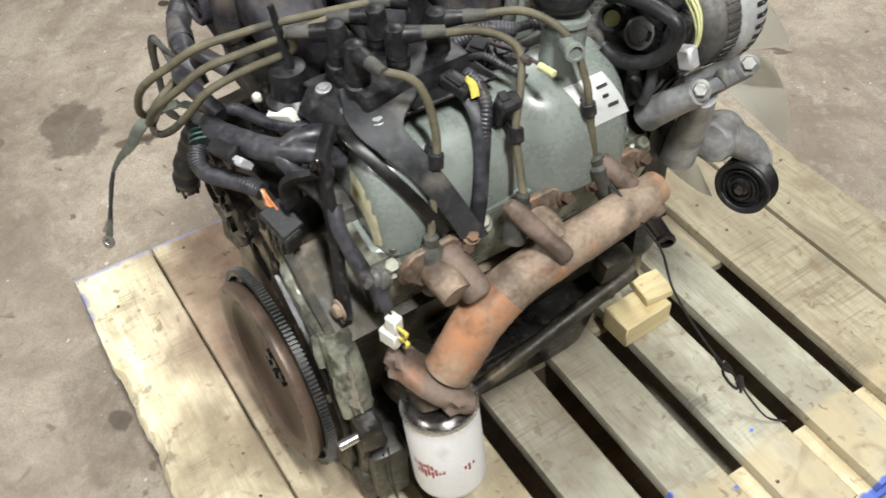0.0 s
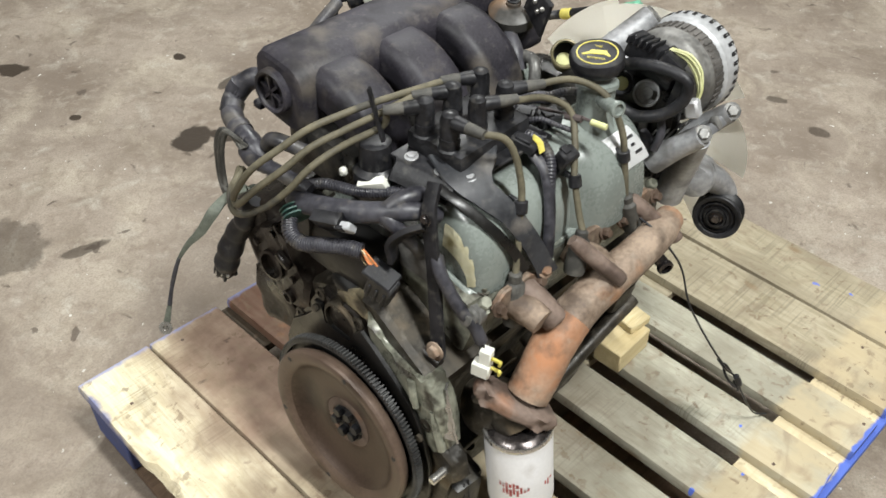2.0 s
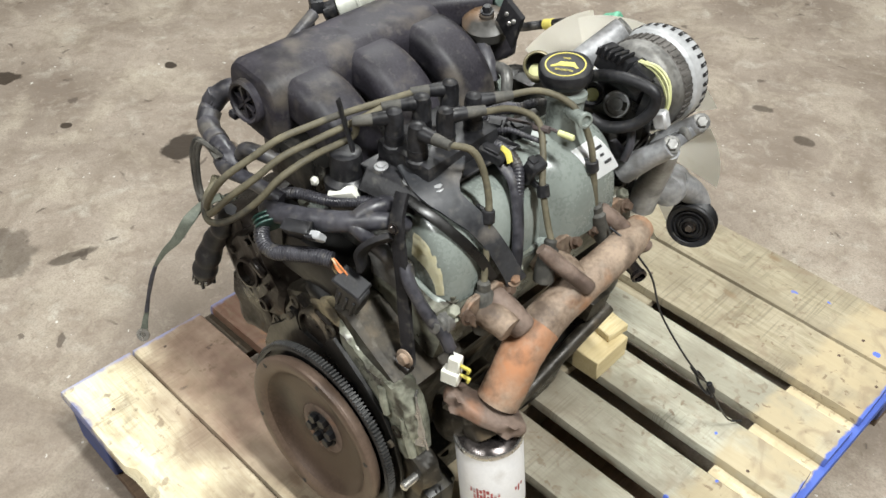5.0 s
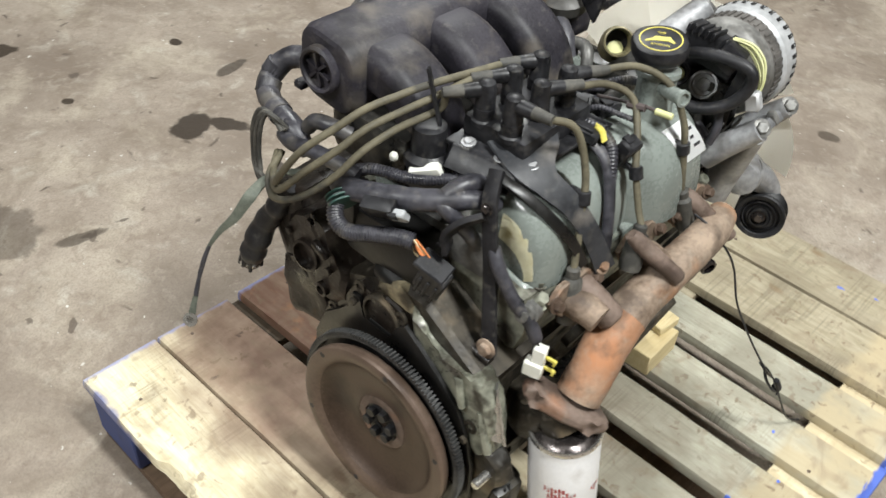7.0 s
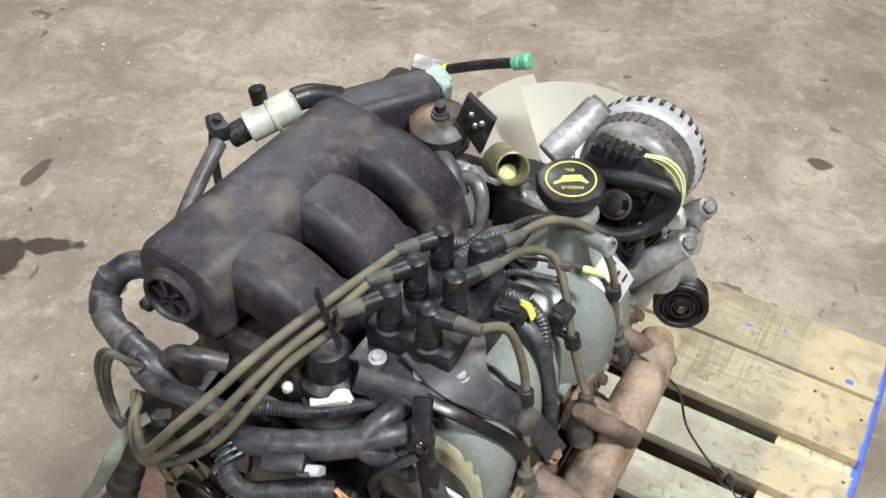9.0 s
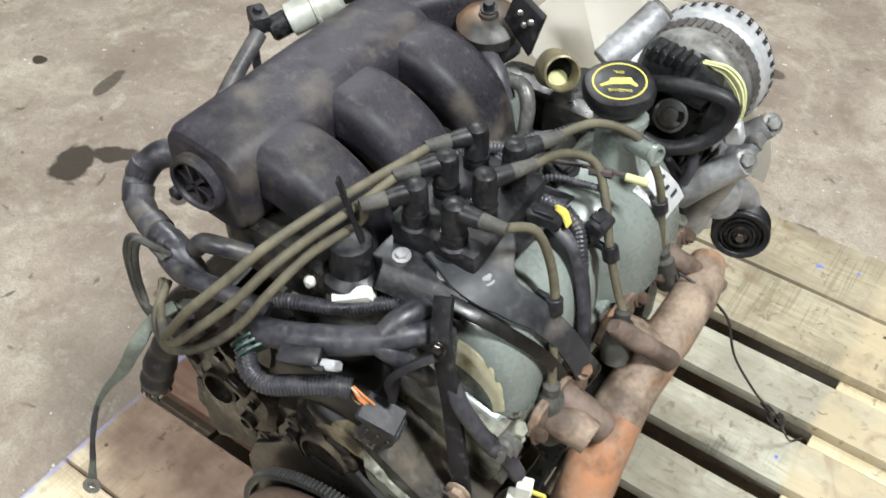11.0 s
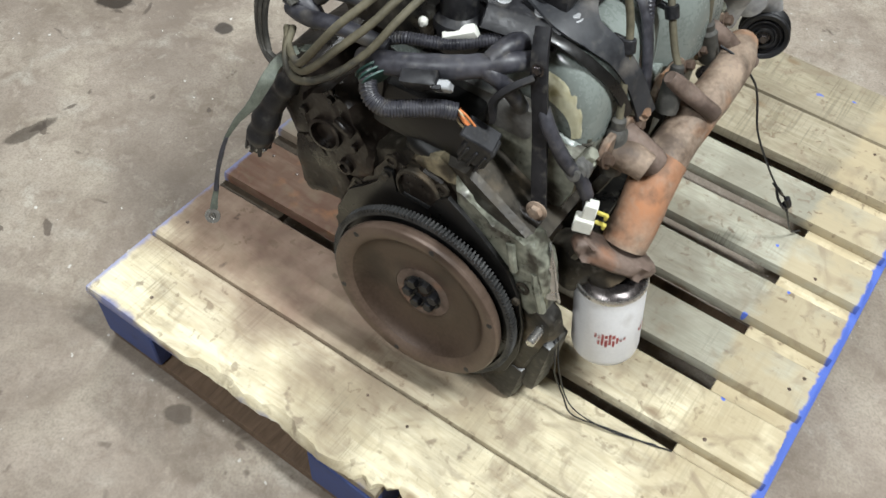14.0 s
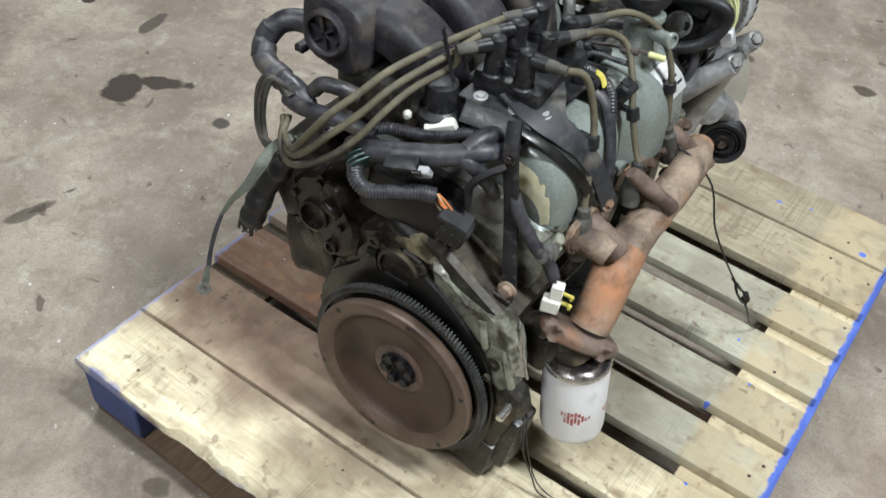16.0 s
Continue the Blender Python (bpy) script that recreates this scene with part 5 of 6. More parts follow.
# ---- coil pack, towers, ignition leads ----
bm = B()
box(bm, (0.533, 0.416, 0.745), (0.092, 0.128, 0.03), (0, 0, 2), 0.008, 2)
coil = part("coil_pack", bm, M["black"], engine, "black ignition coil pack with six towers")
bm = B()
prism(bm, [(0.488, 0.325, 0.730), (0.585, 0.342, 0.728), (0.595, 0.372, 0.728), (0.597, 0.50, 0.728), (0.482, 0.49, 0.730)], (0, 0, 0.005), 0.001)
prism(bm, [(0.500, 0.318, 0.712), (0.586, 0.335, 0.710), (0.586, 0.352, 0.733), (0.498, 0.335, 0.735)], (0.003, -0.012, 0.0), 0.002)
part("coil_bracket", bm, M["black"], coil, "black steel coil bracket")
for p in ((0.512, 0.339, 0.735), (0.557, 0.346, 0.734), (0.588, 0.362, 0.733)):
    bm = B()
    bolt(bm, p, (0, -0.1, 1), 0.006, 0.005)
    part("bracket_bolt", bm, M["alu"], coil)
towers = []
for j, x in enumerate((0.511, 0.553)):
    for i, y in enumerate((0.363, 0.409, 0.457)):
        sgn = -1 if j == 0 else 1
        bm = B()
        lathe(bm, (x, y, 0.752), (0, 0, 1), [(0.015, 0), (0.015, 0.006), (0.0125, 0.008), (0.0125, 0.022)], 18)
        t0 = part("tower", bm, M["black"], coil)
        bm = B()
        lathe(bm, (x, y, 0.765), (0, 0, 1), [(0.0125, 0), (0.0130, 0.004), (0.0118, 0.008), (0.0118, 0.032), (0.010, 0.040), (0.005, 0.043)], 18)
        ex = Vector((x, y, 0.796))
        away = Vector((-0.55, -0.8, -0.02)) if j == 0 else Vector((0.86, (0.1, 1.6, 1.6)[i], 0.02))
        away.normalize()
        sweep(bm, [ex - away * 0.006, ex + away * 0.012, ex + away * 0.026], [0.0105, 0.0095, 0.008], 14)
        part("tower_boot", bm, M["black"], coil)
        bm = B()
        sweep(bm, [ex + away * 0.018, ex + away * 0.032, ex + away * 0.05], [0.0078, 0.0075, 0.006], 12)
        part("lead_sleeve", bm, M["boot"], coil)
        towers.append(ex + away * 0.045)


def lead(points, r=0.0045):
    bm = B()
    sweep(bm, points, r, 10, 8)
    ob = part("ignition_lead", bm, M["wire"], engine, "dusty olive spark plug lead")
    return ob


def plug_boot(parent, p0, p1):
    bm = B()
    a = Vector(p1) - Vector(p0)
    L = a.length
    lathe(bm, p0, a, [(0.0055, 0), (0.0085, 0.003), (0.0085, L * 0.18), (0.0125, L * 0.24), (0.0145, L * 0.9), (0.0135, L)], 18)
    part("plug_boot", bm, M["boot"], parent, "grey rubber spark plug boot")


# right bank
l1 = lead([towers[3], (0.612, 0.392, 0.786), (0.622, 0.402, 0.762), (0.635, 0.402, 0.722), (0.646, 0.391, 0.680), (0.660, 0.373, 0.620)])
plug_boot(l1, (0.660, 0.373, 0.622), (0.668, 0.366, 0.545))
l2 = lead([towers[4], (0.572, 0.450, 0.792), (0.582, 0.495, 0.782), (0.604, 0.522, 0.762), (0.628, 0.508, 0.730), (0.645, 0.491, 0.700), (0.664, 0.484, 0.655), (0.676, 0.480, 0.635)])
plug_boot(l2, (0.676, 0.480, 0.637), (0.684, 0.461, 0.580))
l3 = lead([towers[5], (0.572, 0.498, 0.795), (0.590, 0.540, 0.792), (0.622, 0.568, 0.772), (0.648, 0.577, 0.728), (0.660, 0.578, 0.680), (0.667, 0.582, 0.630)])
plug_boot(l3, (0.667, 0.582, 0.632), (0.678, 0.600, 0.568))
# left bank: three leads through the comb, round the rear
left = [[(0.469, 0.322, 0.800), (0.458, 0.276, 0.797), (0.450, 0.238, 0.793), (0.435, 0.208, 0.774), (0.412, 0.178, 0.746), (0.380, 0.170, 0.700), (0.352, 0.180, 0.668), (0.315, 0.205, 0.655), (0.29, 0.23, 0.655)],
        [(0.473, 0.322, 0.785), (0.458, 0.279, 0.774), (0.450, 0.238, 0.767), (0.434, 0.209, 0.743), (0.408, 0.185, 0.713), (0.374, 0.176, 0.674), (0.345, 0.185, 0.652), (0.310, 0.205, 0.645), (0.285, 0.235, 0.64)],
        [(0.477, 0.324, 0.769), (0.455, 0.282, 0.751), (0.448, 0.236, 0.738), (0.430, 0.211, 0.706), (0.400, 0.194, 0.672), (0.365, 0.184, 0.646), (0.340, 0.182, 0.640), (0.318, 0.196, 0.652), (0.30, 0.23, 0.66)]]
for n, pts in enumerate(left):
    ob = lead([towers[2 - n], *pts])
# comb that keeps the leads apart
ca0, cb0 = Vector((0.464, 0.316, 0.818)), Vector((0.483, 0.318, 0.754))
d = (cb0 - ca0).normalized()
nrm = Vector((0.75, 0.55, 0.25)).normalized()
nrm = (nrm - d * nrm.dot(d)).normalized()
bm = B()
prism(bm, [ca0 + d * p + d.cross(nrm) * q for p, q in ((-0.002, -0.004), (-0.002, 0.005), (0.066, 0.006), (0.069, 0.0), (0.066, -0.005))], nrm * 0.004, 0.001)
part("lead_comb", bm, M["black"], engine, "black plastic lead separator")
for p, q in (((0.639, 0.398, 0.708), (0.643, 0.394, 0.693)), ((0.645, 0.491, 0.700), (0.651, 0.488, 0.686)), ((0.655, 0.577, 0.70), (0.658, 0.578, 0.685))):
    bm = B()
    cyl(bm, p, q, 0.0085, seg=12, ch=0.001)
    box(bm, tuple(Vector(p) + Vector((-0.01, 0.0, -0.005))), (0.018, 0.006, 0.008), bevel=0.001)
    part("lead_clip", bm, M["black"], engine)

# ---- brackets over the right valve cover ----
bm = B()
ribbon(bm, [(0.556, 0.382, 0.745), (0.585, 0.364, 0.737), (0.610, 0.363, 0.722), (0.636, 0.379, 0.698), (0.656, 0.396, 0.662), (0.669, 0.412, 0.620), (0.674, 0.420, 0.598)], (0.3, 1, 0.12), [0.085, 0.066, 0.036, 0.028, 0.026, 0.026, 0.030], 0.005)
arm = part("cover_strap", bm, M["steel_grey"], engine, "worn grey steel strap bent over the valve cover")
bm = B()
bolt(bm, (0.671, 0.416, 0.604), (0.75, -0.1, 0.65), 0.007, 0.008)
part("strap_bolt", bm, M["rust"], arm)
bm = B()
ribbon(bm, [(0.572, 0.326, 0.727), (0.600, 0.333, 0.717), (0.624, 0.346, 0.698), (0.643, 0.361, 0.674), (0.655, 0.376, 0.646), (0.662, 0.388, 0.618)], (0.3, 1, 0.12), 0.013, 0.006)
part("edge_seal", bm, M["plate_black"], arm, "black strip along the strap edge")
bm = B()
sweep(bm, [(0.600, 0.462, 0.725), (0.622, 0.460, 0.712), (0.640, 0.452, 0.680), (0.656, 0.438, 0.635), (0.666, 0.425, 0.600)], 0.0088, 12, flat=0.6)
part("loom_over_cover", bm, M["loom"], engine)
bm = B()
ribbon(bm, [(0.575, 0.318, 0.742), (0.580, 0.308, 0.730), (0.588, 0.296, 0.708), (0.604, 0.288, 0.640), (0.618, 0.279, 0.570), (0.629, 0.273, 0.520)], (1, 0.25, 0.25), [0.018, 0.018, 0.019, 0.018, 0.018, 0.018], 0.008)
strap = part("rear_strut", bm, M["steel_black"], engine, "black steel strut bolted to the rear")
bm = B()
bolt(bm, (0.627, 0.268, 0.533), (0.1, -1, 0.1), 0.009, 0.008)
part("strut_bolt", bm, M["rust"], strap)
bm = B()
bolt(bm, (0.590, 0.289, 0.712), (0.1, -1, 0.2), 0.005, 0.006)
part("strut_screw", bm, M["dark_metal"], strap)
bm = B()
ribbon(bm, [(0.588, 0.288, 0.700), (0.572, 0.272, 0.690), (0.557, 0.266, 0.668), (0.556, 0.266, 0.645)], (0.3, -0.6, 0.7), 0.026, 0.008)
part("strut_ear", bm, M["steel_black"], strap)

# ---- wiring at the rear ----
bm = B()
sweep(bm, [(0.395, 0.240, 0.660), (0.425, 0.232, 0.674), (0.465, 0.240, 0.684), (0.505, 0.256, 0.692), (0.540, 0.274, 0.702), (0.562, 0.296, 0.704), (0.575, 0.325, 0.690)], [0.0115, 0.0135, 0.0138, 0.0135, 0.013, 0.0115, 0.010], 20, 9, lump=0.14)
sweep(bm, [(0.535, 0.268, 0.702), (0.552, 0.272, 0.692), (0.566, 0.284, 0.670), (0.572, 0.300, 0.640)], [0.010, 0.010, 0.0095, 0.009], 14, 7, lump=0.12)
sweep(bm, [(0.540, 0.276, 0.705), (0.546, 0.296, 0.714), (0.552, 0.322, 0.708), (0.556, 0.350, 0.690)], [0.012, 0.012, 0.011, 0.010], 14, 6, lump=0.12)
harness = part("wiring_loom", bm, M["loom"], engine, "thick dark grey taped wiring loom")
bm = B()
sweep(bm, [(0.418, 0.222, 0.668), (0.432, 0.205, 0.650), (0.452, 0.206, 0.640), (0.480, 0.220, 0.645), (0.505, 0.233, 0.650), (0.524, 0.244, 0.648)], 0.0105, 16, 6, rib=0.0012, pitch=0.0036)
part("corrugated_branch", bm, M["loom"], harness)
bm = B()
sweep(bm, [(0.39, 0.25, 0.665), (0.43, 0.262, 0.690), (0.48, 0.285, 0.692), (0.52, 0.315, 0.70), (0.545, 0.34, 0.705)], 0.0075, 14, 6, rib=0.001, pitch=0.0035)
part("corrugated_branch", bm, M["loom"], harness)
bm = B()
sweep(bm, [(0.285, 0.245, 0.672), (0.320, 0.235, 0.680), (0.360, 0.235, 0.690), (0.400, 0.240, 0.690), (0.425, 0.246, 0.684)], 0.010, 12, 6, lump=0.05)
part("taped_branch", bm, M["loom"], harness)
bm = B()
for k in range(3):
    q = Vector((0.418 + 0.006 * k, 0.2235 - 0.002 * k, 0.667 - 0.002 * k))
    lathe(bm, q, (0.8, -0.35, -0.45), [(0.015, 0), (0.0180, 0.0005), (0.0180, 0.0025), (0.015, 0.003)], 20)
part("tape_wrap", bm, M["green"], harness, "dark green tape wrap")
bm = B()
box(bm, (0.508, 0.234, 0.683), (0.022, 0.010, 0.020), (35, -10, 20), 0.002)
part("white_clip", bm, M["greyplastic"], harness, "pale grey plastic clip")
bm = B()
box(bm, (0.507, 0.2275, 0.6845), (0.011, 0.006, 0.011), (35, -10, 20), 0.001)
part("clip_slot", bm, M["black"], harness)
bm = B()
box(bm, (0.484, 0.231, 0.681), (0.044, 0.018, 0.030), (35, -10, 20), 0.005, 2)
rough_cast(bm, 0.003, 80)
part("loom_connector", bm, M["black"], harness)
for i in range(7):
    bm = B()
    o = Vector((0.0022 * (i % 3) - 0.002, 0.0015 * (i % 2), 0.0028 * (i - 3) * 0.6))
    sweep(bm, [Vector((0.523, 0.244, 0.648)) + o, Vector((0.531, 0.243, 0.642)) + o * 1.6, Vector((0.538, 0.246, 0.634)) + o * 1.4, Vector((0.545, 0.250, 0.625)) + o], 0.0013, 6)
    part("loose_wire", bm, M["orange"] if i % 3 else M["tan_wire"], harness)
bm = B()
box(bm, (0.552, 0.249, 0.605), (0.036, 0.024, 0.042), (10, 22, 15), 0.003)
for k in range(3):
    box(bm, (0.541 + 0.010 * k, 0.236 + 0.0025 * k, 0.600 - 0.004 * k), (0.004, 0.006, 0.034), (10, 22, 15), 0.001)
box(bm, (0.553, 0.249, 0.626), (0.042, 0.030, 0.008), (10, 22, 15), 0.002)
part("black_connector", bm, M["black"], harness, "black wire connector hanging loose")
bm = B()
sweep(bm, [(0.600, 0.295, 0.660), (0.615, 0.290, 0.640), (0.638, 0.296, 0.600), (0.658, 0.304, 0.575), (0.668, 0.308, 0.552)], 0.0085, 12, lump=0.05)
sens = part("sensor_lead", bm, M["loom"], engine, "dark sheathed sensor lead")
bm = B()
for k in (-0.004, 0.0, 0.004):
    sweep(bm, [(0.668 + k * 0.5, 0.308, 0.553), (0.669 + k, 0.309, 0.540), (0.670 + k, 0.310, 0.528)], 0.0013, 6)
part("bare_wires", bm, M["black"], sens)
bm = B()
box(bm, (0.676, 0.309, 0.529), (0.016, 0.014, 0.030), (0, 3, 20), 0.0015)
box(bm, (0.673, 0.305, 0.509), (0.024, 0.016, 0.022), (0, 3, 20), 0.0015)
plug = part("white_connector", bm, M["white"], sens, "white plastic plug with a yellow lock")
bm = B()
for k in (0.522, 0.505):
    box(bm, (0.690, 0.312, k + 0.009), (0.014, 0.004, 0.005), (0, 12, 20), 0.001)
    box(bm, (0.696, 0.313, k + 0.006), (0.004, 0.005, 0.009), (0, 12, 20), 0.001)
part("yellow_lock", bm, M["yellow"], sens)
# dark hose stub that hangs by the left head
bm = B()
sweep(bm, [(0.290, 0.245, 0.590), (0.272, 0.235, 0.552), (0.250, 0.228, 0.515), (0.236, 0.215, 0.470), (0.224, 0.212, 0.432)], [0.010, 0.015, 0.017, 0.018, 0.015], 16, 6, lump=0.35)
stub = part("hose_stub", bm, M["black"], engine, "tattered black hose stub hanging down")
bm = B()
for k in range(5):
    bolt(bm, (0.226 + 0.004 * k, 0.198 + 0.002 * k, 0.44 + 0.014 * (k % 2)), (-0.3, -1, 0.2), 0.004, 0.004, False)
part("clamp", bm, M["bright"], stub)
for k in range(9):
    a = 2 * math.pi * k / 9
    bm = B()
    o = Vector((0.013 * math.cos(a), 0.013 * math.sin(a), 0))
    p0 = Vector((0.228, 0.213, 0.448)) + o
    sweep(bm, [p0, p0 + o * 0.08 + Vector((-0.003, -0.001, -0.010)), p0 + o * 0.1 + Vector((-0.005 + 0.006 * noise.noise(Vector((k * 1.7, 1.3, 1))), -0.002, -0.017 - 0.012 * noise.noise(Vector((k * 1.3, 5.2, 2)))))], [0.0055, 0.0045, 0.003], 6, lump=0.3)
    part("frayed_strip", bm, M["black"], stub)
# ground braid with a ring terminal
bm = B()
ribbon(bm, [(0.330, 0.236, 0.640), (0.312, 0.222, 0.638), (0.304, 0.196, 0.632), (0.306, 0.172, 0.622), (0.297, 0.153, 0.594), (0.284, 0.136, 0.572), (0.273, 0.121, 0.545)], (0.64, 0.77, 0.1), [0.010, 0.012, 0.014, 0.016, 0.013, 0.008, 0.004], 0.003)
braid = part("ground_strap", bm, M["braid"], engine, "grey-green braided ground strap hanging loose")
bm = B()
sweep(bm, [(0.275, 0.124, 0.550), (0.271, 0.116, 0.530), (0.267, 0.106, 0.500), (0.268, 0.096, 0.474)], [0.0028, 0.0032, 0.0028, 0.0034], 10, lump=0.15)
part("strap_tail", bm, M["loom"], braid, "thin dark twisted tail")
bm = B()
ribbon(bm, [(0.268, 0.098, 0.478), (0.2675, 0.091, 0.460), (0.268, 0.086, 0.447)], (0.64, 0.77, 0.1), [0.006, 0.008, 0.010], 0.003)
part("terminal_shank", bm, M["braid"], braid)
bm = B()
lathe(bm, (0.268, 0.082, 0.437), (0.5, -0.7, 0.5), [(0.010, 0), (0.010, 0.002), (0.0045, 0.002), (0.0045, 0)], 18)
part("ring_terminal", bm, M["bright"], braid)
# loops of lead at the left rear
for k in range(3):
    bm = B()
    sweep(bm, [(0.300, 0.232 + 0.004 * k, 0.690), (0.285 + 0.004 * k, 0.230, 0.706), (0.268 + 0.006 * k, 0.226, 0.708), (0.256 + 0.007 * k, 0.222, 0.685), (0.252 + 0.006 * k, 0.220, 0.650), (0.256 + 0.006 * k, 0.217, 0.622), (0.275, 0.213, 0.606 + 0.006 * k), (0.296, 0.222, 0.602)], 0.0034, 8, 7)
    part("lead_loop", bm, M["boot"], engine, "thin dusty grey wire in a loop")
# big hose from the plenum
bm = B()
sweep(bm, [(0.300, 0.322, 0.700), (0.272, 0.326, 0.722), (0.244, 0.323, 0.731), (0.220, 0.309, 0.727), (0.206, 0.291, 0.706), (0.214, 0.276, 0.690), (0.240, 0.264, 0.686), (0.272, 0.257, 0.684), (0.304, 0.252, 0.678), (0.320, 0.256, 0.655)],
      [0.014, 0.0145, 0.015, 0.0152, 0.0152, 0.015, 0.0148, 0.0148, 0.0145, 0.010], 20, 12, lump=0.08)
vac = part("vacuum_hose", bm, M["rubber"], engine, "thick grey taped rubber hose arching up")
for q, d in (((0.207, 0.296, 0.712), (-0.3, -0.5, -0.8)), ((0.212, 0.279, 0.693), (0.3, -0.6, -0.6)), ((0.256, 0.2605, 0.685), (1, -0.25, -0.05)), ((0.288, 0.2545, 0.681), (1, -0.15, -0.2))):
    bm = B()
    lathe(bm, q, d, [(0.0140, -0.010), (0.0160, -0.009), (0.0162, 0.009), (0.0140, 0.010)], 20)
    part("tape_band", bm, M["rubber"], vac)
bm = B()
sweep(bm, [(0.315, 0.262, 0.690), (0.330, 0.262, 0.706), (0.352, 0.268, 0.708), (0.372, 0.282, 0.698)], 0.010, 12)
part("side_branch", bm, M["loom"], engine)
# cam position sensor below the comb
bm = B()
lathe(bm, (0.470, 0.318, 0.675), (0, 0, 1), [(0.026, 0), (0.026, 0.02), (0.030, 0.022), (0.030, 0.034), (0.022, 0.040), (0.020, 0.072), (0.016, 0.074)], 26)
cam_sensor = part("cam_sensor", bm, M["black"], engine, "round black cam position sensor")
bm = B()
lathe(bm, (0.470, 0.318, 0.671), (0, 0, 1), [(0.028, 0), (0.029, 0.003), (0.029, 0.010), (0.027, 0.012)], 26)
part("sensor_clamp", bm, M["alu_dark"], cam_sensor)
bm = B()
box(bm, (0.487, 0.298, 0.700), (0.040, 0.014, 0.020), (20, -22, 25), 0.005, 2)
part("white_tab", bm, M["white"], cam_sensor)
bm = B()
box(bm, (0.445, 0.285, 0.705), (0.010, 0.010, 0.012), (0, 0, 20), 0.003)
part("white_tip", bm, M["white"], cam_sensor)
# clutter in the valley: small looms and clips
for pts, r in (([(0.555, 0.49, 0.735), (0.575, 0.50, 0.745), (0.600, 0.51, 0.742), (0.622, 0.52, 0.738)], 0.004),
               ([(0.545, 0.47, 0.725), (0.575, 0.475, 0.735), (0.598, 0.478, 0.73), (0.612, 0.47, 0.712)], 0.007),
               ([(0.44, 0.50, 0.70), (0.48, 0.53, 0.715), (0.53, 0.545, 0.715), (0.565, 0.56, 0.715)], 0.008),
               ([(0.50, 0.50, 0.715), (0.515, 0.54, 0.73), (0.53, 0.57, 0.725)], 0.009),
               ([(0.52, 0.56, 0.72), (0.545, 0.585, 0.735), (0.565, 0.61, 0.73)], 0.006),
               ([(0.60, 0.475, 0.735), (0.618, 0.472, 0.722), (0.630, 0.462, 0.700), (0.637, 0.455, 0.668)], 0.008)):
    bm = B()
    sweep(bm, pts, r, 10, rib=0.0008, pitch=0.004)
    part("valley_loom", bm, M["loom"], engine, "black loom in the valley")
for c, size, turn in (((0.59, 0.455, 0.738), (0.036, 0.020, 0.016), (0, 15, 20)), ((0.628, 0.49, 0.715), (0.020, 0.026, 0.036), (0, 25, 0)), ((0.535, 0.52, 0.715), (0.03, 0.03, 0.03), (10, 0, 30)), ((0.565, 0.53, 0.728), (0.024, 0.034, 0.018), (0, 10, -15))):
    bm = B()
    box(bm, c, size, turn, 0.003)
    box(bm, (c[0] + 0.002, c[1] - 0.004, c[2] + size[2] * 0.5), (size[0] * 0.6, size[1] * 0.4, 0.006), turn, 0.001)
    part("loom_plug", bm, M["black"], engine, "black plastic wire plug")
bm = B()
sweep(bm, [(0.560, 0.515, 0.748), (0.590, 0.522, 0.752), (0.615, 0.526, 0.756), (0.640, 0.528, 0.758)], 0.0022, 6)
sweep(bm, [(0.600, 0.52, 0.753), (0.622, 0.524, 0.756)], 0.005, 8)
lead_y = part("sensor_wire", bm, M["purple"], engine)
bm = B()
cyl(bm, (0.634, 0.527, 0.757), (0.656, 0.530, 0.758), 0.0042, seg=10, ch=0.001)
part("yellow_tip", bm, M["lime"], lead_y)
bm = B()
for k in range(3):
    sweep(bm, [(0.598, 0.462, 0.746 + 0.002 * k), (0.606, 0.462 + 0.003 * k, 0.742), (0.613, 0.460 + 0.003 * k, 0.732)], 0.0018, 6)
part("yellow_wires", bm, M["yellow"], engine)

# ---- front of the engine ----
bm = B()
box(bm, (0.50, 0.722, 0.50), (0.26, 0.05, 0.34), (0, 0, 2), 0.02, 2)
box(bm, (0.50, 0.735, 0.34), (0.20, 0.05, 0.20), (0, 0, 2), 0.02, 2)
box(bm, (0.545, 0.70, 0.66), (0.16, 0.09, 0.07), (0, 0, 0), 0.015, 2)
front = part("timing_cover", bm, M["pan"], engine, "greasy dark timing cover")
bm = B()
lathe(bm, (0.492, 0.76, 0.545), (0, 1, 0), [(0.06, 0), (0.065, 0.02), (0.04, 0.025), (0.02, 0.06), (0.05, 0.065), (0.05, 0.10)], 28)
pump = part("water_pump", bm, M["alu_dark"], engine, "aluminium water pump and fan hub")
bm = B()
lathe(bm, (0.485, 0.76, 0.33), (0, 1, 0), [(0.07, 0), (0.07, 0.03), (0.03, 0.032)], 32)
part("crank_pulley", bm, M["pan"], engine)
# thermostat outlet
bm = B()
tp, ta = Vector((0.490, 0.652, 0.742)), Vector((0.55, -0.62, 0.42)).normalized()
sweep(bm, [(0.445, 0.715, 0.690), (0.455, 0.700, 0.710), tp - ta * 0.030], [0.022, 0.020, 0.0185], 22)
lathe(bm, tp - ta * 0.014, ta, [(0.0185, -0.018), (0.0190, 0), (0.0205, 0.004), (0.0195, 0.008), (0.0190, 0.018), (0.0202, 0.021), (0.0182, 0.022), (0.0165, 0.016), (0.0158, -0.012)], 30, False)
outlet = part("coolant_outlet", bm, M["brass"], engine, "yellowed open coolant outlet pipe")
# black disc paints the dark of the hollow pipe
bm = B()
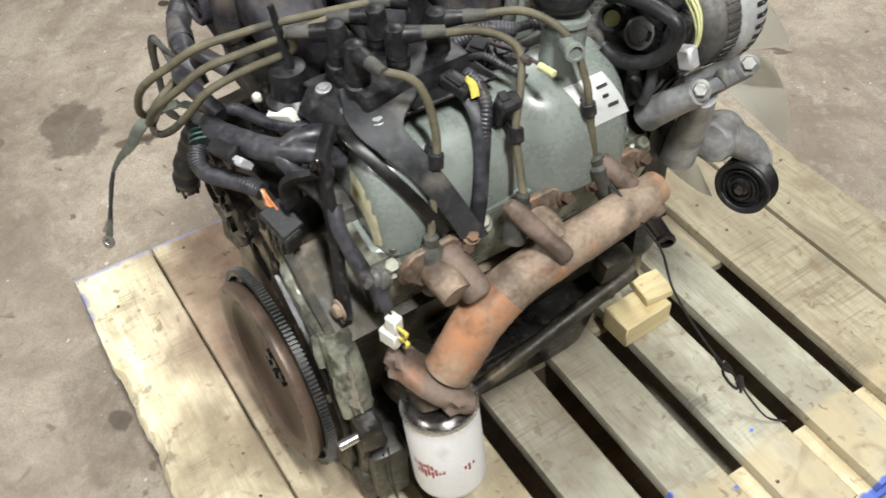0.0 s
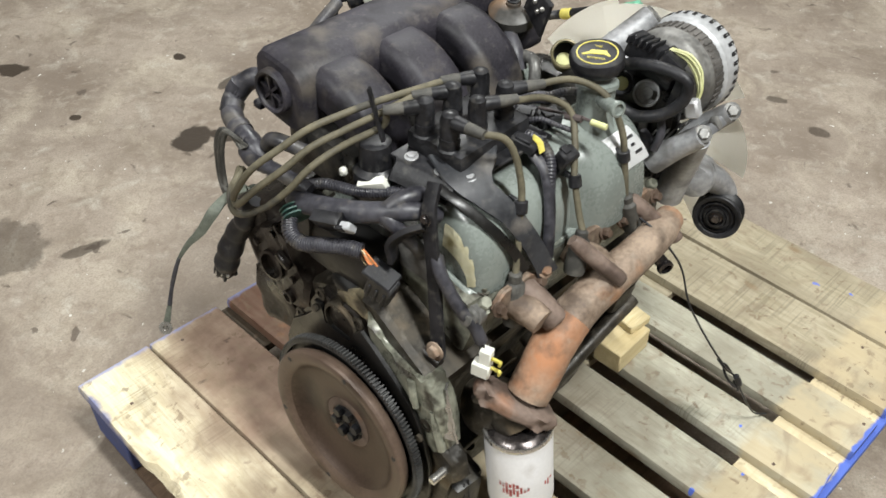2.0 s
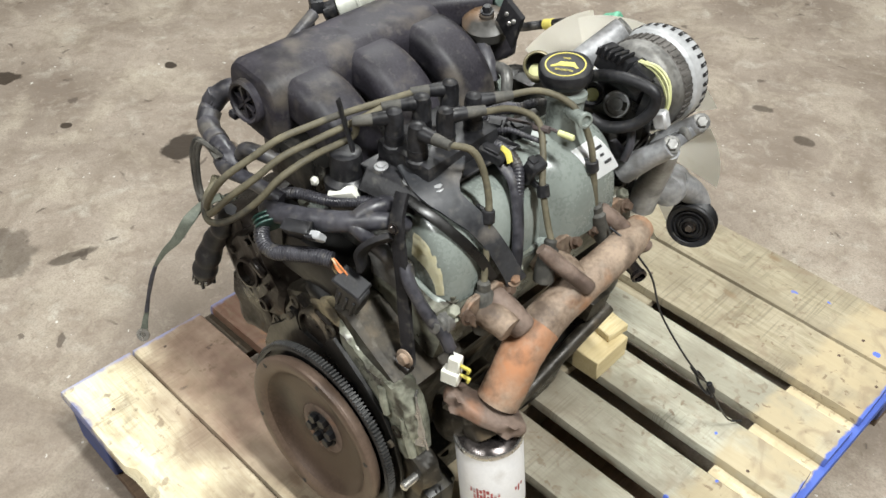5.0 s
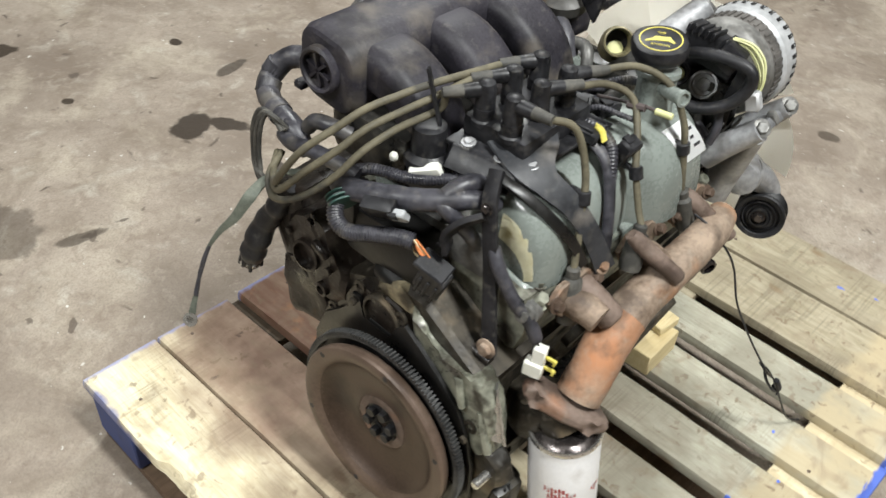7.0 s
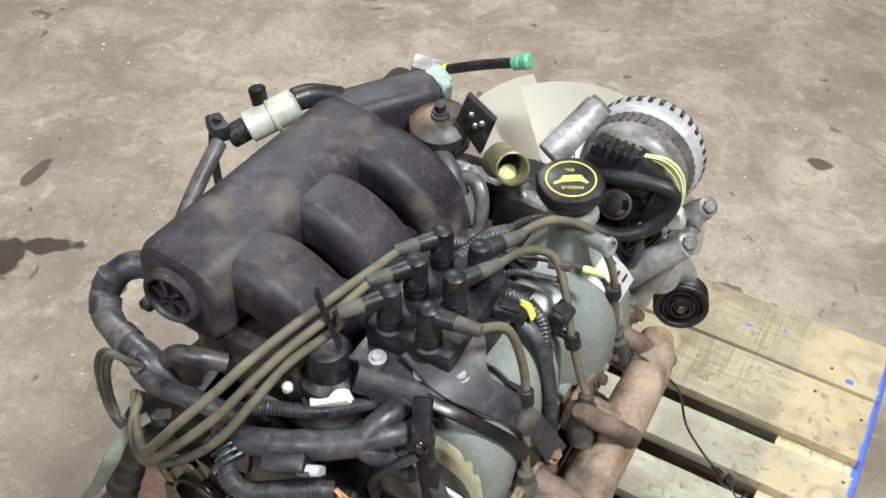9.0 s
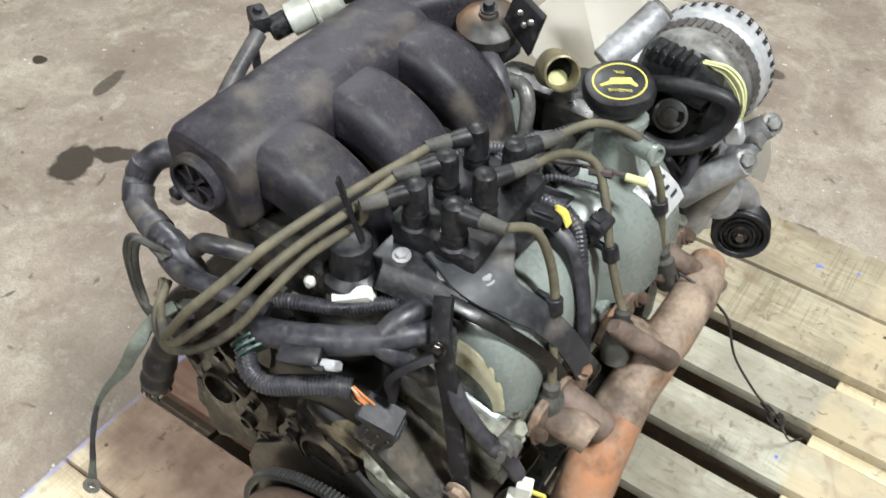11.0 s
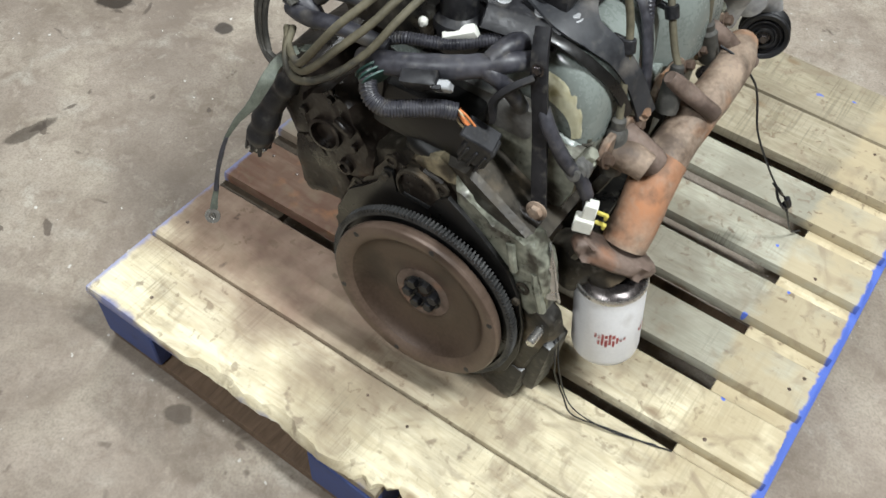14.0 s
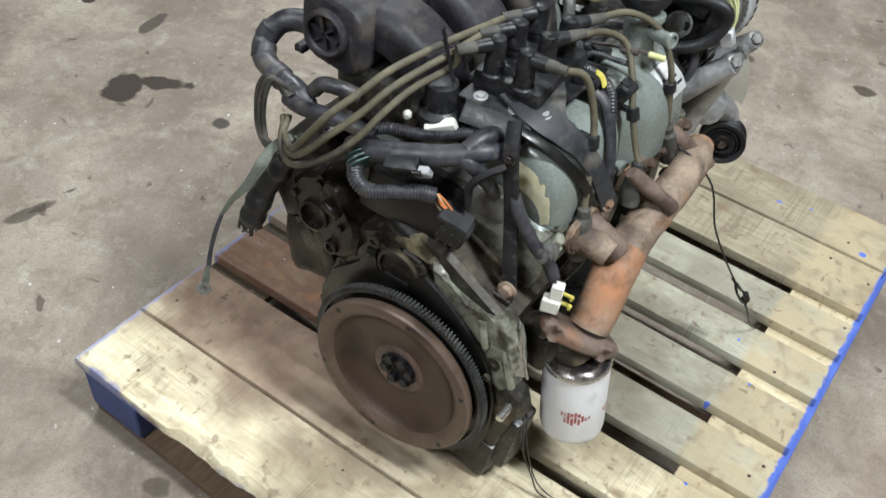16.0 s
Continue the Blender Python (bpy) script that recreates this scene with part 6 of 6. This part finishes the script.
lathe(bm, tp - ta * 0.0205, ta, [(0.0155, 0), (0.0155, 0.0008), (0.002, 0.0010)], 24)
part("pipe_bore", bm, M["black"], outlet)
bm = B()
lathe(bm, tp - ta * 0.019 + Vector((0.002, -0.003, -0.009)), ta, [(0.011, 0), (0.011, 0.004), (0.009, 0.005)], 20)
part("yellow_residue", bm, M["lime"], outlet)
# alternator
ac, aa = Vector((0.607, 0.700, 0.722)), Vector((-0.03, 1, -0.02)).normalized()
_, au, av = frame_of(aa)
bm = B()
lathe(bm, ac, aa, [(0.030, 0.018), (0.052, 0.020), (0.062, 0.026), (0.066, 0.036), (0.0665, 0.050)], 40)
alt = part("alternator", bm, M["alu_dark"], engine, "aluminium alternator with slotted vents")
bm = B()
lathe(bm, ac, aa, [(0.066, 0.048), (0.067, 0.050), (0.067, 0.070), (0.066, 0.072)], 40)
for i in range(44):
    a = 2 * math.pi * i / 44
    d = au * math.cos(a) + av * math.sin(a)
    p = ac + aa * 0.060 + d * 0.068
    k = aa.cross(d)
    loft(bm, [[p + k * w + aa * h + d * -0.003 for w, h in ((-0.0022, -0.010), (0.0022, -0.010), (0.0022, 0.010), (-0.0022, 0.010))], [p + k * w + aa * h + d * 0.0008 for w, h in ((-0.002, -0.009), (0.002, -0.009), (0.002, 0.009), (-0.002, 0.009))]])
tagged(part("stator_core", bm, M["copper_dark"], alt, "dark notched stator laminations"), kind="stuff")
bm = B()
lathe(bm, ac, aa, [(0.068, 0.070), (0.072, 0.074), (0.073, 0.098), (0.067, 0.110), (0.040, 0.116), (0.022, 0.118)], 44)
front_case = part("front_case", bm, M["alu_pale"], alt, "pale cast front housing")
# slots are flush black plates that paint the dark of the openings
for i in range(34):
    a = 2 * math.pi * i / 34
    d = au * math.cos(a) + av * math.sin(a)
    bm = B()
    k = aa.cross(d)
    p = ac + aa * 0.098 + d * 0.0733
    prism(bm, [p + k * w + aa * h - d * max(0.0, h) * 0.5 for w, h in ((-0.0026, -0.010), (0.0026, -0.010), (0.0026, 0.0), (0.0022, 0.011), (-0.0022, 0.011), (-0.0026, 0.0))], d * 0.0005, 0)
    part("vent_slot", bm, M["black"], front_case)
# rear vents likewise: black wedges in place of shaded openings
for i in range(12):
    a = 2 * math.pi * (i + 0.5) / 12
    d = au * math.cos(a) + av * math.sin(a)
    k = aa.cross(d)
    bm = B()
    p = ac + aa * 0.0185
    prism(bm, [p + d * r + k * w + aa * (0.006 if r > 0.05 else 0.0) for r, w in ((0.032, -0.004), (0.056, -0.007), (0.056, 0.007), (0.032, 0.004))], -aa * 0.0025, 0)
    part("rear_vent", bm, M["black"], alt)
bm = B()
lathe(bm, ac + aa * 0.118, aa, [(0.02, 0), (0.03, 0.004), (0.027, 0.008), (0.027, 0.022), (0.03, 0.026), (0.01, 0.028)], 28)
part("alternator_pulley", bm, M["dark_metal"], alt)
for name, c, size, turn in (("regulator", (0.612, 0.696, 0.760), (0.066, 0.024, 0.040), (-10, 8, 0)), ("brush_holder", (0.594, 0.692, 0.774), (0.050, 0.030, 0.034), (-10, 10, 0)),
                            ("terminal_plug", (0.634, 0.690, 0.770), (0.032, 0.036, 0.034), (-5, 30, 15)), ("side_terminal", (0.655, 0.696, 0.735), (0.022, 0.030, 0.050), (0, 10, 10)),
                            ("rear_cover", (0.597, 0.708, 0.722), (0.070, 0.020, 0.070), (0, 12, 0))):
    bm = B()
    box(bm, c, size, turn, 0.005, 2)
    part(name, bm, M["black"], alt)
for k in range(5):
    bm = B()
    box(bm, (0.576 + 0.009 * k, 0.686, 0.790), (0.004, 0.034, 0.012), (-10, 10, 0), 0.001)
    part("cooling_fin", bm, M["black"], alt)
for p in ((0.02, -0.005, 0.055), (-0.035, -0.003, 0.05), (0.045, -0.004, 0.0), (-0.02, -0.004, -0.03)):
    bm = B()
    bolt(bm, ac + Vector(p), (0, -1, 0.1), 0.006, 0.008)
    part("case_screw", bm, M["alu"], alt)
for k in range(5):
    bm = B()
    o = Vector((0.0012 * k - 0.002, -0.001 * (k % 2), 0.0016 * k - 0.003))
    sweep(bm, [Vector((0.628, 0.690, 0.790)) + o, Vector((0.650, 0.700, 0.784)) + o * 1.5, Vector((0.668, 0.703, 0.768)) + o * 1.6, Vector((0.677, 0.702, 0.746)) + o, Vector((0.678, 0.698, 0.728)) + o * 0.7], 0.0016, 6)
    part("alternator_wire", bm, M["lime"], alt)
bm = B()
box(bm, (0.679, 0.690, 0.724), (0.020, 0.016, 0.026), (0, -20, 10), 0.003)
part("pale_block", bm, M["alu_pale"], alt, "pale cast terminal block")
# mounting bracket and tensioner
bm = B()
sweep(bm, [(0.640, 0.680, 0.622), (0.668, 0.690, 0.655), (0.697, 0.698, 0.686)], [0.019, 0.017, 0.0155], 18)
sweep(bm, [(0.650, 0.745, 0.640), (0.678, 0.758, 0.672), (0.696, 0.766, 0.691)], [0.019, 0.016, 0.014], 16)
box(bm, (0.686, 0.732, 0.676), (0.032, 0.085, 0.016), (0, -40, 2), 0.005, 2)
sweep(bm, [(0.682, 0.722, 0.660), (0.664, 0.736, 0.605), (0.648, 0.744, 0.560), (0.640, 0.744, 0.526)], [0.016, 0.019, 0.022, 0.0235], 20)
bracket = part("accessory_bracket", bm, M["alu"], engine, "cast aluminium alternator bracket", 40)
for p in ((0.698, 0.697, 0.689), (0.698, 0.766, 0.694)):
    bm = B()
    bolt(bm, p, (0.55, -0.45, 0.7), 0.0085, 0.007)
    part("bracket_bolt", bm, M["alu_dark"], bracket)
bm = B()
box(bm, (0.694, 0.735, 0.686), (0.012, 0.014, 0.020), (20, -30, 10), 0.004, 2)
part("clamp_nut", bm, M["alu_dark"], bracket)
bm = B()
cyl(bm, (0.512, 0.712, 0.728), (0.543, 0.774, 0.776), 0.019, 0.018, 26, 0.002)
upper = part("upper_arm", bm, M["alu"], bracket, "grey tubular upper arm")
bm = B()
lathe(bm, (0.543, 0.774, 0.776), (0.42, 0.55, 0.72), [(0.014, -0.006), (0.0152, 0), (0.0145, 0.006), (0.010, 0.0065), (0.009, 0.002), (0.001, 0.002)], 20)
part("arm_bush", bm, M["alu_dark"], upper, "dull grey bush in the arm")
bm = B()
ribbon(bm, [(0.500, 0.735, 0.742), (0.520, 0.738, 0.752), (0.540, 0.735, 0.742), (0.548, 0.722, 0.722)], (0.4, 0.8, 0.5), 0.016, 0.006)
part("arm_clamp", bm, M["alu_pale"], upper, "pale cast clamp round the arm")
bm = B()
lathe(bm, (0.662, 0.775, 0.548), (-0.33, 1, -0.15), [(0.016, -0.006), (0.026, -0.002), (0.0285, 0.004), (0.0285, 0.040), (0.026, 0.046), (0.018, 0.048)], 30)
sweep(bm, [(0.660, 0.800, 0.548), (0.672, 0.830, 0.525), (0.682, 0.850, 0.498), (0.686, 0.854, 0.472)], [0.024, 0.021, 0.018, 0.016], 18)
tens = part("belt_tensioner", bm, M["alu"], engine, "cast aluminium belt tensioner arm")
pa = Vector((0.33, -1, 0.15)).normalized()
pp = Vector((0.694, 0.816, 0.472))
bm = B()
prof = [(0.012, 0.0), (0.012, 0.006), (0.015, 0.006), (0.016, -0.001), (0.027, -0.003), (0.030, 0.002), (0.036, 0.003), (0.038, 0.0)]
for k in range(6):
    prof += [(0.038, -0.003 - 0.004 * k), (0.0365, -0.005 - 0.004 * k)]
prof += [(0.038, -0.028), (0.03, -0.029)]
lathe(bm, pp, pa, prof, 44)
pul = part("idler_pulley", bm, M["black"], tens, "black grooved idler pulley", 30)
bm = B()
bolt(bm, pp + pa * 0.001, pa, 0.007, 0.008)
part("pulley_bolt", bm, M["dark_metal"], pul)
for r0, r1 in ((0.0165, 0.0195), (0.0235, 0.0255)):
    bm = B()
    lathe(bm, pp - pa * 0.0005, pa, [(r0, -0.004), (r0 + 0.0005, 0.0025), (r1 - 0.0005, 0.0025), (r1, -0.004)], 36)
    part("pulley_ring", bm, M["black"], pul)
# looped hose and cup at the front
bm = B()
sweep(bm, [(0.572, 0.668, 0.752), (0.590, 0.664, 0.764), (0.622, 0.664, 0.775), (0.655, 0.668, 0.776), (0.674, 0.672, 0.768), (0.675, 0.670, 0.746), (0.662, 0.662, 0.724), (0.642, 0.652, 0.711), (0.618, 0.644, 0.706), (0.600, 0.640, 0.712)], 0.0082, 16, 7)
part("heater_hose", bm, M["black"], engine, "black hose looped in front")
bm = B()
lathe(bm, (0.611, 0.682, 0.720), (0.25, -0.85, 0.5), [(0.019, -0.02), (0.019, 0.0), (0.0185, 0.003), (0.0155, 0.003), (0.014, -0.003), (0.009, -0.004), (0.008, -0.001), (0.002, -0.001)], 26)
part("pressure_cup", bm, M["alu"], engine, "grey round pressed cup")
# added dark block takes the place of the shaded void below the alternator
bm = B()
box(bm, (0.600, 0.698, 0.670), (0.11, 0.03, 0.11), (0, 0, 5), 0.012, 2)
box(bm, (0.640, 0.690, 0.70), (0.022, 0.02, 0.012), (0, -30, 10), 0.004)
housing = part("front_housing", bm, M["pan"], engine, "dark block filling the black void behind the hose")
for k in range(5):
    bm = B()
    box(bm, (0.625 + 0.008 * k, 0.685 + 0.004 * k, 0.650 + 0.004 * k), (0.003, 0.02, 0.045), (0, 25, 10), 0.001)
    part("fin", bm, M["alu_dark"], housing)
for pts, r in (([(0.570, 0.665, 0.690), (0.590, 0.662, 0.675), (0.620, 0.668, 0.668), (0.640, 0.676, 0.650)], 0.009), ([(0.645, 0.675, 0.700), (0.652, 0.668, 0.680), (0.648, 0.664, 0.655)], 0.006)):
    bm = B()
    sweep(bm, pts, r, 12)
    part("housing_pipe", bm, M["rubber"], housing)
bm = B()
box(bm, (0.640, 0.688, 0.700), (0.026, 0.010, 0.010), (0, -40, 20), 0.003)
part("pale_nozzle", bm, M["brass"], engine)
# fan
fc, fan_ax = Vector((0.487, 0.865, 0.530)), Vector((-0.03, 1, -0.02)).normalized()
_, hu, hv = frame_of(fan_ax)
bm = B()
lathe(bm, fc, fan_ax, [(0.05, -0.02), (0.075, -0.015), (0.078, 0.012), (0.05, 0.018)], 36)
fan = part("cooling_fan", bm, M["cream"], pump, "cream plastic cooling fan")
for i in range(9):
    a0 = radians(114 - 40 * i)
    bm = B()
    rows = []
    for j in range(8):
        r = 0.070 + 0.132 * j / 7
        half = radians(20.5)
        row = []
        for k in range(9):
            s = k / 8 * 2 - 1
            a = a0 - half - half * s * (1 if abs(s) < 0.99 else 0.985)
            d = hu * math.cos(a) - hv * math.sin(a)
            row.append(fc + d * r + fan_ax * (0.026 * s * (1 - 0.25 * j / 7) + 0.006 * (1 - s * s)))
        rows.append([bm.verts.new(p) for p in row])
    for p, q in zip(rows, rows[1:]):
        for k in range(8):
            bm.faces.new((p[k], p[k + 1], q[k + 1], q[k]))
    bmesh.ops.solidify(bm, geom=bm.faces[:], thickness=0.003)
    part("blade", bm, M["cream"], fan)

# ---- loose wires that trail on the pallet ----
bm = B()
sweep(bm, [(0.690, 0.590, 0.600), (0.715, 0.592, 0.592), (0.742, 0.605, 0.560), (0.752, 0.625, 0.520), (0.768, 0.640, 0.455), (0.798, 0.672, 0.375), (0.822, 0.700, 0.318), (0.838, 0.718, 0.288), (0.848, 0.740, 0.24), (0.862, 0.780, 0.17), (0.874, 0.812, 0.147)], 0.0016, 8, 8)
trail = part("trailing_wire", bm, M["black"], engine, "thin black wire trailing down to the pallet")
bm = B()
sweep(bm, [(0.812, 0.69, 0.335), (0.826, 0.694, 0.32), (0.830, 0.712, 0.30), (0.818, 0.706, 0.315), (0.828, 0.70, 0.30), (0.842, 0.716, 0.272), (0.836, 0.728, 0.284), (0.846, 0.722, 0.262)], 0.0022, 8, 6)
sweep(bm, [(0.838, 0.716, 0.294), (0.844, 0.722, 0.276), (0.836, 0.726, 0.27)], 0.005, 8, 6)
part("wire_knot", bm, M["black"], trail)
bm = B()
sweep(bm, [(0.690, 0.262, 0.315), (0.700, 0.258, 0.27), (0.702, 0.262, 0.24), (0.722, 0.266, 0.19), (0.742, 0.268, 0.155), (0.79, 0.285, 0.145), (0.85, 0.300, 0.144), (0.885, 0.312, 0.142)], 0.0013, 8, 8)
sweep(bm, [(0.690, 0.270, 0.320), (0.708, 0.262, 0.25), (0.738, 0.270, 0.17), (0.80, 0.284, 0.146), (0.862, 0.306, 0.143)], 0.0011, 8, 8)
part("trailing_wire", bm, M["black"], engine, "thin black wire trailing over the boards")
# dark hose with a yellow end beside the fan
bm = B()
sweep(bm, [(0.290, 0.700, 0.760), (0.230, 0.820, 0.690), (0.150, 0.980, 0.570), (0.085, 1.080, 0.492), (0.092, 1.130, 0.480), (0.135, 1.138, 0.498), (0.200, 1.139, 0.528), (0.262, 1.139, 0.553)], 0.0095, 14, 8)
tip_hose = part("long_hose", bm, M["black"], engine, "long thin black hose past the fan with a mint green end")
bm = B()
lathe(bm, (0.108, 1.136, 0.486), (0.93, 0.08, 0.38), [(0.0105, 0), (0.0115, 0.001), (0.0115, 0.024), (0.0105, 0.025)], 16)
part("yellow_band", bm, M["yellow"], tip_hose)
bm = B()
lathe(bm, (0.258, 1.139, 0.551), (0.9, 0.0, 0.42), [(0.0095, 0), (0.0135, 0.003), (0.0135, 0.016), (0.011, 0.019), (0.014, 0.022), (0.015, 0.032), (0.010, 0.037)], 18)
part("green_cap", bm, M["mint"], tip_hose, "mint green plastic cap")
# ringed grommet beside the filler neck
bm = B()
lathe(bm, (0.578, 0.668, 0.728), (0.35, -0.75, 0.55), [(0.016, -0.012), (0.0165, 0), (0.0155, 0.004), (0.0115, 0.004), (0.010, -0.004), (0.001, -0.004)], 24)
grommet = part("ring_grommet", bm, M["black"], engine, "dark ringed grommet")
bm = B()
lathe(bm, (0.578, 0.668, 0.7265), (0.35, -0.75, 0.55), [(0.0095, -0.002), (0.0095, 0), (0.004, 0.001)], 18)
part("yellow_residue", bm, M["lime"], grommet)
